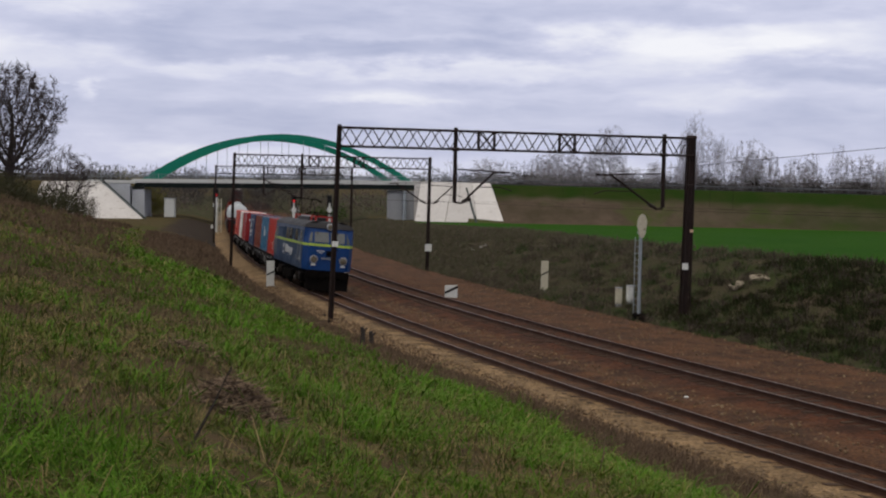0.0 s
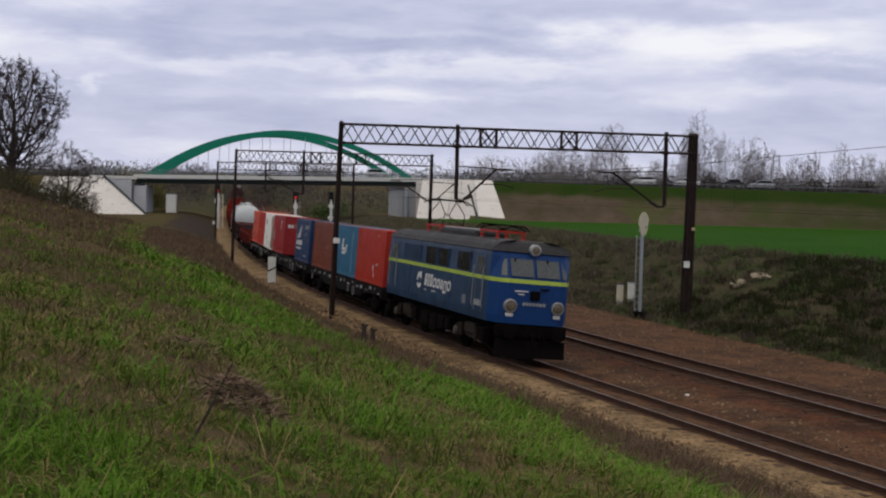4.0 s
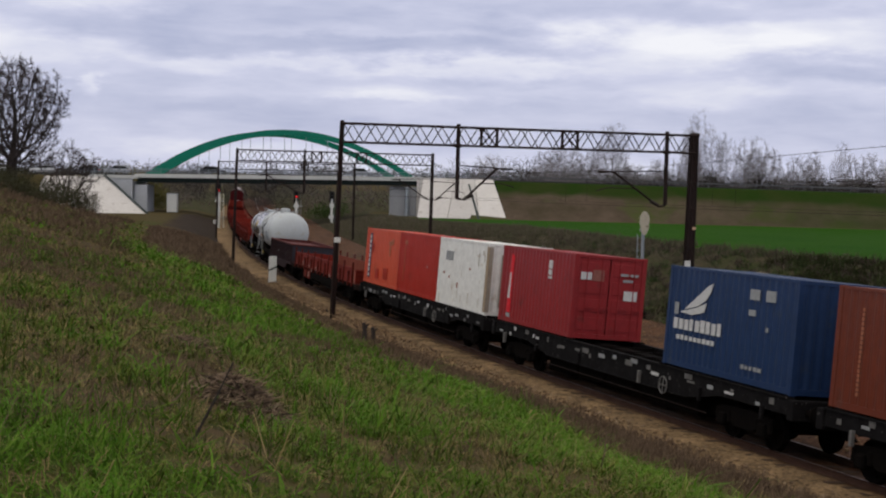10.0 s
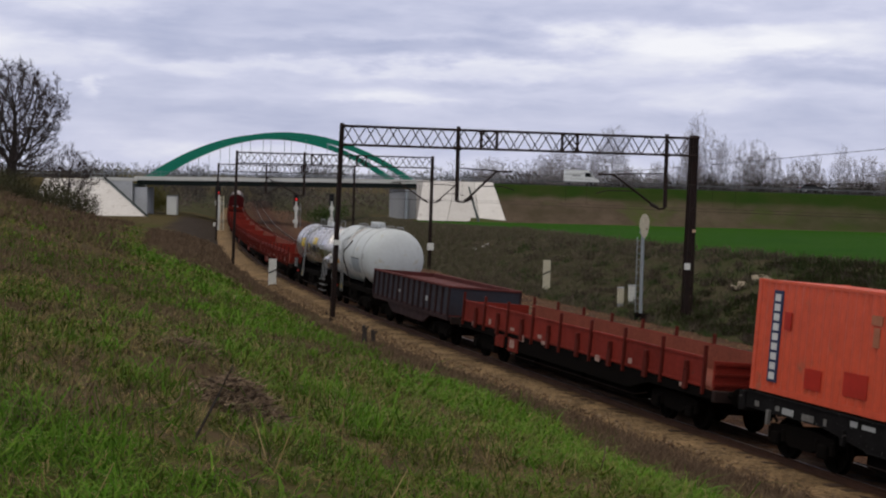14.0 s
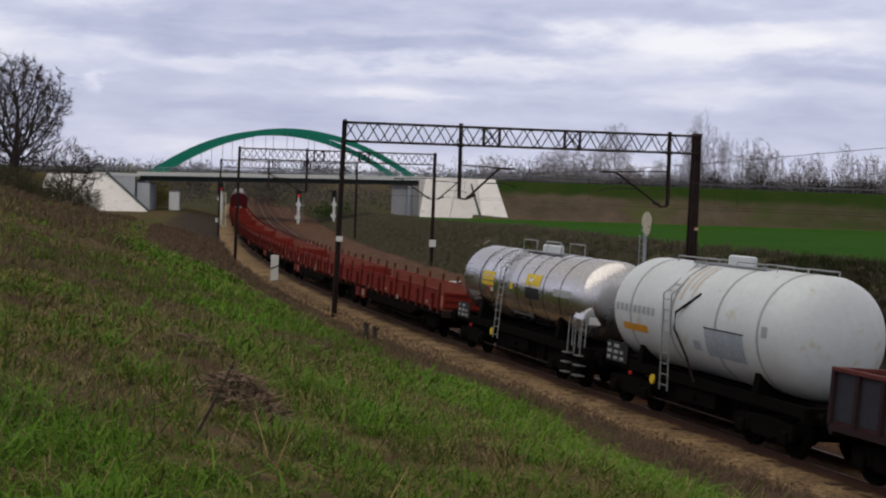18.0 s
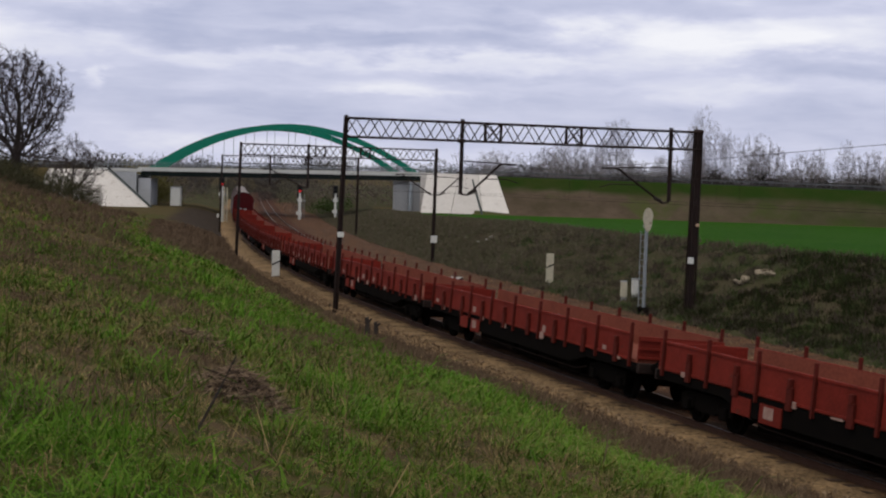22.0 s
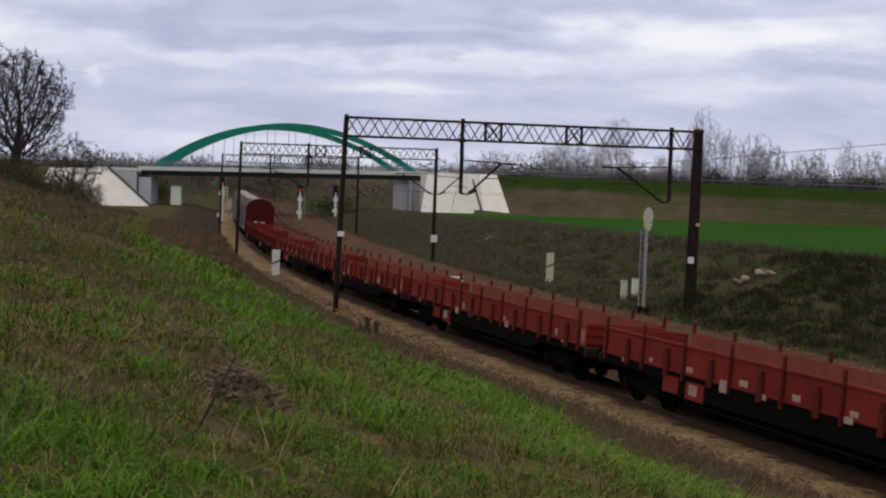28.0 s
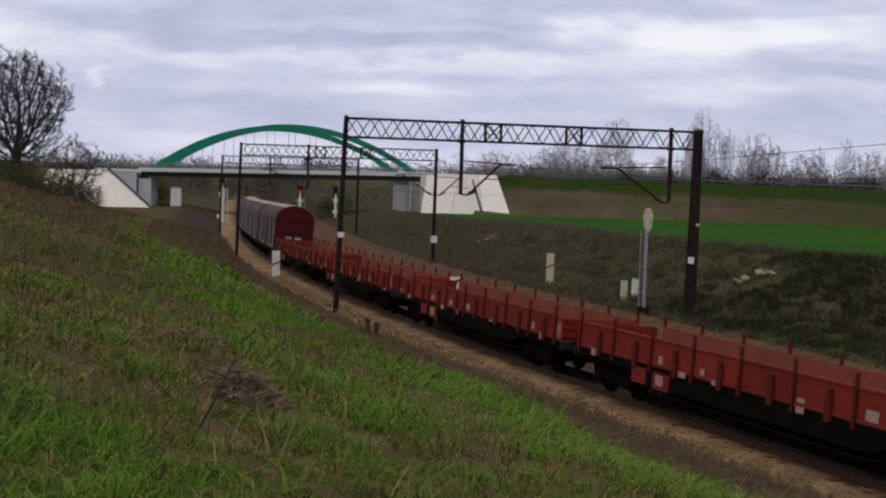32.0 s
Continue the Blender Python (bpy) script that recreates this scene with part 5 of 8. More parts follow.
container("scuffed white steel container with rusty streaks", WHITE_BOX, W3 + G, W3, [
    ("patch", mat("grey_patch", (0.34, 0.35, 0.36), 0.7), [("side", -2.1, -1.2, 1.75, 2.1)], "grey painted-out patch"),
    ("rust_streak", mat("grey_brown_scuff", (0.64, 0.61, 0.57), 0.8, 0, (0.52, 0.46, 0.40), 5.0), [("side", x, x + w, z, z + h) for x, w, z, h in ((-0.42, 0.025, 0.35, 0.30), (0.05, 0.03, 0.22, 0.30), (0.95, 0.03, 0.25, 0.4), (1.9, 0.02, 1.7, 0.5), (2.55, 0.03, 1.9, 0.3), (2.35, 0.10, 2.1, 0.18), (1.75, 0.22, 2.02, 0.10), (2.2, 0.025, 0.2, 0.35))], "grey brown scuff"),
    ("rust_band", mat("rusty_post_paint", (0.30, 0.20, 0.12), 0.8, 0, (0.42, 0.36, 0.28), 3.0), [("side", 2.80, 3.03, 0.12, 2.45)], "rusty corner band"),
    ("end_band", mat("grimy_end_paint", (0.36, 0.33, 0.29), 0.8, 0, (0.24, 0.18, 0.13), 3.0), [("end", -1.21, -1.06, 0.12, 2.45), ("end", -0.72, -0.66, 0.3, 2.2), ("end", -0.1, -0.02, 0.5, 2.3), ("end", 0.5, 0.56, 0.2, 1.9)], "grimy streaks"),
    ("rust_spot", TAN, [("side", -1.6, -1.48, 1.05, 1.15), ("side", -0.5, -0.4, 0.75, 0.95), ("side", 0.9, 1.0, 1.5, 1.58), ("side", -2.3, -2.2, 1.2, 1.3)], "")])
container("red steel container with a faded yellow line of writing", RED, W3, W3, [
    ("side_lettering", TAN, upright_rows(-2.15, -2.03, 0.5, 2.0, 9, 12) + [("side", -2.15, -1.85, 2.08, 2.26)], "faded upright writing"),
    ("scratch", GREY_MARK, [("side", 1.38, 1.5, 1.25, 1.32)], "")])
ob_orange = container("orange red steel container with an upright white label", ORANGE, W3 - G, W3, [
    ("label_strip", NAVY, [("side", -2.35, -1.98, 0.28, 2.36)], "dark blue label strip"),
    ("scratch", TAN, [("side", 1.25, 1.6, 1.9, 2.1), ("side", 1.35, 1.55, 1.45, 1.85), ("side", 1.7, 1.95, 1.95, 2.2)], "pale scrapes"),
    ("patch", RED, [("side", -1.85, -1.6, 1.5, 1.9), ("side", -0.9, -0.3, 0.3, 0.75), ("side", 0.5, 1.3, 0.35, 0.85)], "darker touched-up patches")])
part("label_letters", (lambda g: [g.box(-2.28, -2.06, -1.230, -1.222, 1.40 + 0.34 + k * 0.222, 1.40 + 0.34 + k * 0.222 + 0.16) for k in range(9)] and g)(Geo()), WHITE_MARK, ob_orange, "white upright writing drawn as bars")


CHALK = mat("chalky_white_stencil", (0.38, 0.27, 0.24), 0.75, 0, (0.24, 0.12, 0.10), 6.0, 0.5)
STAKE_RED = mat("dark_red_stake_paint", (0.105, 0.017, 0.013), 0.65, 0, (0.062, 0.014, 0.011), 2.0, 0.5, spec=0.06)


def stake_wagon(u, seed=0, copy_of=None):
    """A long low-sided bogie wagon: drop sides between stakes, end boards, plank floor."""
    w = thing("stake_wagon", "empty rusty red low-sided freight wagon with steel stakes", "railway wagon", "red stake wagons")
    MOVING.append((w, u, 7.1))
    L, W = 9.35, 1.36
    part("floor", Geo().box(-L, L, -W + 0.05, W - 0.05, 1.14, 1.22), WAGON_FLOOR, w, "rusty planked floor")
    xs = [-9.0 + k * 2.25 for k in range(9)]
    for side in (-1, 1):
        for k in range(8):
            x0, x1 = xs[k] + 0.06, xs[k + 1] - 0.06
            y0, y1 = sorted((side * (W - 0.05), side * W))
            p = part("drop_side", Geo().box(x0, x1, y0, y1, 1.16, 1.92, 0.008), WAGON_RED, w, "oxide red drop side")
            g = Geo()
            for z in (1.18, 1.855):
                g.box(x0 + 0.03, x1 - 0.03, *sorted((side * W, side * (W + 0.03))), z, z + 0.055)
            part("side_rib", g, WAGON_RED, p)
            g = Geo()
            xx = x0 + (x1 - x0) * 0.62
            g.box(xx - 0.10, xx + 0.10, *sorted((side * W, side * (W + 0.09))), 1.02, 1.55, 0.015).box(xx - 0.06, xx + 0.06, *sorted((side * W, side * (W + 0.11))), 1.50, 1.74, 0.02)
            part("latch", g, STAKE_RED, w, "dark red folded stake latch")
        for k, x in enumerate(xs):
            part("stake", Geo().box(x - 0.038, x + 0.038, *sorted((side * (W - 0.02), side * (W + 0.07))), 1.00, 2.20, 0.008), STAKE_RED, w, "dark red steel stake")
        y0, y1 = sorted((side * (W - 0.06), side * (W - 0.01)))
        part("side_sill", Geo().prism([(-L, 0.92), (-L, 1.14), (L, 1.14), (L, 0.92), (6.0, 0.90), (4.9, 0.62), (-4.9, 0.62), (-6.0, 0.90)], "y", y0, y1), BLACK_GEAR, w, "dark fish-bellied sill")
        g = Geo()
        r = random.Random(seed * 13 + side)
        for x, s0, s1 in ((-7.9, 0.28, 0.14), (-3.0, 0.36, 0.18), (-1.2, 0.42, 0.13), (2.6, 0.3, 0.16), (8.1, 0.36, 0.13)):
            x += r.uniform(-0.4, 0.4)
            g = Geo().box(x, x + s0, *sorted((side * W, side * (W + 0.034))), 1.0 + r.uniform(0, 0.12), 1.0 + s1 + r.uniform(0, 0.12))
            part("chalk_label", g, CHALK, w, "pale stencilled panel")
        part("lining", Geo().box(-8.98, 8.98, *sorted((side * (W - 0.062), side * (W - 0.052))), 1.22, 1.90), WAGON_FLOOR, w, "worn orange brown inner boards")
        for k in range(8):
            if r.uniform(0, 1) < 0.45:
                x = xs[k] + r.uniform(0.12, 0.5)
                g = Geo().box(x, x + r.uniform(0.18, 0.42), *sorted((side * W, side * (W + 0.012))), 1.26, 1.26 + r.uniform(0.10, 0.24))
                part("stencil", g, CHALK, w, "faded white stencil")
        part("label_board", Geo().box(-4.3, -3.4, *sorted((side * (W - 0.02), side * (W + 0.02))), 0.58, 1.02), WAGON_RED, w, "red label board under the sill")
        part("label_board", Geo().box(-5.5, -4.7, *sorted((side * (W - 0.02), side * (W + 0.02))), 0.62, 1.04), WAGON_RED, w, "red label board under the sill")
        part("board_mark", Geo().box(-4.12, -3.72, *sorted((side * (W + 0.02), side * (W + 0.026))), 0.70, 0.97), CHALK, w)
        part("truss_rod", Geo().tube([(-5.4, side * 1.0, 0.55), (-4.6, side * 1.0, 0.40), (4.6, side * 1.0, 0.40), (5.4, side * 1.0, 0.55)], 0.022, 5), STEEL_DARK, w, "thin rod under the frame")
    for e in (-1, 1):
        x0, x1 = sorted((e * L, e * (L - 0.07)))
        p = part("end_board", Geo().box(x0, x1, -W + 0.06, W - 0.06, 1.14, 1.86, 0.01), WAGON_RED, w, "dark red end board")
        g = Geo()
        for z in (1.25, 1.5, 1.75):
            g.box(*sorted((e * L, e * (L + 0.05))), -W + 0.08, W - 0.08, z, z + 0.06)
        part("end_rib", g, WAGON_RED, p)
        part("headstock", Geo().box(*sorted((e * (L - 0.02), e * (L + 0.16))), -1.32, 1.32, 0.86, 1.14, 0.02), STEEL_DARK, w)
        buffers(w, e * (L + 0.16))
        coupling(w, e * (L + 0.16))
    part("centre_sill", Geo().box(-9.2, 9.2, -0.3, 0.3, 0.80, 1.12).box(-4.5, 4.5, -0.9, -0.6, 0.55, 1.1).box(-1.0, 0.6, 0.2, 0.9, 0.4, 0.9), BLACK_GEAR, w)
    filler_boxes(w, 5.6, u)
    for x in (-7.1, 7.1):
        bogie(w, x)
    return w


stake_wagon(-76.95, 1)
FLAT_L, FLAT_0 = 19.9, -124.9
for k in range(9):
    stake_wagon(FLAT_0 - FLAT_L * (k + 0.5), 2 + k)


GONDOLA_RIB = mat("dark_rusty_rib_paint", (0.034, 0.016, 0.017), 0.65, 0, (0.022, 0.018, 0.022), 2.0, 0.5, spec=0.08)


def gondola():
    w = thing("gondola_wagon", "low open freight wagon with grey ribbed sides and rusty inside", "railway wagon")
    MOVING.append((w, -93.5, 4.2))
    L, W = 5.85, 1.40
    part("floor", Geo().box(-L, L, -W, W, 1.10, 1.20), GONDOLA_INSIDE, w, "rusty floor")
    for side in (-1, 1):
        p = part("side_wall", Geo().box(-L, L, *sorted((side * (W - 0.05), side * W)), 1.16, 2.28, 0.006), GONDOLA_GREY, w, "blue grey side wall")
        part("inner_lining", Geo().box(-L + 0.06, L - 0.06, *sorted((side * (W - 0.056), side * (W - 0.05))), 1.2, 2.26), GONDOLA_INSIDE, p)
        for k in range(15):
            x = -L + 0.05 + k * (2 * L - 0.1) / 14
            part("side_rib", Geo().prism([(x - 0.07, side * W), (x - 0.05, side * (W + 0.08)), (x + 0.05, side * (W + 0.08)), (x + 0.07, side * W)], "z", 1.12, 2.22), GONDOLA_RIB, p)
        part("top_rail", Geo().box(-L, L, *sorted((side * (W - 0.08), side * (W + 0.09))), 2.22, 2.31, 0.01), GONDOLA_INSIDE, w, "worn top rail")
        part("side_sill", Geo().box(-L, L, *sorted((side * (W - 0.10), side * (W + 0.04))), 0.98, 1.16).prism([(-3.4, 0.98), (3.4, 0.98), (2.4, 0.62), (-2.4, 0.62)], "y", *sorted((side * (W - 0.08), side * (W - 0.02)))), GONDOLA_RIB, w, "dark rusty sill")
        part("marking", Geo().box(-1.9, -1.3, *sorted((side * W, side * (W + 0.01))), 1.55, 1.66).box(2.6, 2.9, *sorted((side * W, side * (W + 0.01))), 1.5, 1.7), GREY_MARK, w)
    for e in (-1, 1):
        p = part("end_wall", Geo().box(*sorted((e * L, e * (L - 0.06))), -W + 0.05, W - 0.05, 1.16, 2.28), GONDOLA_GREY, w)
        part("inner_lining", Geo().box(*sorted((e * (L - 0.066), e * (L - 0.06))), -W + 0.06, W - 0.06, 1.2, 2.26), GONDOLA_INSIDE, p)
        part("top_rail", Geo().box(*sorted((e * (L - 0.08), e * (L + 0.05))), -W, W, 2.22, 2.30, 0.01), GONDOLA_INSIDE, w)
        part("headstock", Geo().box(*sorted((e * L, e * (L + 0.14))), -1.32, 1.32, 0.86, 1.14, 0.02), STEEL_DARK, w)
        buffers(w, e * (L + 0.14))
        coupling(w, e * (L + 0.14))
    part("load", Geo().box(-L + 0.1, L - 0.1, -W + 0.1, W - 0.1, 1.2, 2.12), GONDOLA_INSIDE, w, "rusty scrap on the floor")
    filler_boxes(w, 2.8, 93.5)
    for x in (-4.2, 4.2):
        bogie(w, x, base=1.7)
    return w


gondola()


def tank_shell(x0, x1, r, z, dish=0.42):
    prof = [(x0 + dish * (1 - math.cos(k / 6 * math.pi / 2)), max(r * math.sin(k / 6 * math.pi / 2), 0.02)) for k in range(7)]
    prof += [(x1 - (p[0] - x0), p[1]) for p in prof[::-1]]
    g = Geo().spin(prof, 40)
    g.v = [(q[0], q[1], q[2] + z) for q in g.v]
    return g


def hoop(x, r, z, width, thick):
    g = Geo().spin([(x - width / 2, r - 0.01), (x - width / 2, r + thick), (x + width / 2, r + thick), (x + width / 2, r - 0.01)], 40)
    g.v = [(q[0], q[1], q[2] + z) for q in g.v]
    g.f = g.f[:-2]
    return g


def ladder(x, y0, z0, y1, z1, width=0.42, rungs=8):
    """Two stringers and rungs, leaning."""
    g = Geo()
    for dx in (-width / 2, width / 2):
        g.tube([(x + dx, y0, z0), (x + dx, y1, z1)], 0.022, 6)
    for k in range(rungs):
        f = (k + 0.5) / rungs
        g.tube([(x - width / 2, y0 + (y1 - y0) * f, z0 + (z1 - z0) * f), (x + width / 2, y0 + (y1 - y0) * f, z0 + (z1 - z0) * f)], 0.013, 5)
    return g


BLUE_GREY = mat("blue_grey_panel", (0.30, 0.34, 0.39), 0.5, 0, (0.25, 0.285, 0.33), 1.5)
RUST_TINT = mat("washed_rust", (0.46, 0.36, 0.28), 0.6, 0, (0.50, 0.46, 0.42), 3.0)


def tank_wagon(u, half, shell_half, r, z, paint, label, silver):
    w = thing("tank_wagon", label, "railway wagon", "tank wagons")
    MOVING.append((w, u, half - 2.3))
    tank = part("tank", tank_shell(-shell_half, shell_half, r, z, 0.45 if silver else 0.70), paint, w, "rounded tank shell", smooth=True)
    bands = [-0.62, -0.42, -0.22, 0.02, 0.22, 0.42, 0.66] if silver else [-0.66, -0.18, 0.30, 0.70]
    for b in bands:
        part("band", hoop(b * shell_half, r, z, 0.035 if silver else 0.09, 0.010), FRAME_GREY if silver else GREY_MARK, tank, "narrow hoop", smooth=True)
    part("dome", Geo().spin([(z + r - 0.08, 0.36), (z + r + 0.22, 0.36), (z + r + 0.26, 0.30)], 20, "z"), TANK_WHITE, tank, "round hatch dome", smooth=True)
    g = Geo()
    rail_h = 0.36 if silver else 0.10
    for side in (-0.42, 0.42):
        for x0, x1 in ((-1.7, -0.45), (0.45, 1.7)) if silver else ((-2.6, -0.45), (0.45, 1.7), (2.3, 3.6)):
            g.tube([(x0, side, z + r - 0.05), (x0, side, z + r + rail_h), (x1, side, z + r + rail_h), (x1, side, z + r - 0.02)], 0.02, 5)
    part("top_rail", g, ALU, w, "railing round the hatch")
    part("walkway", Geo().box(-1.8, 1.8, -0.42, -0.16, z + r - 0.04, z + r + 0.01).box(-1.8, 1.8, 0.16, 0.42, z + r - 0.04, z + r + 0.01), ALU, w)
    # frame
    for side in (-1, 1):
        part("side_sill", Geo().box(-half + 0.5, half - 0.5, *sorted((side * 1.00, side * 1.12)), 0.98, 1.24, 0.01), BLACK_GEAR, w)
        part("brake_rod", Geo().tube([(-half + 2.6, side * 1.05, 0.42), (half - 2.6, side * 1.05, 0.42)], 0.02, 5), STEEL_DARK, w)
        lx = -1.15 if silver else -1.0
        part("ladder", ladder(lx, side * 1.38, 0.75, side * (r + 0.06), z + 0.55, 0.42, 9), ALU, w, "pale steel ladder")
        part("upper_ladder", ladder(lx, side * (r + 0.06), z + 0.55, side * 0.55, z + r - 0.02, 0.42, 5), ALU, w)
        part("board", Geo().box(-half + 0.8, -half + 2.1, *sorted((side * 1.16, side * 1.19)), 1.10, 1.66), SIGN_BLACK, w, "black data board")
        g = Geo()
        rr = random.Random(3)
        for k in range(8):
            x = -half + 0.86 + (k % 3) * 0.4
            zz = 1.16 + (k // 3) * 0.17
            g.box(x, x + rr.uniform(0.15, 0.34), *sorted((side * 1.19, side * 1.195)), zz, zz + 0.09)
        part("board_text", g, GREY_MARK, w)
        for xx in (half - 1.9, half - 1.4, half - 0.95) if silver else ():
            g = Geo().tube([(xx, side * 1.22, 1.0), (xx, side * 1.22, 2.05), (xx + 0.22, side * 1.18, 2.12), (xx + 0.22, side * 1.18, 1.2)], 0.024, 6)
            part("handrail", g, ALU, w, "bright bent grab rail")
        for xx in (half - 1.9, half - 1.0) if silver else ():
            for zz in (0.36, 0.66, 0.95):
                part("step", Geo().box(xx - 0.2, xx + 0.2, *sorted((side * 1.05, side * 1.32)), zz, zz + 0.03), ALU, w, "pale footstep")
        part("brake_disc", Geo().cyl((-1.9, side * 1.22, 0.92), (-1.9, side * 1.26, 0.92), 0.13, 12), YELLOW, w, "round yellow brake plate")
        part("side_reflector", Geo().box(-half + 2.34, -half + 2.44, *sorted((side * 1.14, side * 1.22)), 0.86, 0.96, 0.01), RED_LAMP, w)

        def on_shell(x0, x1, a0, a1, n=4):
            """A plate bent round the tank between two angles below the horizontal."""
            g = Geo()
            for k in range(n):
                b0, b1 = radians(a0 + (a1 - a0) * k / n), radians(a0 + (a1 - a0) * (k + 1) / n)
                q = [(x, side * (r + 0.008) * math.cos(b), z + (r + 0.008) * math.sin(b)) for x, b in ((x0, b0), (x1, b0), (x1, b1), (x0, b1))]
                g.add(q, [(0, 1, 2, 3)])
            return g
        if silver:
            for a in (10, 2, -6):
                part("yellow_label", on_shell(-3.35, -2.15, a, a + 6.5), YELLOW, w, "yellow hazard bars")
            part("yellow_label", on_shell(0.85, 2.15, 6, 24), YELLOW, w, "yellow label with a white mark")
            part("red_diamond", on_shell(-2.72, -2.50, -14, -7), RED_LAMP, w, "red hazard diamond")
            part("white_diamond", on_shell(-2.46, -2.24, -15, -8), WHITE_MARK, w, "white hazard diamond")
            for k in range(4):
                part("stencil_line", on_shell(-4.9, -4.9 + (1.0, 0.8, 1.1, 0.6)[k], -24 - 5 * k, -21.4 - 5 * k, 2), GREY_MARK, w, "pale stencilled line")
            part("label_mark", on_shell(1.15, 1.45, 12, 18), WHITE_MARK, w)
            part("label_text", on_shell(0.9, 2.1, -14, 3), SIGN_BLACK, w, "black text panel drawn plain")
            part("hazard_mark", on_shell(-0.52, -0.26, -5, 5), YELLOW, w, "yellow warning mark")
            part("text_panel", on_shell(3.35, 4.75, -2, 8), GREY_MARK, w)
            part("stencil", on_shell(-1.0, 1.0, -48, -42), GREY_MARK, w)
        else:
            part("orange_mark", on_shell(-3.6, -2.2, -24, -16), mat("orange_paint", (0.62, 0.28, 0.03), 0.5), w, "orange wavy mark")
            for k in range(9):
                part("wordmark_letter", on_shell(-4.0 + k * 0.26, -3.82 + k * 0.26, -4, 4, 2), GREY_MARK, w, "grey letter drawn as a bar")
            part("text_panel", on_shell(0.9, 2.7, -34, -6, 8), BLUE_GREY, w, "repainted blue grey panel")
            part("panel_line", on_shell(0.86, 2.74, -6, -4.6, 1), FRAME_GREY, w, "dark line over the panel")
            part("text_panel", on_shell(0.25, 0.62, -30, -20), BLUE_GREY, w, "small repainted panel")
            for x0, x1, a0 in ((-0.62, -0.50, 18), (-0.30, -0.22, 30), (-0.08, 0.0, 22)):
                part("rust_streak", on_shell(x0, x1, a0, 68, 8), RUST_TINT, w, "pale rust streak running down from the hatch")
            g = Geo().tube([(0.35, side * 1.30, z + 0.66), (-0.42, side * (r + 0.10), z + 0.12), (-0.45, side * (r + 0.08), z - 0.3), (0.0, side * 1.36, z - 0.95), (0.25, side * 1.22, 1.15)], 0.035, 6)
            part("relief_pipe", g, STEEL_DARK, w, "dark bent pipe down the tank's side")
            part("hazard_mark", on_shell(3.5, 3.75, -4, 6), GREY_MARK, w)
    for x in (-shell_half * 0.62, shell_half * 0.62):
        part("saddle", Geo().prism([(-1.15, 1.2), (1.15, 1.2), (1.05, z - r * 0.55), (0.6, z - r * 0.82), (-0.6, z - r * 0.82), (-1.05, z - r * 0.55)], "x", x - 0.12, x + 0.12), BLACK_GEAR, w)
    part("centre_sill", Geo().box(-half + 0.5, half - 0.5, -0.35, 0.35, 0.80, 1.24).box(-1.0, 1.0, -1.0, 1.0, 0.55, 1.1).cyl((-2.2, 0.7, 0.75), (-1.1, 0.7, 0.75), 0.22, 10), BLACK_GEAR, w)
    part("drain_pipe", Geo().cyl((0, -1.1, 0.75), (0, 1.1, 0.75), 0.09, 10).cyl((0, 0, 0.75), (0, 0, 1.4), 0.12, 10), BLACK_GEAR, w)
    for e in (-1, 1):
        part("headstock", Geo().box(*sorted((e * (half - 0.5), e * (half - 0.62))), -1.25, 1.25, 0.86, 1.26, 0.02), BLACK_GEAR, w)
        buffers(w, e * (half - 0.44))
        coupling(w, e * (half - 0.5))
    if silver:
        part("valve_hood", Geo().spin([(shell_half - 0.75, 0.46), (shell_half - 0.18, 0.46), (shell_half - 0.15, 0.40)], 20).move(pose(0, -0.78, z - 0.62)), TANK_STEEL, w, "round grey valve hood", smooth=True)
        part("hood_label", Geo().box(shell_half - 0.15, shell_half - 0.14, -1.0, -0.62, z - 0.72, z - 0.48), WHITE_MARK, w)
    filler_boxes(w, half - 3.7, u)
    for x in (-half + 2.3, half - 2.3):
        bogie(w, x)
    return w


tank_wagon(-105.7, 5.70, 4.75, 1.45, 2.70, TANK_WHITE, "white painted tank wagon with grey hoops", False)
tank_wagon(-118.1, 6.70, 5.85, 1.25, 2.62, TANK_STEEL, "shiny steel-clad tank wagon with yellow labels and ladders", True)


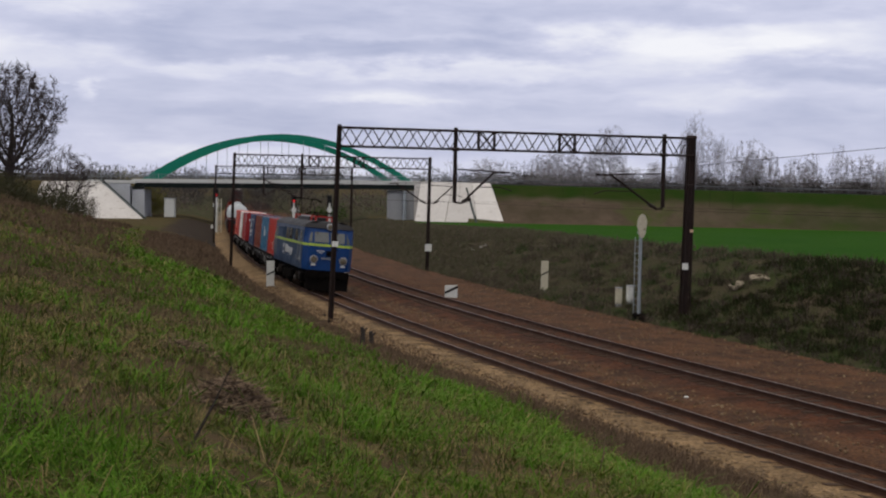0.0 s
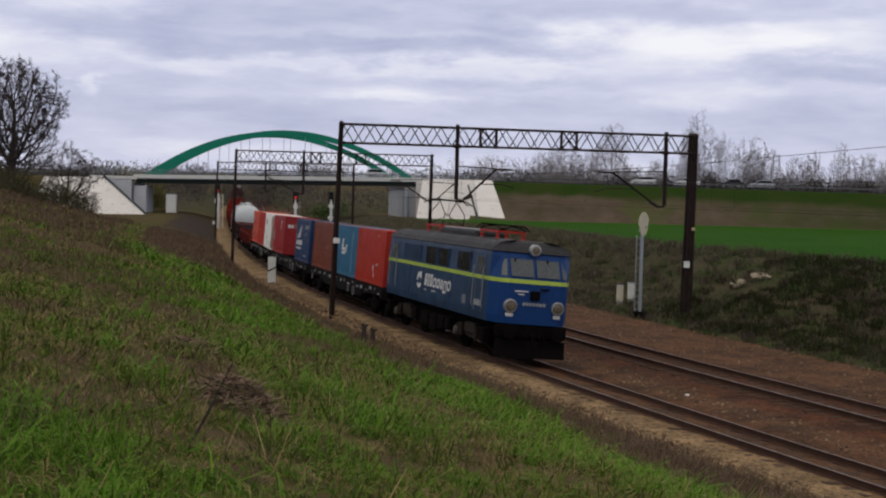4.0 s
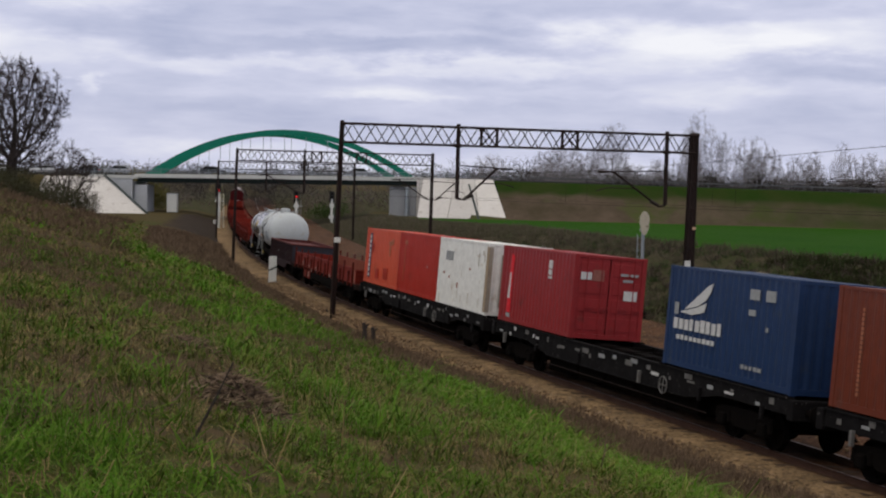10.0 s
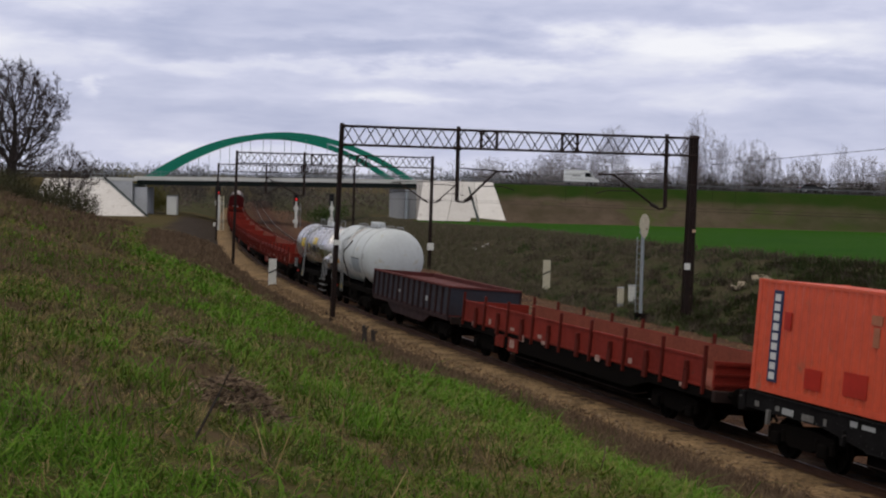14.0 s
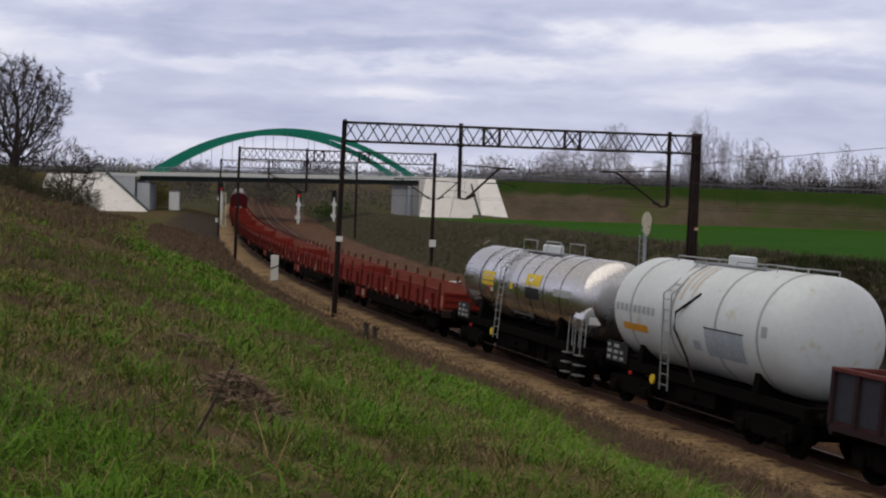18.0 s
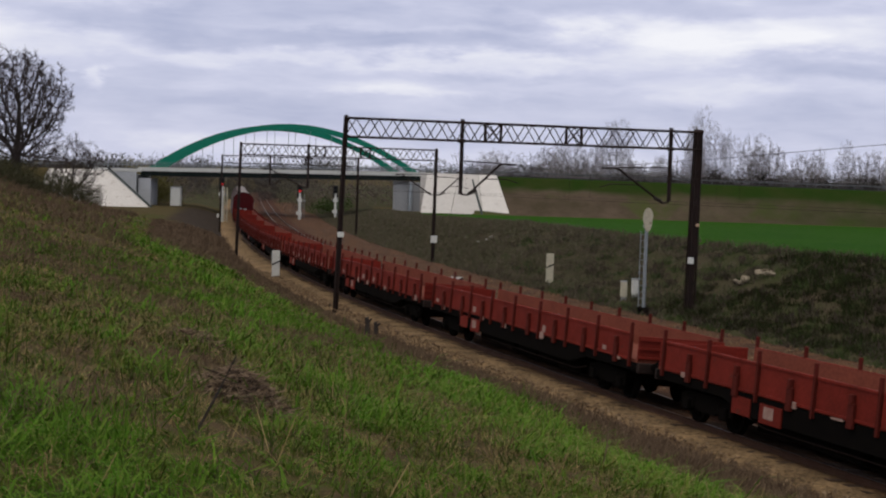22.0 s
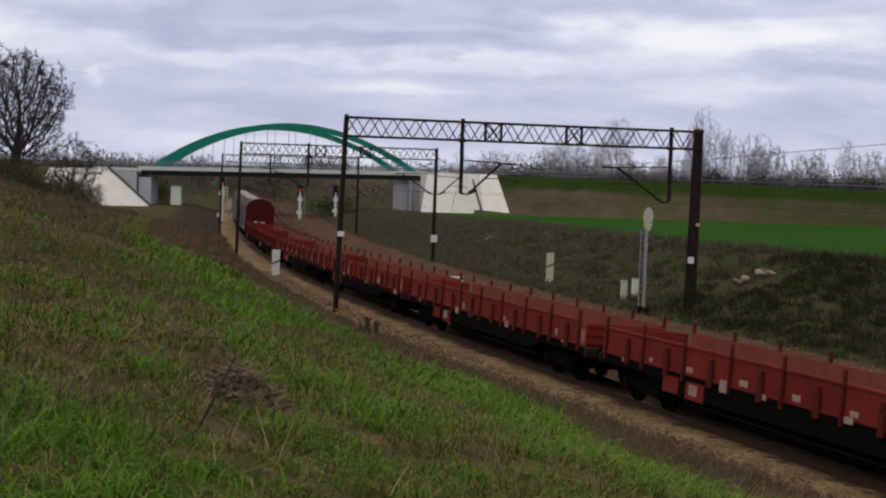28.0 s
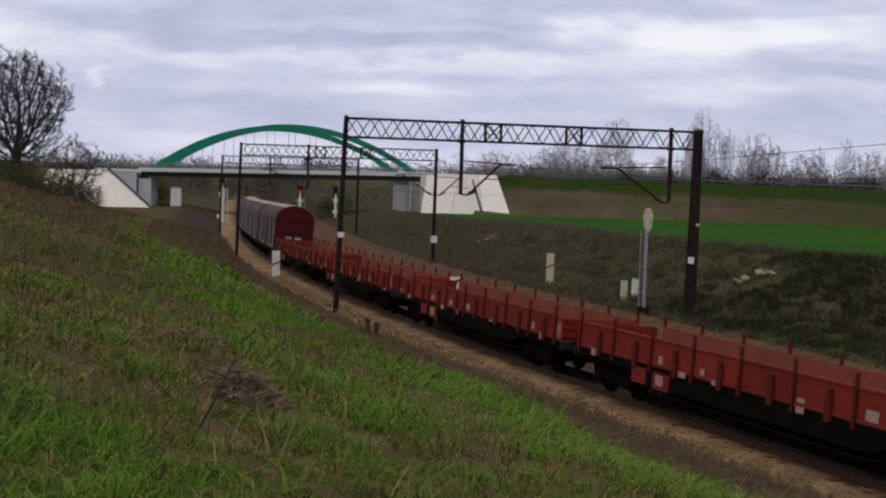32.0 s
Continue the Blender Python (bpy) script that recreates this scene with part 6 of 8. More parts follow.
def covered_van(u, label):
    w = thing("covered_van", label, "railway wagon", "covered vans")
    MOVING.append((w, u, 5.4))
    L, W = 7.7, 1.42
    arc = [(W * math.cos(a), 3.05 + 1.18 * math.sin(a)) for a in [math.pi * k / 12 for k in range(13)]]
    part("roof", Geo().prism([(y * 1.02, z + 0.02) for y, z in arc], "x", -L + 0.12, L - 0.12), VAN_ROOF, w, "pale rounded roof", smooth=True)
    part("roof_cap", Geo().prism([(y * 1.02, z + 0.05) for y, z in arc[4:9]] + [(y * 1.02, z + 0.01) for y, z in arc[4:9][::-1]], "x", -L + 0.3, L - 0.3), VAN_CAP, w, "paler strip along the roof ridge", smooth=True)
    for e in (-1, 1):
        end = [(-W, 1.15)] + [(y, z) for y, z in arc[::-1]] + [(W, 1.15)]
        p = part("end_wall", Geo().prism(end, "x", *sorted((e * (L - 0.12), e * L))), VAN_RED, w, "dark red rounded end wall")
        g = Geo()
        for z in (1.55, 2.2, 3.05):
            g.box(*sorted((e * L, e * (L + 0.035))), -W + 0.05, W - 0.05, z, z + 0.05)
        part("end_rib", g, VAN_RED, p)
        part("end_label", Geo().box(*sorted((e * L, e * (L + 0.01))), -0.55, -0.15, 1.85, 2.02).box(*sorted((e * L, e * (L + 0.01))), 0.1, 0.55, 1.78, 2.0), GREY_MARK, p)
        part("headstock", Geo().box(*sorted((e * (L - 0.02), e * (L + 0.14))), -1.32, 1.32, 0.86, 1.16, 0.02), STEEL_DARK, w)
        buffers(w, e * (L + 0.14))
    for side in (-1, 1):
        for k in range(4):
            x0 = -L + 0.12 + k * (2 * L - 0.24) / 4
            x1 = x0 + (2 * L - 0.24) / 4 - 0.06
            p = part("sliding_wall", Geo().box(x0, x1, *sorted((side * (W - 0.06), side * W)), 1.18, 3.06, 0.01), mat("grey_sliding_wall", (0.032, 0.020, 0.023), 0.6, 0, (0.022, 0.014, 0.016), 0.8) if k % 2 == 0 else bpy.data.materials["grey_sliding_wall"], w, "dark sliding wall")
            g = Geo()
            for xx in (x0, x1 - 0.24):
                g.box(xx, xx + 0.24, *sorted((side * W, side * (W + 0.03))), 1.18, 3.02)
            g.box(x0, x1, *sorted((side * W, side * (W + 0.03))), 1.18, 1.28)
            part("wall_frame", g, GREY_MARK if k in (1, 3) else VAN_RED, p, "pale frame")
        part("side_sill", Geo().box(-L, L, *sorted((side * 1.25, side * 1.36)), 0.90, 1.18), STEEL_DARK, w)
    part("centre_sill", Geo().box(-L, L, -0.3, 0.3, 0.8, 1.16), BLACK_GEAR, w)
    for x in (-5.4, 5.4):
        bogie(w, x)
    return w


for k in range(4):
    covered_van(FLAT_0 - FLAT_L * 9 - 8.2 - 16.4 * k, "dark red covered freight van with pale sliding walls" if k == 0 else "covered freight van at the tail of the train")

# ---- road on its embankment, and the arch bridge ----


def strip(y0, y1, lift, material, name, label, category, x0=-900.0, x1=900.0, step=6.0, thick=0.12, parent=None):
    """A band of the road along its height profile."""
    g, xs = Geo(), np.arange(x0, x1 + 0.01, step)
    for x in xs:
        z = float(road_z(x)) + lift
        g.v += [(x, y0, z), (x, y1, z), (x, y1, z - thick), (x, y0, z - thick)]
    for i in range(len(xs) - 1):
        for k in range(4):
            g.f.append((4 * i + k, 4 * i + (k + 1) % 4, 4 * i + 4 + (k + 1) % 4, 4 * i + 4 + k))
    if parent is not None:
        return part(name, g, material, parent, label)
    return solid(name, g, material, label, category, kind="structure")


road = strip(ROAD_Y - 4.2, ROAD_Y + 4.2, 0.02, ASPHALT, "road", "grey asphalt road along the embankment", "road")
for y in (ROAD_Y - 4.9, ROAD_Y + 4.9):
    rail = thing("guard_rail", "grey steel guard rail along the road", "guard rail", "guard rails")
    strip(y - 0.05, y + 0.05, 0.66, RAIL_GREY, "rail_beam", "", "", x0=-200.0, x1=260.0, thick=0.17, parent=rail)
    post_me = Geo().box(-0.05, 0.05, -0.05, 0.05, -0.3, 0.72).mesh("post", RAIL_GREY)
    for x in np.arange(-196, 258, 4.0):
        part("post", post_me, None, rail, at=pose(x, y + (0.09 if y > ROAD_Y else -0.09) * -1, float(road_z(x))))


GIRDER_DARK = mat("near_black_girder_paint", (0.010, 0.016, 0.016), 0.7, 0, (0.007, 0.010, 0.010), 0.8, 0.5, spec=0.1)


def build_bridge():
    br = thing("arch_bridge", "road bridge with green tied arches on pale concrete abutments", "bridge")
    X0, X1 = -52.0, -4.6

    def beam(y0, y1, top, low, material, name, label, parent=br, x0=X0, x1=X1):
        g = Geo()
        za, zb = float(road_z(x0)), float(road_z(x1))
        g.add([(x0, y0, za + low), (x1, y0, zb + low), (x1, y1, zb + low), (x0, y1, za + low), (x0, y0, za + top), (x1, y0, zb + top), (x1, y1, zb + top), (x0, y1, za + top)],
              [(0, 3, 2, 1), (4, 5, 6, 7), (0, 1, 5, 4), (1, 2, 6, 5), (2, 3, 7, 6), (3, 0, 4, 7)])
        return part(name, g, material, parent, label)
    beam(234.6, 245.4, -0.14, -0.62, SHADE_STEEL, "deck", "dark deck slab")
    for y in (234.2, 245.0):
        beam(y, y + 0.42, 0.16, -0.50, BEAM_WHITE, "edge_beam", "pale deck edge beam", x0=X0 - 0.4, x1=X1 + 0.4)
        beam(y + 0.06, y + 0.62, -0.50, -1.30, GIRDER_DARK, "girder", "dark steel girder under the edge")
    for x in np.arange(X0 + 2, X1, 3.6):
        z = float(road_z(x))
        part("cross_girder", Geo().box(x - 0.15, x + 0.15, 234.8, 245.2, z - 1.15, z - 0.62), SHADE_STEEL, br)
    # two arches, the far one set back a little along the road
    for y, shift in ((235.0, 0.0), (245.2, -3.6)):
        cx, half, rise = -27.4 + shift, 21.6, 7.60
        g, n = Geo(), 40
        for i in range(n + 1):
            f = -1 + 2 * i / n
            x, z = cx + half * f, float(road_z(cx + half * f)) - 0.25 + rise * (1 - f * f)
            slope = -2 * rise * f / half
            nx, nz = -slope / math.hypot(1, slope), 1 / math.hypot(1, slope)
            d = 0.47
            for sx, yy in ((-1, -0.45), (-1, 0.45), (1, 0.45), (1, -0.45)):
                g.v.append((x + nx * d * sx, y + yy, z + nz * d * sx))
        for i in range(n):
            for k in range(4):
                g.f.append((4 * i + k, 4 * i + (k + 1) % 4, 4 * i + 4 + (k + 1) % 4, 4 * i + 4 + k))
        g.f += [(0, 1, 2, 3), (4 * n, 4 * n + 1, 4 * n + 2, 4 * n + 3)]
        arch = part("arch", g, ARCH_GREEN, br, "green painted steel arch rib")
        for k in range(1, 12):
            f = -1 + 2 * k / 12
            x = cx + half * f
            z0, z1 = float(road_z(x)) + 0.1, float(road_z(x)) - 0.6 + rise * (1 - f * f)
            if z1 - z0 > 0.8:
                part("hanger", Geo().cyl((x, y, z0), (x, y, z1), 0.05, 6), POST_GREY, arch, "thin steel hanger")
    for f in (-0.45, 0.0, 0.45):
        x, z = -28.5 + 21.6 * f, float(road_z(-28.5 + 21.6 * f)) - 0.2 + 7.75 * (1 - f * f)
        part("wind_brace", Geo().box(x - 0.25, x + 0.25, 235.3, 245.0, z - 0.25, z + 0.25), ARCH_GREEN, br)
    for y in (234.45, 245.2):
        rail = part("railing", Geo().box(X0 - 9, X1 + 9, y - 0.03, y + 0.03, 6.92, 6.98).move(Matrix.Identity(4)), POST_GREY, br, "thin bridge railing")
        v = rail.data.vertices
        for q in v:
            q.co.z = float(road_z(q.co.x)) + 1.02 + (q.co.z - 6.95)
        rail2 = part("railing", Geo().box(X0 - 9, X1 + 9, y - 0.02, y + 0.02, 6.92, 6.96), POST_GREY, br)
        for q in rail2.data.vertices:
            q.co.z = float(road_z(q.co.x)) + 0.60 + (q.co.z - 6.94)
        pm = Geo().box(-0.03, 0.03, -0.03, 0.03, 0.0, 1.02).mesh("baluster", POST_GREY)
        for x in np.arange(X0 - 8.8, X1 + 8.9, 1.6):
            part("baluster", pm, None, br, at=pose(x, y, float(road_z(x))))
    # left abutment: pier wall, wing wall and paved slope
    ab = part("abutment", Geo().box(-55.0, -52.8, 233.9, 245.8, -2.2, 4.25, 0.05), PALE_GREY, br, "pale grey concrete abutment wall")
    part("bearing_ledge", Geo().box(-52.4, -50.3, 234.4, 240.0, -2.2, 3.75, 0.04), PALE_GREY, ab, "pale grey pier face")
    part("cap", Geo().box(-59.8, -51.8, 233.5, 234.1, 4.75, 5.30, 0.03), BEAM_WHITE, ab, "pale wall cap")
    part("wing_wall", Geo().box(-60.0, -52.6, 233.6, 234.2, -2.2, 4.75), PALE_GREY, ab, "pale grey wing wall")

    def paved(corners, name, label, parent):
        """Solid slope paving: a leaning face between four corners, filled down to its footing."""
        g = Geo().add(list(corners) + [(q[0], q[1] + 0.3, -3.2) for q in corners], [(0, 1, 2, 3), (7, 6, 5, 4), (0, 4, 5, 1), (1, 5, 6, 2), (2, 6, 7, 3), (3, 7, 4, 0)])
        return part(name, g, CONCRETE, parent, label)

    def face(x, f):
        """A place on the embankment's front: f 0 at the top, 1 at the foot."""
        zt = float(road_z(x)) - 0.15
        return (x, 233.8 - 11.6 * f, zt + (-1.35 - zt) * f)
    paved([face(-67.2, 0.02), face(-66.9, 1.0), face(-61.3, 1.0), face(-63.6, 0.02)], "paved_slope", "stained concrete slope paving", ab)
    paved([face(-63.5, 0.02), face(-61.2, 1.0), face(-47.1, 1.0), face(-57.5, 0.02)], "paved_slope", "white concrete slope paving", ab)
    a0, a1 = face(-57.3, 0.0), face(-46.9, 1.0)
    part("slope_kerb", Geo().tube([(a0[0], a0[1] - 0.1, a0[2] + 0.12), (a1[0], a1[1] - 0.1, a1[2] + 0.12)], 0.20, 4), SHADE_STEEL, ab, "dark kerb down the slope")
    part("slope_toe", Geo().box(-62.0, -45.0, 219.4, 222.4, -3.0, -1.30, 0.05), CONCRETE, ab, "pale concrete toe strip")
    # right abutment
    ab = part("abutment", Geo().box(-5.0, -2.4, 233.9, 245.8, -2.2, 4.75, 0.05), CONCRETE, br, "pale concrete abutment wall")
    part("pier", Geo().box(-9.6, -7.0, 235.0, 245.0, -2.4, 4.55, 0.05), CONCRETE_GREY, br, "blue grey pier in the shade")
    part("pier_face", Geo().box(-6.95, -5.05, 234.4, 237.0, -2.4, 4.5, 0.05), CONCRETE_GREY, br, "light grey pier face")
    part("drain_pipe", Geo().cyl((-6.6, 233.9, -3.2), (-6.6, 233.9, 4.4), 0.35, 10), POST_GREY, br, "pale drain pipe")
    part("end_wall", Geo().box(-5.0, 1.0, 233.6, 234.2, 3.2, 6.05), CONCRETE, ab, "pale parapet wall")
    for (xa, xb), (ta, tb) in (((-4.7, 0.0), (-3.9, 1.4)), ((0.08, 5.4), (1.48, 4.6)), ((5.48, 10.0), (4.68, 7.7))):
        p0, p1, p2, p3 = face(ta, 0.0), face(xa, 1.0), face(xb, 1.0), face(tb, 0.0)
        lifted = [(q[0], q[1], q[2] + 0.22) for q in (p0, p1, p2, p3)]
        paved(lifted, "paved_slope", "white concrete slope paving", ab)
    part("slope_stair", Geo().tube([(3.7, 232.4, 5.15), (5.4, 222.6, -0.75)], 0.19, 4), SHADE_STEEL, ab, "dark gutter down the slope")
    return br


build_bridge()
kiosk = thing("switch_cabinet", "tall white trackside cabinet under the bridge", "cabinet", at=pose(-46.3, 236.0, ground_at(-46.3, 236.0) - 0.02))
part("body", Geo().box(-0.85, 0.85, -0.6, 0.6, 0.0, 3.1, 0.04), SIGN_WHITE, kiosk)
part("roof", Geo().box(-0.92, 0.92, -0.68, 0.68, 3.1, 3.25, 0.03), CONCRETE_GREY, kiosk)
part("door", Geo().box(-0.6, 0.6, -0.63, -0.6, 0.25, 2.8, 0.01), SIGN_WHITE, kiosk)


def build_car(paint, label, heading_left, lane_y, x_at, t_at, speed):
    """A family car on the road; local x is forward."""
    c = thing("car", label, "car", "cars on the road")
    L = 2.15
    side = [(-L, 0.35), (L, 0.35), (L + 0.03, 0.62), (L - 0.12, 0.82), (0.95, 0.98), (-L + 0.02, 1.02), (-L - 0.03, 0.7)]
    part("body", Geo().prism(side, "y", -0.86, 0.86), paint, c, smooth=False)
    cabin = Geo()
    lo, hi = [(1.0, 0.80), (-1.85, 0.80)], [(0.35, 0.66), (-1.25, 0.66)]
    v = [(1.02, -0.82, 0.98), (1.02, 0.82, 0.98), (-1.9, 0.82, 1.0), (-1.9, -0.82, 1.0), (0.32, -0.66, 1.46), (0.32, 0.66, 1.46), (-1.35, 0.66, 1.46), (-1.35, -0.66, 1.46)]
    cabin.add(v, [(0, 1, 5, 4), (1, 2, 6, 5), (2, 3, 7, 6), (3, 0, 4, 7)])
    part("glasshouse", cabin, GLASS_DARK, c, "dark car glazing")
    part("roof", Geo().prism([(0.35, 1.44), (-1.38, 1.44), (-1.25, 1.52), (0.2, 1.52)], "y", -0.68, 0.68), paint, c)
    for x in (-1.3, 1.35):
        for y in (-0.80, 0.80):
            w = part("wheel", Geo().cyl((x, y - 0.1, 0.31), (x, y + 0.1, 0.31), 0.31, 14), SIGN_BLACK, c)
            part("rim", Geo().cyl((x, y - 0.11, 0.31), (x, y + 0.11, 0.31), 0.19, 12), ALU, w)
    for y in (-0.6, 0.6):
        part("headlight", Geo().box(L - 0.08, L + 0.03, y - 0.18, y + 0.18, 0.62, 0.78), LENS, c)
        part("tail_light", Geo().box(-L - 0.04, -L + 0.03, y - 0.15, y + 0.15, 0.72, 0.90), RED_LAMP, c)
    CARS.append((c, -1 if heading_left else 1, lane_y, x_at, t_at, speed))


CARS = []
CAR_WHITE = mat("white_car_paint", (0.75, 0.76, 0.77), 0.25, 0, (0.72, 0.73, 0.74), 1.0, 0.4, coat=0.4)
CAR_DARK = mat("dark_car_paint", (0.03, 0.032, 0.04), 0.25, 0, (0.025, 0.026, 0.03), 1.0, 0.4, coat=0.4)
CAR_SILVER = mat("silver_car_paint", (0.42, 0.43, 0.45), 0.3, 0.4, (0.40, 0.41, 0.43), 1.0, 0.4, coat=0.4)
build_car(CAR_WHITE, "white car driving along the road", False, 238.2, 23.3, 6.0, 17.5)
build_car(CAR_WHITE, "white car crossing the bridge", True, 241.8, 51.0, 3.5, 18.6)
build_car(CAR_DARK, "dark car driving along the embankment", True, 241.8, 12.0, 6.0, 18.6)
build_car(CAR_SILVER, "silver car on the bridge road", True, 241.8, -38.5, 9.0, 18.6)
build_car(CAR_SILVER, "silver car further along the road", False, 238.2, 59.0, 13.0, 24.5)
build_car(CAR_DARK, "dark low car following along the road", False, 238.2, 49.5, 13.5, 25.5)
build_car(CAR_WHITE, "white car at the end of the bridge", True, 241.8, -59.0, 9.0, 18.6)


def build_delivery_van(x_at, t_at, speed):
    """A tall white van on the road; local x is forward."""
    c = thing("delivery_van", "tall white delivery van driving along the road", "van", "cars on the road")
    side = [(-2.95, 0.42), (2.75, 0.42), (2.95, 0.62), (2.9, 1.05), (2.1, 1.30), (1.35, 2.30), (1.05, 2.55), (-2.85, 2.60), (-2.95, 2.45)]
    part("body", Geo().prism(side, "y", -1.0, 1.0), CAR_WHITE, c, "white high-roofed body")
    part("windscreen", Geo().prism([(1.42, 2.22), (2.06, 1.36), (2.09, 1.37), (1.45, 2.24)], "y", -0.88, 0.88), GLASS_DARK, c, "dark windscreen")
    for s in (-1, 1):
        part("side_window", Geo().prism([(0.55, 1.45), (1.85, 1.40), (1.30, 2.15), (0.55, 2.15)], "y", *sorted((s * 1.0, s * 1.012))), GLASS_DARK, c, "dark cab side window")
        part("sill_trim", Geo().box(-2.2, 2.1, *sorted((s * 1.0, s * 1.02)), 0.45, 0.62), CAR_DARK, c)
        part("side_marking", Geo().box(-1.6, -0.2, *sorted((s * 1.0, s * 1.008)), 1.5, 1.75), GREY_MARK, c, "grey writing drawn as a bar")
        for x in (-1.85, 1.95):
            w = part("wheel", Geo().cyl((x, s * 0.78, 0.34), (x, s * 1.03, 0.34), 0.34, 14), SIGN_BLACK, c, "black wheel", smooth=True)
            part("hub", Geo().cyl((x, s * 1.03, 0.34), (x, s * 1.04, 0.34), 0.19, 10), ALU, w)
    CARS.append((c, 1, 238.2, x_at, t_at, speed))


build_delivery_van(22.9, 14.0, 27.3)

# ---- catenary portals, wires, signals, signs ----


def flat_line(s, lat, z):
    return on_line(s, lat, z, canted=False)


def portal(s, lat_near, lat_far, top, label, droppers=(), arms=(), rake=0.0, fat=1.0, plates=()):
    p = thing("catenary_portal", label, "catenary portal", "catenary portals")
    zr = float(np.interp(s, S_ALL, LZ))
    a, b = flat_line(s, lat_near, 0), flat_line(s, lat_far, 0)
    across = (b - a).normalized()
    along = Vector((-across.y, across.x, 0))
    width = (b - a).length

    def at(f, z, d=0.0):
        return Vector((a.x, a.y, 0)) + across * f + along * d + Vector((0, 0, zr + z))
    for f, r, lean, nm in ((0.0, 0.07, rake, "post"), (width, 0.16 * fat if fat > 1 else 0.09, rake * 0.4, "post")):
        foot = at(f - lean, 0)
        zg = ground_at(foot.x, foot.y) - zr - 0.25
        g = Geo()
        for dx, dy in ((-1, -1), (-1, 1), (1, 1), (1, -1)):
            g.tube([at(f - lean + dx * r, zg, dy * r * 0.8), at(f + dx * r * 0.75, top, dy * r * 0.6)], 0.055, 4)
        n = 12
        for k in range(n):
            z0, z1 = zg + (top - zg) * k / n, zg + (top - zg) * (k + 1) / n
            for dy in (-1, 1):
                sgn = 1 if k % 2 else -1
                l0, l1 = f - lean * (1 - k / n), f - lean * (1 - (k + 1) / n)
                g.tube([at(l0 - sgn * r, z0, dy * r * 0.8), at(l1 + sgn * r * 0.85, z1, dy * r * 0.7)], 0.03, 4)
            g.box(*sorted((at(l0 - r * 0.8, z0).x, at(l0 + r * 0.8, z0).x)), *sorted((at(l0, z0, -r * 0.7).y, at(l0, z0, r * 0.7).y)), at(l0, z0).z, at(l0, z1).z + 0.02)
        po = part(nm, g, STEEL_DARK, p, "dark lattice steel post")
        part("post_cap", Geo().tube([at(f - r * 1.3, top - 0.02), at(f + r * 1.3, top - 0.02)], 0.12, 4), STEEL_DARK, po)
    h, d = 0.92, 0.28
    for z in (top - 0.04, top - h):
        for dd in (-d, d):
            part("beam_chord", Geo().tube([at(0, z, dd), at(width, z, dd)], 0.05, 4), STEEL_DARK, p, "long beam chord")
    m = int(width / 0.55)
    for dd, ph in ((-d, 0), (d, 1)):
        for k in range(m):
            f0, f1 = width * k / m, width * (k + 1) / m
            up = (k + ph) % 2
            z0, z1 = (top - h, top - 0.04) if up else (top - 0.04, top - h)
            part("beam_lacing", Geo().tube([at(f0, z0, dd), at(f1, z1, dd)], 0.026, 4), STEEL_DARK, p)
    for f in (0.40, 0.63):
        for e in (-0.40, 0.40):
            part("beam_strut", Geo().tube([at(width * f + e, top, 0), at(width * f + e, top - h, 0)], 0.07, 4), STEEL_DARK, p)
        part("beam_brace", Geo().tube([at(width * f - 0.40, top, 0), at(width * f + 0.40, top - h, 0)], 0.04, 4), STEEL_DARK, p)
        part("beam_brace", Geo().tube([at(width * f + 0.40, top, 0), at(width * f - 0.40, top - h, 0)], 0.04, 4), STEEL_DARK, p)
    for lat, low in droppers:
        f = lat_near - lat
        dr = part("dropper", Geo().tube([at(f, top + 0.12), at(f, low)], 0.11, 6), STEEL_DARK, p, "dark hanging dropper post")
        part("clamp", Geo().tube([at(f - 0.18, top - h), at(f + 0.18, top - h)], 0.10, 4), STEEL_DARK, dr)
    for lat0, z0, lat1, z1, tail in arms:
        f0, f1 = lat_near - lat0, lat_near - lat1
        e = 1 if f1 > f0 else -1
        arm = part("cantilever", Geo().tube([at(f0, z0), at(f0 + e * 0.35, z0 - 0.05), at(f1, z1), at(f1 + e * tail, z1 - 0.02)], 0.055, 6), STEEL_DARK, p, "slanting cantilever tube")
        part("tie_tube", Geo().tube([at(f0, z1 + 0.10), at(f1, z1 + 0.02)], 0.03, 5), STEEL_DARK, arm)
        mid = 0.72
        q = at(f0 + (f1 - f0) * mid, z0 + (z1 - z0) * mid - 0.25)
        part("registration_arm", Geo().tube([at(f0 + (f1 - f0) * 0.55, z0 + (z1 - z0) * 0.5), at(f1 + e * 0.3, z0 + (z1 - z0) * 0.5 + 0.02), at(f1 + e * 0.9, z0 + (z1 - z0) * 0.4)], 0.025, 5), STEEL_DARK, arm)
        ins = Geo()
        for k in range(6):
            c0, c1 = at(f0 + e * (0.42 + 0.07 * k), z0 + 0.03 + (z1 - z0) * 0.02 * k), at(f0 + e * (0.45 + 0.07 * k), z0 + 0.05 + (z1 - z0) * 0.02 * k)
            ins.cyl(c0, c1, 0.10, 8)
        part("insulator", ins, BARK, arm, "brown ribbed insulator")
    for lat, z, w, hh, material, words in plates:
        f = lat_near - lat
        c = at(f, z)
        part("plate", Geo().box(c.x - w / 2, c.x + w / 2, c.y - 0.30, c.y - 0.27, c.z - hh / 2, c.z + hh / 2), material, p, words)
    return p


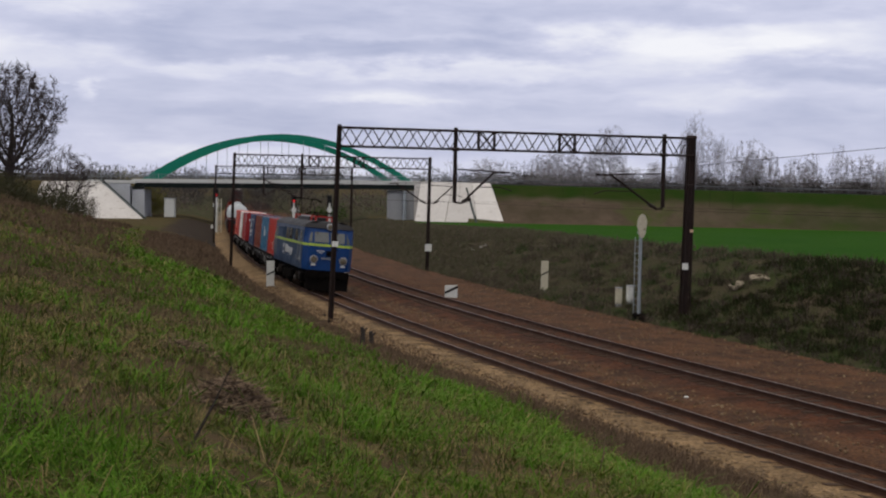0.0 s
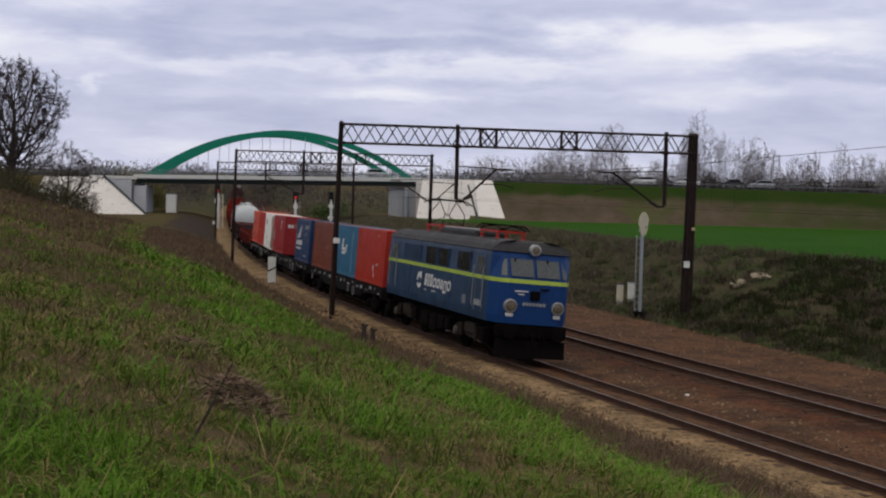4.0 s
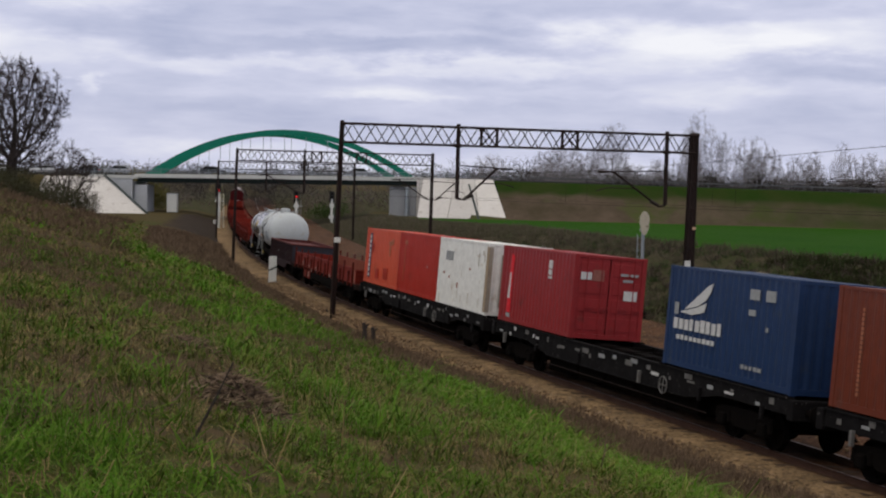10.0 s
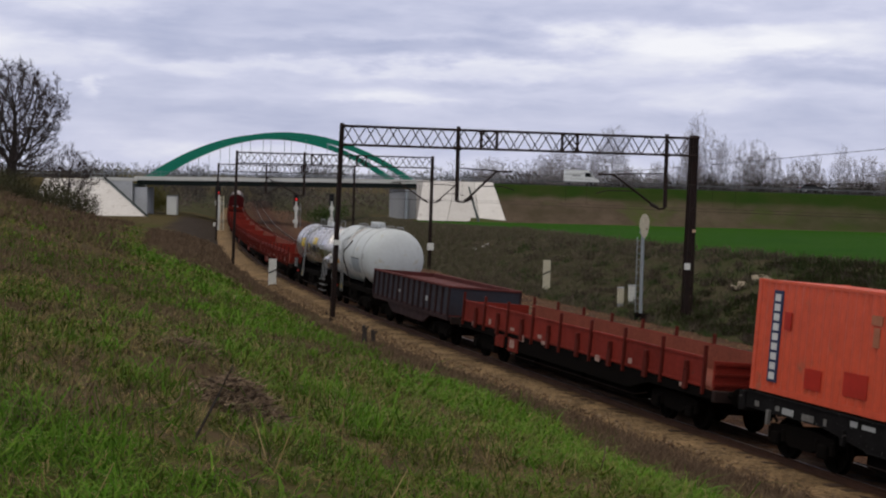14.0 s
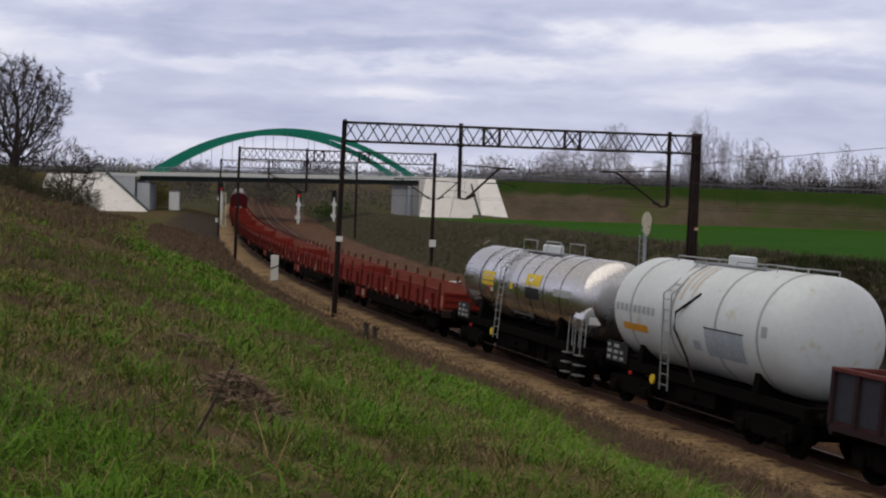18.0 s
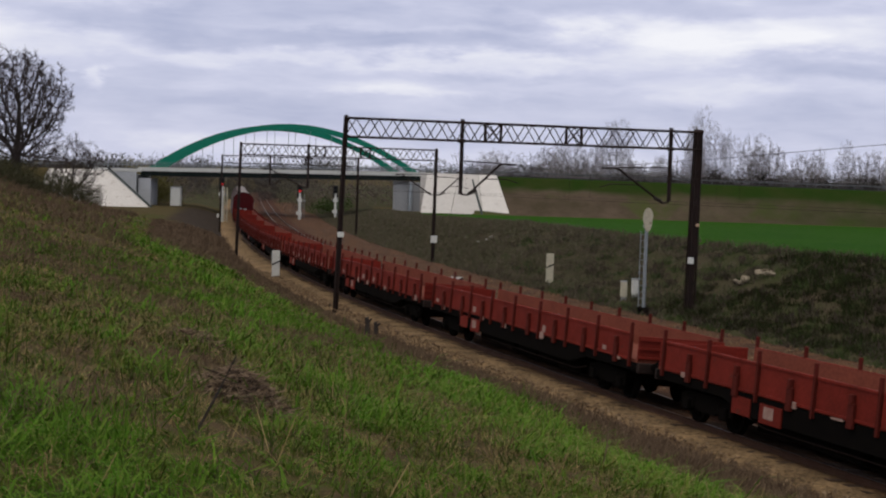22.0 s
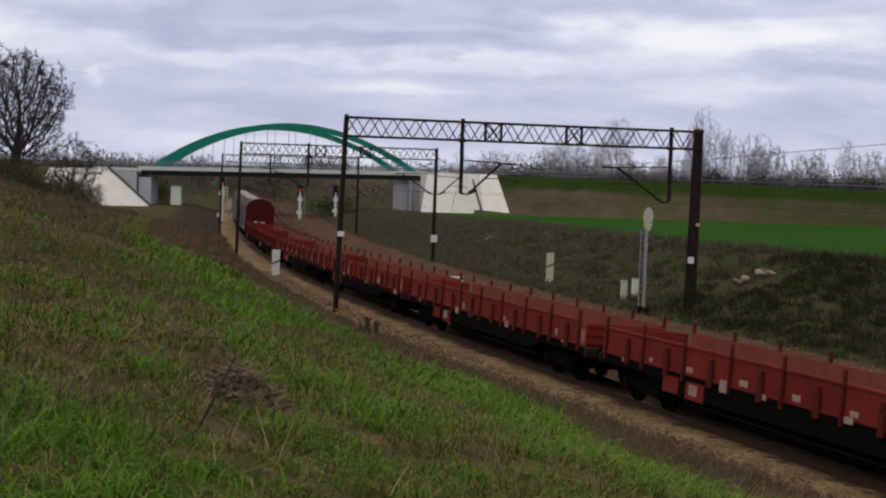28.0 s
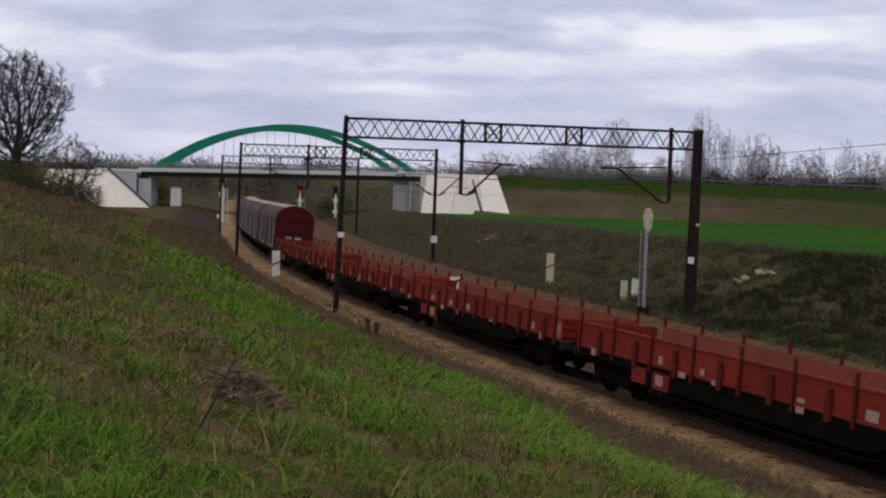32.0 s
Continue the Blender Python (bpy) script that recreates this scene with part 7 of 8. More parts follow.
ORANGE_BAND = mat("orange_band", (0.62, 0.42, 0.28), 0.6)
portal(-22.9, 2.50, -15.65, 9.02, "tall dark steel catenary portal spanning the railway tracks", [(-3.2, 5.55), (-14.15, 5.45)],
       [(-3.2, 5.55, -5.2, 7.05, 0.75), (-14.15, 5.42, -11.3, 7.05, 0.8)], rake=0.30, fat=1.25,
       plates=[(-15.45, 2.5, 0.3, 0.32, SIGN_WHITE, "small white plate"), (-15.75, 4.3, 0.17, 0.15, ORANGE_BAND, "small pale orange plate"), (2.6, 3.5, 0.3, 0.24, SIGN_WHITE, "small white plate")])
portal(-72.6, 2.82, -13.45, 9.05, "second dark catenary portal before the bridge", [(-2.7, 5.6)], [(-2.7, 5.6, 0.4, 7.0, 0.6), (-13.45, 5.3, -15.4, 6.7, 0.4), (-13.45, 5.3, -10.6, 6.9, 0.6)], rake=0.2,
       plates=[(-13.45, 1.55, 0.55, 0.6, SIGN_WHITE, "white square plate")])
portal(-129.0, 3.0, -13.6, 9.05, "far catenary portal in front of the bridge", [(-2.8, 5.6)], [(-2.8, 5.6, -5.2, 7.0, 0.5)], rake=0.15)


def build_wires():
    """Contact and carrier wires over both tracks, sagging between portals."""
    w = thing("overhead_wire", "thin overhead contact wires above the tracks", "overhead wire", kind="structure")
    stations = [-330, -230, -180, -129, -72.6, -22.9, 42, 100]
    for lat in (-0.1, -5.5):
        for name, z, sag in (("contact_wire", 5.60, 0.06), ("carrier_wire", 7.0, 0.75)):
            pts = []
            for a, b in zip(stations, stations[1:]):
                for k in range(10):
                    f = k / 10
                    pts.append(flat_line(a + (b - a) * f, lat + 0.25 * math.sin(a * 3.1 + f * 3), z - sag * 4 * f * (1 - f)))
            part(name, Geo().tube(pts, 0.005, 4), STEEL_DARK, w)
        for a, b in zip(stations, stations[1:]):
            for k in range(1, 6):
                f = k / 6
                s = a + (b - a) * f
                part("wire_dropper", Geo().tube([flat_line(s, lat, 5.58), flat_line(s, lat, 7.0 - 3.0 * f * (1 - f))], 0.004, 3), STEEL_DARK, w)
    line = thing("feeder_line", "thin power line high beside the tracks", "overhead wire", kind="structure")
    for z in (7.6,):
        pts = []
        for a, b in zip(stations, stations[1:]):
            for k in range(10):
                f = k / 10
                pts.append(flat_line(a + (b - a) * f, -16.0, z + 2.0 * float(smoothstep(-22.9, 60.0, a + (b - a) * f)) ** 0.5 - 1.0 * f * (1 - f)))
        part("feeder_wire", Geo().tube(pts, 0.011, 4), STEEL_DARK, line)


build_wires()


def stand(s, lat, turn=0.0, canted=False, sink=0.0):
    """A pose on the ground beside the line, facing against the direction of travel's viewer."""
    q = flat_line(s, lat, 0)
    z = max(ground_at(q.x, q.y), (q.z - 0.42) if -14 < lat < 2.9 else -99) - sink
    return pose(q.x, q.y, z, 0, 0, math.degrees(heading(s)) + 90 + turn)


def marker_board(s, lat, height, width, lift, paint, label, turn=0.0):
    """A board on a short post with one slanting black bar; its face looks along local -y."""
    b = thing("marker_board", label, "track sign", "track marker boards", at=stand(s, lat, turn))
    part("post", Geo().box(-0.06, 0.06, 0.03, 0.13, -0.3, lift + height * 0.6), CONCRETE_GREY, b)
    part("board", Geo().box(-width / 2, width / 2, -0.03, 0.03, lift, lift + height, 0.012), paint, b)
    m = lift + height * 0.55
    part("black_bar", Geo().prism([(-width / 2, m - width * 0.25), (width / 2, m + width * 0.22), (width / 2, m + width * 0.42), (-width / 2, m - width * 0.05)], "y", -0.036, -0.03), SIGN_BLACK, b, "slanting black bar")
    return b


marker_board(-46.5, 2.35, 1.85, 0.50, 0.12, SIGN_WHITE, "white marker board with a black slash beside the track", 0)
marker_board(-43.5, -15.0, 1.90, 0.50, 0.15, SIGN_CREAM, "cream marker board with a black slash on the bank", 0)
marker_board(-39.5, -7.75, 0.78, 0.80, 0.10, SIGN_WHITE, "low square white marker board with a black slash", 0)


def signal_back():
    g = thing("railway_signal", "grey signal post seen from behind with a pale oval head", "signal", "railway signals", at=stand(-24.6, -13.75, 0))
    part("base", Geo().box(-0.25, 0.25, -0.25, 0.25, -0.3, 0.38, 0.04), BLACK_GEAR, g, "dark base")
    part("post", Geo().cyl((0, 0, 0.3), (0, 0, 5.0), 0.085, 14), POST_GREY, g, "blue grey round post", smooth=True)
    head = [(0.28 * math.cos(a) * (1.0 if math.sin(a) > 0 else 0.8), 4.9 + 0.62 * math.sin(a)) for a in [2 * math.pi * k / 20 for k in range(20)]]
    hd = part("head", Geo().prism(head, "y", -0.19, -0.13), mat("mottled_cream_paint", (0.62, 0.58, 0.46), 0.7, 0, (0.48, 0.43, 0.32), 2.0, 0.5, 0.0, 0.2, dirt=(0.20, 0.14, 0.08), dirt_at=0.56), g, "pale oval signal back plate")
    for z in (4.55, 4.85, 5.15):
        part("lamp_case", Geo().cyl((0, -0.13, z), (0, 0.22, z), 0.11, 10), GREY_MARK, hd)
    part("ladder", ladder(-0.32, 0.05, 0.3, 0.05, 4.3, 0.34, 12).move(pose(0.32, 0.25, 0)), POST_GREY, g)
    return g


signal_back()
for k, (s, lat) in enumerate(((-31.0, -15.25), (-30.6, -15.75))):
    c = thing("relay_box", "small pale trackside relay box on the bank", "cabinet", "relay boxes", at=stand(s, lat, 180))
    part("body", Geo().box(-0.165, 0.165, -0.13, 0.13, 0.15, 1.02, 0.03), SIGN_CREAM if k == 0 else SIGN_WHITE, c)
    part("lid", Geo().box(-0.19, 0.19, -0.15, 0.15, 1.02, 1.08, 0.02), CONCRETE_GREY, c)
    part("plinth", Geo().box(-0.14, 0.14, -0.12, 0.12, -0.3, 0.16), CONCRETE_GREY, c)


def far_signal(s, lat, height, label, lit, fat=1.0):
    g = thing("railway_signal", label, "signal", "railway signals", at=stand(s, lat, 0))
    part("post", Geo().cyl((0, 0, -0.3), (0, 0, height - 1.3), 0.20 * fat, 12), SIGN_WHITE, g, "white signal post", smooth=True)
    hd = part("head", Geo().box(-0.42, 0.42, -0.12, 0.12, height - 2.0, height, 0.12), SIGN_BLACK, g, "black signal head")
    for i, z in enumerate((height - 1.55, height - 1.0, height - 0.45)):
        on = lit and i == 1
        part("lens", Geo().cyl((0, -0.12, z), (0, -0.16, z), 0.20, 12), RED_SIGNAL if on else GLASS_DARK, hd, "red signal light" if on else "")
        part("visor", Geo().cyl((0, -0.12, z + 0.2), (0, -0.34, z + 0.2), 0.05, 6), SIGN_BLACK, hd)
    part("sign_plate", Geo().box(-0.35, 0.35, -0.26, -0.22, height - 2.75, height - 2.15), SIGN_WHITE, g, "white plate")
    part("lower_plate", Geo().box(-0.5 * fat, 0.3, -0.26, -0.22, 0.8, 1.35), SIGN_WHITE, g)
    part("ladder", ladder(0.55, 0.0, -0.2, 0.0, height - 1.5, 0.40, 12), POST_GREY, g)
    part("basket", Geo().box(-0.5, 0.95, -0.1, 0.7, height - 2.55, height - 2.48), POST_GREY, g)
    return g


RED_SIGNAL = glow("red_signal_light", (0.7, 0.02, 0.02), 0.5)
far_signal(-160.0, 2.75, 6.6, "white signal post with black head and red light", True, 1.3)
far_signal(-182.0, -9.6, 5.6, "white signal post with black head beyond the tracks", True)
far_signal(-190.0, -15.9, 5.4, "slender signal post by the bridge", False)
g = Geo().box(-0.5, 0.5, -0.25, 0.25, 0, 6.0, 0.05)
q = flat_line(-150.0, 3.3, 0)
mast = thing("lattice_mast", "pale lattice mast beside the signal", "mast", at=stand(-157.0, 2.2, 180))
for dx in (-0.28, 0.28):
    part("leg", Geo().tube([(dx, 0, -0.3), (dx * 0.7, 0, 5.2)], 0.05, 4), SIGN_CREAM, mast)
for k in range(11):
    part("rung", Geo().tube([(-0.27, 0, 0.2 + k * 0.46), (0.27, 0, 0.43 + k * 0.46)], 0.03, 4), SIGN_CREAM, mast)

# ---- plants ----


def rod_mesh(name, a, b, r0, r1, material, sides=3):
    """Many thin rods at once, from arrays of their ends and radii."""
    a, b = np.asarray(a, float), np.asarray(b, float)
    r0, r1 = np.asarray(r0, float), np.asarray(r1, float)
    d = b - a
    d /= np.linalg.norm(d, axis=1, keepdims=True) + 1e-9
    ref = np.where(np.abs(d[:, 2:3]) < 0.9, [[0, 0, 1.0]], [[1.0, 0, 0]])
    u = np.cross(d, ref)
    u /= np.linalg.norm(u, axis=1, keepdims=True) + 1e-9
    w = np.cross(d, u)
    rings = []
    for k in range(sides):
        c, s = math.cos(k * 2 * math.pi / sides), math.sin(k * 2 * math.pi / sides)
        rings.append((a + r0[:, None] * (c * u + s * w), b + r1[:, None] * (c * u + s * w)))
    v = np.stack([rings[k][e] for e in (0, 1) for k in range(sides)], 1).reshape(-1, 3)
    base = np.arange(len(a))[:, None] * (2 * sides)
    f = np.concatenate([base + np.array([[k, (k + 1) % sides, sides + (k + 1) % sides, sides + k]]) for k in range(sides)])
    return raw_mesh(name, v.tolist(), f.tolist(), material)


def grow(height, wide, base, reach, seed, points=900, twig=0.010, spray=3, skew=0.0, limb_power=2.35):
    """A bare tree whose limbs grow towards the free room of its crown, and end in sprays of twigs.
    base: where the crown begins, as a share of the height; reach: how far the twigs stand out. Returns rods of wood and of twigs."""
    r = np.random.RandomState(seed)
    half = np.array([wide, wide, height * (1 - base) / 2])
    mid = np.array([skew, 0.0, height * (1 + base) / 2])
    d = r.normal(0, 1, (points, 3))
    d /= np.linalg.norm(d, axis=1, keepdims=True)
    bulge = 1 + 0.16 * np.sin(3 * np.arctan2(d[:, 1], d[:, 0]) + seed) + 0.12 * np.sin(5 * d[:, 2] + 2 * d[:, 0] + seed)
    goal = mid + d * (r.uniform(0.04, 1, (points, 1)) ** 0.40) * bulge[:, None] * half
    step = height / 40
    nodes, parent = [np.array([0.0, 0.0, 0.0])], [-1]
    while nodes[-1][2] < height * base + half[2] * 0.25:
        nodes.append(nodes[-1] + np.array([r.normal(0, 0.10) + 0.02 * skew, r.normal(0, 0.10), 1.0]) * step)
        parent.append(len(nodes) - 2)
    best, near = np.full(points, 1e9), np.zeros(points, int)
    fresh, alive = list(range(len(nodes))), np.ones(points, bool)
    for _ in range(90):
        if not fresh or not alive.any():
            break
        q = np.array([nodes[k] for k in fresh])
        dist = np.linalg.norm(goal[:, None, :] - q[None], axis=2)
        k = dist.argmin(1)
        closer = dist[np.arange(points), k] < best
        best = np.where(closer, dist[np.arange(points), k], best)
        near = np.where(closer, np.array(fresh)[k], near)
        alive &= best > step * 1.25
        pull = {}
        for g in np.nonzero(alive)[0]:
            v = goal[g] - nodes[near[g]]
            pull.setdefault(int(near[g]), []).append(v / (np.linalg.norm(v) + 1e-9))
        fresh = []
        for n, vs in pull.items():
            v = np.mean(vs, 0) + r.normal(0, 0.10, 3) + np.array([0, 0, 0.12])
            nodes.append(nodes[n] + v / (np.linalg.norm(v) + 1e-9) * step)
            parent.append(n)
            fresh.append(len(nodes) - 1)
    load, kids = np.zeros(len(nodes)), np.zeros(len(nodes), int)
    for n in range(len(nodes) - 1, 0, -1):
        load[n] = max(load[n], twig ** limb_power)
        load[parent[n]] += load[n]
        kids[parent[n]] += 1
    rad = load ** (1 / limb_power)
    wood, fine = [], []
    for n in range(1, len(nodes)):
        r0 = min(rad[parent[n]], rad[n] * 1.25) * (1.3 if parent[n] == 0 else 1.0)
        (wood if rad[n] > twig * 2.6 else fine).append((tuple(nodes[parent[n]]), tuple(nodes[n]), r0, rad[n]))
        if rad[n] < twig * 2.6:
            out = nodes[n] - nodes[parent[n]]
            for _ in range(spray + (2 if kids[n] == 0 else 0)):
                v = out / step + r.normal(0, 0.75, 3)
                e = nodes[n] + v / (np.linalg.norm(v) + 1e-9) * reach * r.uniform(0.4, 1.1)
                fine.append((tuple(nodes[n]), tuple(e), twig * 0.9, twig * 0.5))
    return wood, fine


def tree(name, words, at, meshes, group="", twigs=None):
    t = thing(name, words, "tree", group, at=at)
    part("trunk", meshes[0], None, t, "dark trunk and limbs")
    part("crown", meshes[1], None, t, "bare twigs")
    return t


def tree_meshes(material, *args, **kw):
    wood, fine = grow(*args, **kw)
    return (rod_mesh("trunk", *zip(*wood), BARK if material is TWIGS else material, 6), rod_mesh("crown", *zip(*fine), material, 3))


big = tree("tree", "large bare tree with balls of mistletoe on the hilltop", pose(-42.4, 136.0, ground_at(-42.4, 136.0) - 0.1), tree_meshes(TWIGS, 12.5, 5.3, 0.11, 0.55, 11, 2600, 0.019, 5, 0.1, 2.0), "bare trees")
for k, (x, y, z, rr) in enumerate(((-0.9, -0.6, 10.9, 0.42), (2.3, -0.2, 10.3, 0.38), (2.6, 0.3, 8.9, 0.36), (-1.9, 0.4, 9.4, 0.35), (3.3, -0.3, 7.4, 0.30), (-2.6, 0.0, 8.2, 0.34))):
    rr_, a, b = random.Random(k), [], []
    for _ in range(110):
        d = Vector((rr_.gauss(0, 1), rr_.gauss(0, 1), rr_.gauss(0, 1))).normalized()
        a.append((x, y, z))
        b.append((x + d.x * rr, y + d.y * rr, z + d.z * rr))
    part("mistletoe", rod_mesh("mistletoe", a, b, [0.02] * 110, [0.015] * 110, TWIGS), None, big, "dark ball of mistletoe")
tree("tree", "slender bare tree leaning over the bank", pose(-40.9, 150.0, ground_at(-40.9, 150.0) - 0.1), tree_meshes(TWIGS, 9.8, 3.1, 0.30, 0.6, 12, 520, 0.016, 3, 0.8, 2.1), "bare trees")

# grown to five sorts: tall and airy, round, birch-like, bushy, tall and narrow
ROW = [tree_meshes(HAZED_TWIGS, h, w, b, rc, 20 + i, n, 0.012, sp + 2, 0.0, 2.0) for i, (h, w, b, rc, n, sp) in enumerate(((20, 3.4, 0.14, 1.2, 900, 3), (15, 3.9, 0.06, 0.8, 1700, 4), (14, 2.5, 0.18, 0.9, 650, 3), (12, 4.6, 0.03, 0.8, 1000, 3), (20, 2.7, 0.16, 1.2, 800, 3)))]
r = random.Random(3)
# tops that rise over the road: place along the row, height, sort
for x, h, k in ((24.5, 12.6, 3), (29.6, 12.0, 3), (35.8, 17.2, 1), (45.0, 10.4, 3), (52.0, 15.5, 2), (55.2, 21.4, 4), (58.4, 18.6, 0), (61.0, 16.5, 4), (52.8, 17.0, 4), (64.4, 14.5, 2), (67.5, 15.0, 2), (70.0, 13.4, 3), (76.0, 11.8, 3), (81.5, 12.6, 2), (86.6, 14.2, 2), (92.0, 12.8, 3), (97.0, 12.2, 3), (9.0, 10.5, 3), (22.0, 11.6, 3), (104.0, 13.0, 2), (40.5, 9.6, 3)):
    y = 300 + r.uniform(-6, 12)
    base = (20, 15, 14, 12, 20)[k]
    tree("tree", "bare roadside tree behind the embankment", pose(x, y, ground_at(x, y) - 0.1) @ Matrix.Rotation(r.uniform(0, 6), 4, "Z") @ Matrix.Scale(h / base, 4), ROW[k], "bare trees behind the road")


def woods(name, label, spots, material, seed, per=70, twig=0.05):
    """Far hedges and woods: many upright and spreading rods round each spot (x, y, height, width)."""
    rng = np.random.RandomState(seed)
    sp = np.array(spots)
    gz = ground_z(sp[:, 0], sp[:, 1])
    a, b, r0 = [], [], []
    for (x, y, h, w), z in zip(spots, gz):
        d = rng.normal(0, 1, (per, 3))
        d /= np.linalg.norm(d, axis=1, keepdims=True)
        p = d * rng.uniform(0.05, 1.0, (per, 1)) ** 0.45 * np.array([w, w, h * 0.5])
        p[:, 2] = np.where(rng.uniform(0, 1, per) < 0.35, rng.uniform(-0.5, 0.1, per) * h, p[:, 2])
        p += np.array([x, y, z + h * 0.5])
        way = d * np.array([0.6, 0.6, 0.3]) + np.array([0, 0, 0.45]) + rng.normal(0, 0.45, (per, 3))
        way /= np.linalg.norm(way, axis=1, keepdims=True)
        e = p + way * (h * rng.uniform(0.06, 0.2, (per, 1)))
        a.append(p)
        b.append(e)
        r0.append(rng.uniform(0.6, 1.4, per) * twig)
    a, b, r0 = np.concatenate(a), np.concatenate(b), np.concatenate(r0)
    return tagged(new(name, rod_mesh(name, a, b, r0, r0 * 0.5, material)), label, "woods", kind="stuff")


rng = np.random.RandomState(8)
woods("far_hedge", "hazy bare hedge behind the road", [(x, 310 + rng.uniform(-8, 25), rng.uniform(6.8, 10.4), 3.0) for x in np.arange(2, 118, 1.1)] + [(x, 335 + rng.uniform(-10, 25), rng.uniform(7.0, 9.6), 3.2) for x in np.arange(-150, -30, 1.6)], island_mat("hedge_twigs", [(0.036, 0.032, 0.032), (0.062, 0.055, 0.056), (0.028, 0.027, 0.023)]), 1, 300, 0.035)
woods("low_hedge", "dense dark hedge along the road", [(x, 291 + rng.uniform(-2, 2), rng.uniform(6.3, 8.0) * (0.75 + 0.25 * math.sin(x * 0.31) ** 2), 1.5) for x in np.arange(30, 122, 0.8)], island_mat("dark_hedge_twigs", [(0.022, 0.019, 0.019), (0.040, 0.034, 0.034), (0.018, 0.020, 0.014)]), 11, 240, 0.045)
# the horizon woods have haze mixed into their grey colours
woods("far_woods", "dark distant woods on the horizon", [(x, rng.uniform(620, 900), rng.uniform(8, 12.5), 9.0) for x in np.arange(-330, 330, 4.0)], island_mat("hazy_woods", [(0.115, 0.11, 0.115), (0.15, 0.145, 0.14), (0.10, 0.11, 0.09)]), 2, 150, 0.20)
woods("willow_scrub", "yellowish budding willows beyond the bridge", [(x, rng.uniform(420, 450), rng.uniform(7.5, 9.8), 3.5) for x in np.arange(-104, -88, 2.2)], island_mat("willow_buds", [(0.17, 0.15, 0.06), (0.21, 0.18, 0.08)]), 3, 120, 0.09)
BRUSH = island_mat("brown_brush", [(0.088, 0.068, 0.062), (0.130, 0.102, 0.092), (0.062, 0.056, 0.042)])
woods("brush_behind_bridge", "brown brush on the banks behind the bridge", [(x, y, rng.uniform(3.0, 5.6), 2.4) for x in np.arange(-74, -6, 2.2) for y in (262 + rng.uniform(-4, 6), 285 + rng.uniform(-8, 8)) if abs(x + 38 - (y - 240) * -0.05) > 9 or y > 350], BRUSH, 4, 70, 0.07)
GREEN_BRUSH = island_mat("fresh_green_brush", [(0.045, 0.085, 0.018), (0.06, 0.105, 0.02), (0.035, 0.06, 0.015)])
woods("green_bush", "fresh green bush beyond the bridge", [(-22 + rng.uniform(-4, 4), 252 + rng.uniform(-2, 5), rng.uniform(2.2, 3.4), 1.8) for _ in range(12)], GREEN_BRUSH, 5, 80, 0.07)
woods("green_bush", "olive bush beside the bridge abutment", [(-51.6 + rng.uniform(-1.6, 1.6), 250 + rng.uniform(-2, 3), rng.uniform(4.0, 5.2), 1.6) for _ in range(7)], island_mat("olive_brush", [(0.10, 0.095, 0.02), (0.13, 0.115, 0.03)]), 6, 90, 0.07)
woods("hill_bush", "dark leafless bushes on the hilltop", [(x, y, rng.uniform(1.5, 2.7), 1.3) for x, y in [(-36.5 + rng.uniform(-7, 4.5), 116 + rng.uniform(-8, 14)) for k in range(80)]], island_mat("dark_bush", [(0.020, 0.026, 0.007), (0.036, 0.038, 0.012), (0.050, 0.038, 0.024), (0.028, 0.036, 0.009)]), 7, 130, 0.022)
woods("abutment_bush", "leafless bush before the abutment", [(-54.2 + rng.uniform(-4.5, 2.8), 205 + rng.uniform(-4, 6), rng.uniform(2.6, 5.4), 1.2) for _ in range(18)], island_mat("grey_brush", [(0.055, 0.045, 0.042), (0.10, 0.08, 0.07)]), 8, 75, 0.035)


def blades(name, label, pts, h, w, lean, material, seed):
    """Grass: bent two-piece blades at the given places."""
    rng = np.random.RandomState(seed)
    n = len(pts)
    a = rng.uniform(0, 6.28, n)
    side = np.stack([np.cos(a), np.sin(a), np.zeros(n)], 1) * w[:, None] / 2
    bend_a = a + rng.uniform(0.8, 2.3, n)
    out = np.stack([np.cos(bend_a), np.sin(bend_a), np.zeros(n)], 1) * (h * lean * rng.uniform(0.3, 1.3, n))[:, None]
    up = np.zeros((n, 3))
    up[:, 2] = h
    p = pts - np.array([0, 0, 0.02])
    v = np.stack([p - side, p + side, p + 0.55 * up + 0.35 * out + 0.8 * side, p + 0.55 * up + 0.35 * out - 0.8 * side, p + up * (1 - 0.25 * lean) + out], 1).reshape(-1, 3)
    k = np.arange(n)[:, None] * 5
    f = (k + np.array([[0, 1, 2, 3]])).tolist() + (k + np.array([[3, 2, 4]])).tolist()
    return tagged(new(name, raw_mesh(name, v.tolist(), f, material)), label, "grass", kind="stuff")


def scatter(n, r0, r1, seed, fan=0.36):
    """Places on the near bank, thinning out with the distance from its top."""
    rng = np.random.RandomState(seed)
    r = r0 * (r1 / r0) ** rng.uniform(0, 1, n) * 0.55 + 0.45 * (r0 + (r1 - r0) * rng.uniform(0, 1, n))
    a = rng.uniform(-fan, fan, n)
    x, y = r * np.sin(a), r * np.cos(a)
    s, lat, _ = to_line(x, y)
    keep = lat > foot_of_bank(s) + rng.uniform(-0.5, 0.9, n)
    return x[keep], y[keep], s[keep], lat[keep], r[keep], rng


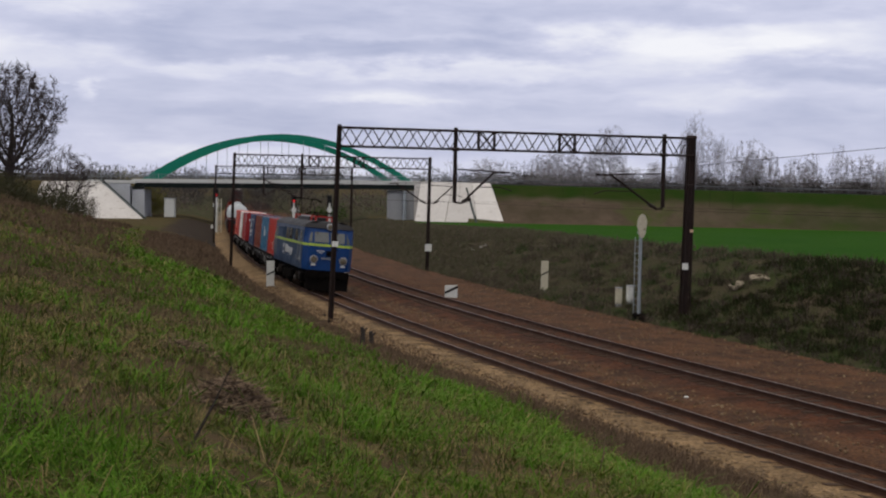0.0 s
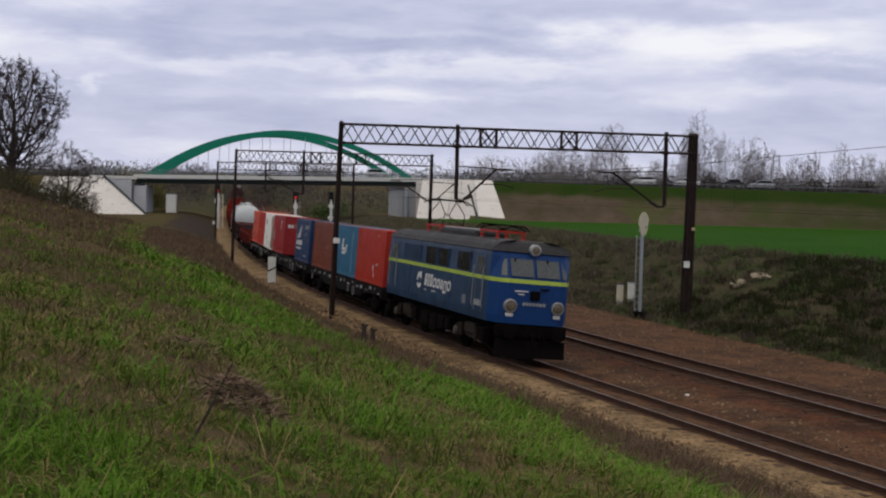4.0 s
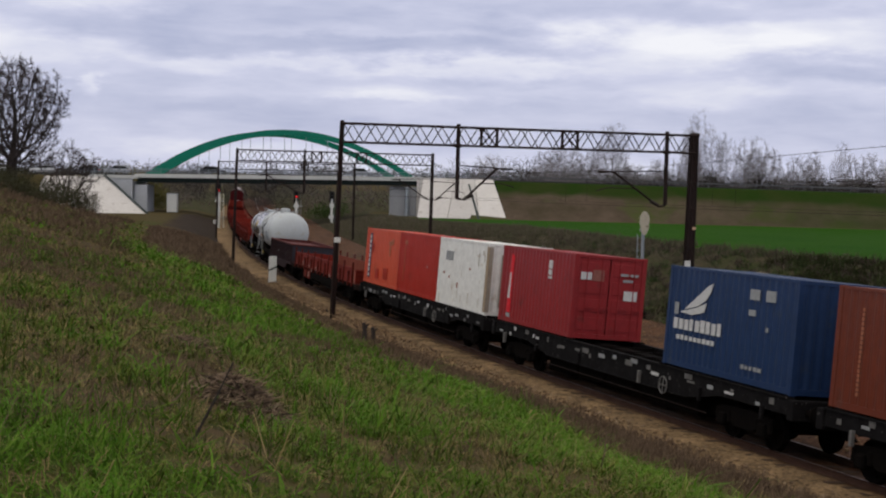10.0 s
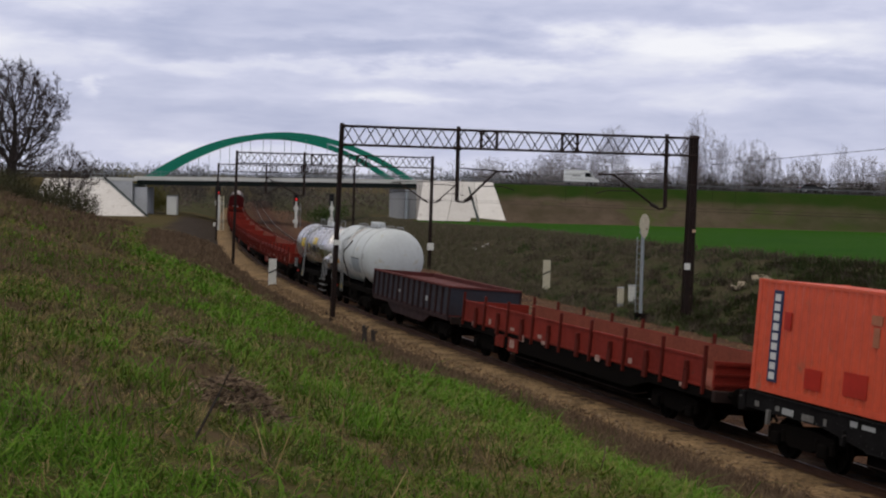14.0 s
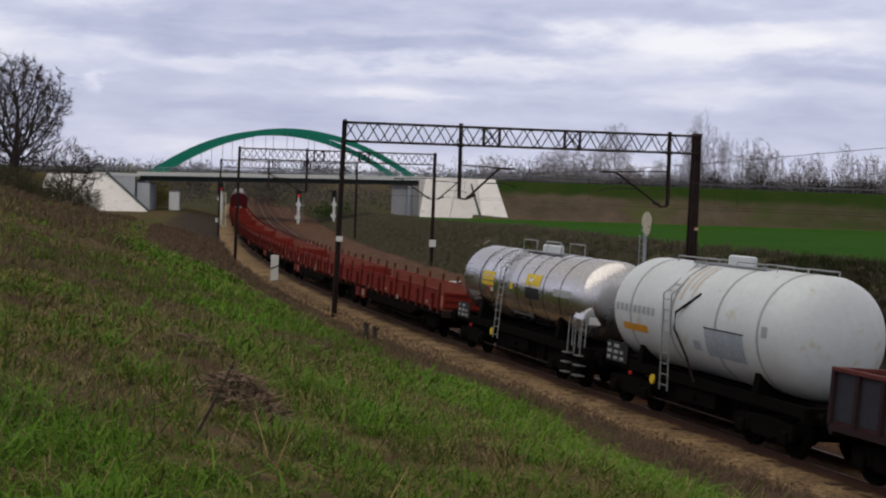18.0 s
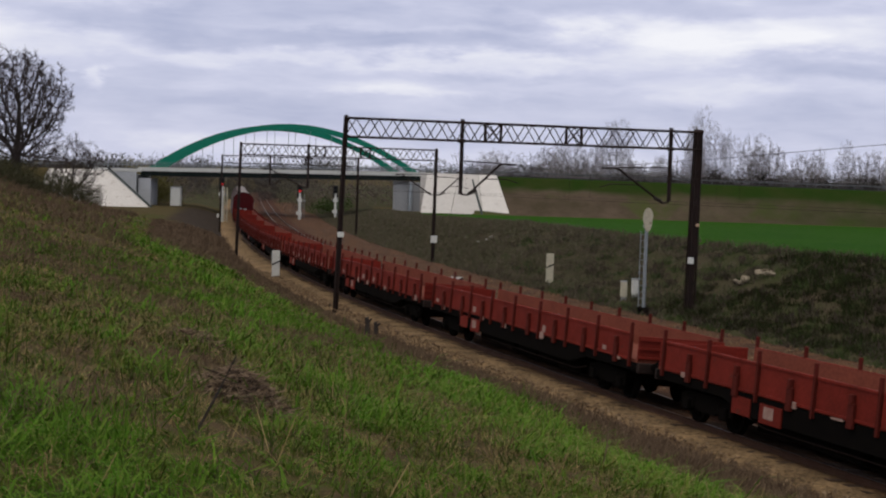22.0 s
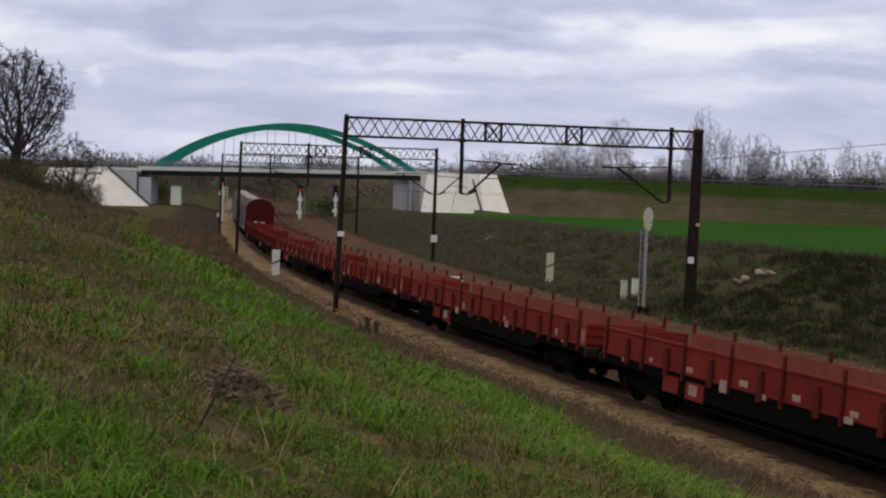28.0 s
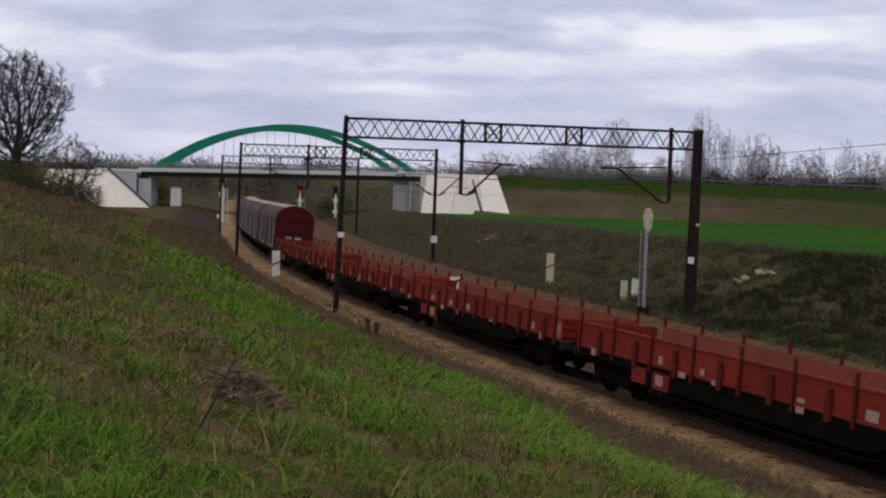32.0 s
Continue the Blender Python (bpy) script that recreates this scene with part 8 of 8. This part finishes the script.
LUSH_BLADE = island_mat("lush_grass_blades", [(0.066, 0.153, 0.013), (0.089, 0.189, 0.017), (0.124, 0.198, 0.028), (0.048, 0.115, 0.009), (0.076, 0.170, 0.015)], spec=0.05)
GREEN_BLADE = island_mat("green_grass_blades", [(0.073, 0.103, 0.013), (0.095, 0.128, 0.018), (0.132, 0.134, 0.035), (0.064, 0.088, 0.013), (0.081, 0.117, 0.013)], spec=0.05)
DARK_BLADE = island_mat("dark_green_blades", [(0.027, 0.054, 0.007), (0.045, 0.081, 0.011), (0.063, 0.069, 0.017), (0.036, 0.066, 0.007)], spec=0.05)
DRY_BLADE = island_mat("dry_grass_blades", [(0.204, 0.149, 0.067), (0.330, 0.247, 0.125), (0.138, 0.098, 0.046), (0.234, 0.174, 0.084), (0.134, 0.120, 0.036)], spec=0.05)
DEAD_TWIG = island_mat("dead_weed_stalks", [(0.083, 0.055, 0.039), (0.125, 0.086, 0.060), (0.182, 0.130, 0.086), (0.049, 0.034, 0.026)], spec=0.05)
HEAP_TWIG = island_mat("pale_dead_brush", [(0.20, 0.140, 0.098), (0.28, 0.205, 0.145), (0.12, 0.084, 0.062), (0.055, 0.040, 0.032)], spec=0.05)


def sward(n, r0, r1, seed, tall, wide, fan=0.36):
    """Grass of the near bank between two distances, from lush tufts to withered patches."""
    x, y, s, lat, r, rng = scatter(n, r0, r1, seed, fan)
    g0 = vigour(x, y, s, lat, r)
    g = g0 + rng.normal(0, 0.13, len(x))
    # straw from last year stands in between everywhere
    odd = rng.uniform(0, 1, len(x))
    g = np.where(odd < 0.15, -0.3, np.where(odd < 0.22, -0.8, g))
    P = np.stack([x, y, ground_z(x, y)], 1)
    hh = rng.gamma(4.0, tall / 4.0, len(x)) * np.clip(r / 14, 0.6, 1.0) * np.clip(1.0 + 0.9 * g0 + 0.9 * hills(x, y, 0.45, 35), 0.25, 2.8)
    ww = np.maximum(0.006, r * wide) * rng.uniform(0.6, 1.5, len(x))
    rows = (("lush_grass", "bright fresh green tufts of grass", (g > 0.45), 1.5, 1.7, LUSH_BLADE),
            ("grass", "patchy green grass on the bank", (g <= 0.45) & (g > 0.06), 1.6, 1.4, GREEN_BLADE),
            ("dark_grass", "low dark green grass between the tufts", (g <= 0.06) & (g > -0.16), 1.5, 1.4, DARK_BLADE),
            ("dry_grass", "straw-coloured dry grass between the green patches", (g <= -0.16) & (g > -0.66), 2.2, 0.8, DRY_BLADE),
            ("withered_grass", "brown withered growth in patches", (g <= -0.66) & (rng.uniform(0, 1, len(x)) < 0.8), 1.8, 0.7, DEAD_TWIG))
    for k, (name, words, w, lean, slim, material) in enumerate(rows):
        blades(name, words, P[w], hh[w], ww[w] * slim, lean, material, seed + k)


sward(250000, 3.0, 42, 200, 0.092, 0.00062)
sward(150000, 34, 150, 300, 0.15, 0.00052, 0.34)


def weed_clumps(name, label, spots, material, seed, per, length, thick):
    """Dead weeds: fans of thin stalks at (x, y, size)."""
    rng = np.random.RandomState(seed)
    sp = np.array(spots)
    z = ground_z(sp[:, 0], sp[:, 1])
    m = len(sp) * per
    base = np.repeat(np.stack([sp[:, 0], sp[:, 1], z], 1), per, 0)
    size = np.repeat(sp[:, 2], per)
    off = rng.normal(0, 0.22, (m, 2)) * size[:, None]
    a = rng.uniform(0, 6.28, m)
    tilt = rng.uniform(0.1, 1.25, m)
    ln = length * size * rng.uniform(0.4, 1.0, m)
    p0 = base + np.stack([off[:, 0], off[:, 1], np.full(m, -0.02)], 1)
    p1 = p0 + np.stack([np.cos(a) * np.sin(tilt), np.sin(a) * np.sin(tilt), np.cos(tilt)], 1) * ln[:, None]
    dist = np.hypot(base[:, 0], base[:, 1])
    rad = np.maximum(thick, dist * 0.00022)
    return tagged(new(name, rod_mesh(name, p0, p1, rad, rad * 0.5, material)), label, "weeds", kind="stuff")


x, y, s, lat, r, rng = scatter(5200, 6, 95, 51)
brown = 0.6 * hills(x, y, 4.0, 61) + 0.4 * hills(x, y, 11, 62) + rng.normal(0, 0.25, len(x)) + 0.9 * smoothstep(5.5, 3.0, lat) * smoothstep(-70, -50, s)
pick = brown > 0.55
weed_clumps("dead_weeds", "brown dead weeds among the grass", list(zip(x[pick], y[pick], rng.uniform(0.6, 1.3, pick.sum()))), DEAD_TWIG, 52, 26, 0.30, 0.003)


def brush_heap(x0, y0, wide, tall, n, seed):
    """A low heap of lying dead stalks."""
    rng = np.random.RandomState(seed)
    c = rng.normal(0, wide * 0.40, (n, 2))
    d = np.hypot(c[:, 0], c[:, 1]) / wide
    px, py = x0 + c[:, 0] * 1.25, y0 + c[:, 1]
    pz = ground_z(px, py) + 0.03 + tall * np.exp(-2.2 * d * d) * rng.uniform(0.1, 1.0, n)
    a, tilt, ln = rng.uniform(0, 6.28, n), rng.normal(0.15, 0.3, n), rng.uniform(0.10, 0.34, n)
    e = np.stack([np.cos(a) * np.cos(tilt), np.sin(a) * np.cos(tilt), np.sin(tilt)], 1) * ln[:, None] / 2
    q = np.stack([px, py, pz], 1)
    rad = rng.uniform(0.004, 0.008, n)
    return tagged(new("brush_heap", rod_mesh("brush_heap", q - e, q + e, rad, rad * 0.6, HEAP_TWIG)), "low heap of dead pale brown brush in the grass", "brush heap", kind="stuff")


brush_heap(-1.90, 13.0, 0.42, 0.30, 1100, 53)
brush_heap(-3.2, 17.6, 0.35, 0.16, 260, 54)
heap = [(3.9 + rng.uniform(-1.6, 1.6), 25.8 + rng.uniform(-2.4, 2.4), rng.uniform(0.5, 1.0)) for _ in range(80)] + [(1.2 + rng.uniform(-1.4, 1.4), 39 + rng.uniform(-3, 3), rng.uniform(0.5, 1.0)) for _ in range(60)]
weed_clumps("brush_patch", "purplish brown dead weeds beside the ballast", heap, DEAD_TWIG, 55, 34, 0.34, 0.004)
stalks = [(rng.uniform(-2.6, 3.8), rng.uniform(8.0, 20), rng.uniform(0.8, 1.2)) for _ in range(110)]
weed_clumps("dry_stalks", "single tall dry stalks", stalks, DRY_BLADE, 54, 2, 0.40, 0.005)
for x, y, a, ln, material, words in ((-2.15, 10.6, 45, 0.24, HEAP_TWIG, "pale dry stick lying in the grass"), (-1.7, 9.4, 62, 0.6, BARK, "dark bare stick leaning in the grass"), (1.9, 16.5, 80, 0.5, HEAP_TWIG, "pale dry stem standing in the grass")):
    c, d = math.cos(radians(a)), math.sin(radians(a))
    solid("stick", Geo().tube([(0, 0, -0.05), (c * ln * 0.5 + 0.02, 0, d * ln * 0.5), (c * ln, 0.03, d * ln)], 0.012, 5, 0.006), material, words, "stick", at=pose(x, y, ground_at(x, y)))
# thicker tufts, some fresh and some withered, break up the bank
x, y, s, lat, r, rng = scatter(12000, 5, 90, 81)
tuft = vigour(x, y, s, lat, r) + rng.normal(0, 0.2, len(x))
pick = tuft > 0.45
weed_clumps("grass_tufts", "thick green tufts of grass", list(zip(x[pick], y[pick], rng.uniform(0.6, 1.7, pick.sum()))), LUSH_BLADE, 82, 26, 0.15, 0.005)
pick = (tuft > -0.05) & (tuft < 0.2) & (rng.uniform(0, 1, len(x)) < 0.35)
weed_clumps("dark_tufts", "dark green leafy tufts", list(zip(x[pick], y[pick], rng.uniform(0.6, 1.7, pick.sum()))), DARK_BLADE, 85, 28, 0.16, 0.006)
pick = (tuft < -0.35) & (rng.uniform(0, 1, len(x)) < 0.5)
weed_clumps("withered_tufts", "withered brown tufts of grass", list(zip(x[pick], y[pick], rng.uniform(0.6, 1.4, pick.sum()))), DEAD_TWIG, 83, 20, 0.19, 0.003)
# bare brush over the brown earth before the bridge
earth = []
for _ in range(900):
    s, lat = rng.uniform(-112, -44), rng.uniform(3.2, 10.0)
    q = on_line(s, lat, 0, False)
    earth.append((q.x, q.y, rng.uniform(0.6, 1.5)))
for _ in range(500):
    s, lat = rng.uniform(-100, -30), rng.uniform(12, 24)
    q = on_line(s, lat, 0, False)
    earth.append((q.x, q.y, rng.uniform(0.8, 1.8)))
# a brown fringe of dead weeds between the ballast and the grass
fringe = []
for _ in range(1300):
    s = rng.uniform(-48, 27)
    lat = float(foot_of_bank(s)) + abs(rng.normal(0, 1.1)) - 0.1
    q = on_line(s, lat, 0, False)
    fringe.append((q.x, q.y, rng.uniform(0.45, 1.0)))
weed_clumps("weed_fringe", "purplish brown dead weeds along the ballast", fringe, DEAD_TWIG, 86, 24, 0.32, 0.004)
weed_clumps("earth_brush", "brown brush over bare earth on the bank", earth, DEAD_TWIG, 84, 22, 0.42, 0.008)
# the far bank: dark scrub, and brown weeds paled with haze towards the bridge
rng = np.random.RandomState(70)
spots, tufts, straw = [], [], []
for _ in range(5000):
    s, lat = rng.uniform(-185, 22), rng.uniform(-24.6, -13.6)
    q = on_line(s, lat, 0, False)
    pale_part = np.interp(s, [-75, -40, -12], [1.0, 0.6, 0.0])
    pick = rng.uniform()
    (straw if pick < pale_part else spots if rng.uniform() < 0.45 else tufts).append((q.x, q.y, rng.uniform(0.6, 1.5)))
weed_clumps("bank_straw", "brown weeds on the far bank before the bridge, paled as by haze", straw, island_mat("hazed_bank_weeds", [(0.076, 0.070, 0.040), (0.100, 0.094, 0.053), (0.132, 0.102, 0.083), (0.058, 0.070, 0.030)]), 75, 24, 0.42, 0.010)
weed_clumps("bank_brush", "dark brown brush on the far bank", spots, island_mat("dark_bank_brush", [(0.025, 0.019, 0.015), (0.059, 0.043, 0.035), (0.109, 0.083, 0.064)]), 71, 24, 0.50, 0.010)
weed_clumps("bank_grass", "dark green tufts on the far bank", tufts, island_mat("dark_bank_grass", [(0.015, 0.030, 0.009), (0.036, 0.060, 0.014), (0.060, 0.078, 0.023)]), 72, 26, 0.36, 0.012)

# denser dark growth where the far bank is highest
spots = []
for _ in range(1700):
    q = on_line(rng.uniform(-26, 24), rng.uniform(-24.2, -14.4), 0, False)
    if math.hypot(q.x - 15.9, q.y - 72.4) > 2.2:
        spots.append((q.x, q.y, rng.uniform(0.6, 1.3)))
weed_clumps("bank_thicket", "dark thicket of weeds on the far bank", spots, island_mat("dark_thicket", [(0.013, 0.019, 0.006), (0.026, 0.035, 0.012), (0.034, 0.025, 0.018), (0.019, 0.030, 0.009)], spec=0.03), 74, 30, 0.42, 0.010)

# ---- small things beside the line ----


def rubble(name, label, x, y, pieces, size, seed, category="rubble", material=None):
    """A few broken pieces of concrete lying together."""
    r = random.Random(seed)
    t = thing(name, label, category, at=pose(x, y, ground_at(x, y)))
    for _ in range(pieces):
        bm = bmesh.new()
        bmesh.ops.create_icosphere(bm, subdivisions=1, radius=1.0)
        for q in bm.verts:
            q.co = Vector((q.co.x * r.uniform(0.8, 1.2), q.co.y * r.uniform(0.8, 1.2), q.co.z * r.uniform(0.25, 0.5))) * size * 0.5
        dx, dy = r.uniform(-1, 1) * size * 1.1, r.uniform(-1, 1) * size * 0.8
        dz = ground_at(x + dx, y + dy) - ground_at(x, y)
        part("piece", Geo().take(bm).move(pose(dx, dy, dz + size * 0.12, r.uniform(-25, 25), r.uniform(-25, 25), r.uniform(0, 360))), material or CONCRETE, t)
    return t


RUBBLE = mat("sandy_rubble", (0.30, 0.255, 0.19), 0.9, 0, (0.20, 0.165, 0.12), 3.0, 0.5, 0.01)
rubble("rubble", "pale flat heap of sandy rubble on the far bank", 15.9, 72.4, 8, 0.74, 1, material=RUBBLE)
rubble("rubble", "pale stones at the edge of the field", 3.3, 123.8, 3, 0.55, 3)
for k, (x, y) in enumerate(((-14.7, 99.8), (-12.0, 92.0), (-13.2, 95.2))):
    rubble("stone", "single pale stone beside the track", x, y, 1, 0.42, 10 + k, "stone", SIGN_CREAM)
q = flat_line(2.6, -2.75, -0.30)
bm = bmesh.new()
bmesh.ops.create_icosphere(bm, subdivisions=1, radius=0.07)
bmesh.ops.scale(bm, vec=(1.3, 0.8, 0.6), verts=bm.verts[:])
solid("litter", Geo().take(bm), SIGN_WHITE, "small white scrap of litter between the tracks", "litter", at=pose(q.x, q.y, q.z + 0.04))
for x, y, h in ((-5.75, 68.4, 0.55), (-2.9, 51.2, 0.72), (-2.65, 52.6, 0.66)):
    st = thing("stump", "short dark wooden stump beside the ballast", "stump", "dark stumps", at=pose(x, y, ground_at(x, y) - 0.05))
    part("stem", Geo().tube([(0, 0, 0), (0.02, 0.01, h * 0.6), (-0.02, 0, h)], 0.10, 7, 0.07), BARK, st, smooth=True)
    part("broken_top", Geo().tube([(0, 0, h * 0.7), (0.16, 0.02, h * 0.95)], 0.05, 5, 0.03), BARK, st)
# loose ballast stones on both shoulders
rng = np.random.RandomState(90)
v, f, n = [], [], 0
cube = np.array([(x, y, z) for x in (-1, 1) for y in (-1, 1) for z in (-1, 1)], float)
quads = np.array([(0, 1, 3, 2), (4, 6, 7, 5), (0, 4, 5, 1), (2, 3, 7, 6), (0, 2, 6, 4), (1, 5, 7, 3)])
near_stones = []
for _ in range(5000):
    s = rng.uniform(-50, 24)
    lat = rng.choice([rng.uniform(1.4, 3.0), rng.uniform(-4.3, -1.4), rng.uniform(-13.6, -7.0)], p=[0.55, 0.25, 0.20])
    z = -0.24 if lat > 0 else (-0.31 if lat > -5 else -0.36)
    q = on_line(s, lat, z, canted=lat > -2.2)
    d = rng.uniform(0.02, 0.045)
    m = Euler(rng.uniform(0, 6.28, 3)).to_matrix()
    c = (cube * rng.uniform(0.6, 1.1, (8, 3)) * d) @ np.array(m).T + np.array(q)
    v.append(c)
    f.append(quads + 8 * n)
    n += 1
tagged(new("loose_stones", raw_mesh("loose_stones", np.concatenate(v).tolist(), np.concatenate(f).tolist(), island_mat("loose_ballast", [(0.15, 0.095, 0.055), (0.22, 0.15, 0.085), (0.09, 0.055, 0.035), (0.27, 0.195, 0.12)]))), "loose ballast stones on the shoulders", "stones", kind="stuff")


def motions():
    """All that moves: the vehicles of the train along the line, their wheels, and the cars on the road."""
    times = [k * 0.5 for k in range(65)]
    for row in MOVING:
        ob, u, base = row[:3]
        centre = row[3] if len(row) > 3 else u
        shift = pose(u - centre, 0, 0)
        walk(ob, [(t, vehicle_pose(centre, base, t) @ shift) for t in times])
    for c, way, y, x0, t0, speed in CARS:
        rows = []
        for t in times[::4]:
            x = x0 + way * speed * (t - t0)
            rows.append((t, pose(x, y, float(road_z(x)) + 0.03, 0, 0, 0 if way > 0 else 180)))
        walk(c, rows)
    # wheels turn as far as the train rolls
    steps = [k / 15 for k in range(481)]
    rolled = [0.012077 * t * t + 8.76886 * t for t in steps]
    for ob, x, r in WHEEL_ROWS:
        if ob.parent.parent.name.split(".")[0] in ("locomotive", "container_wagon", "tank_wagon"):
            walk(ob, [(t, pose(x, 0, r, 0, math.degrees(d / r), 0)) for t, d in zip(steps, rolled)])


motions()
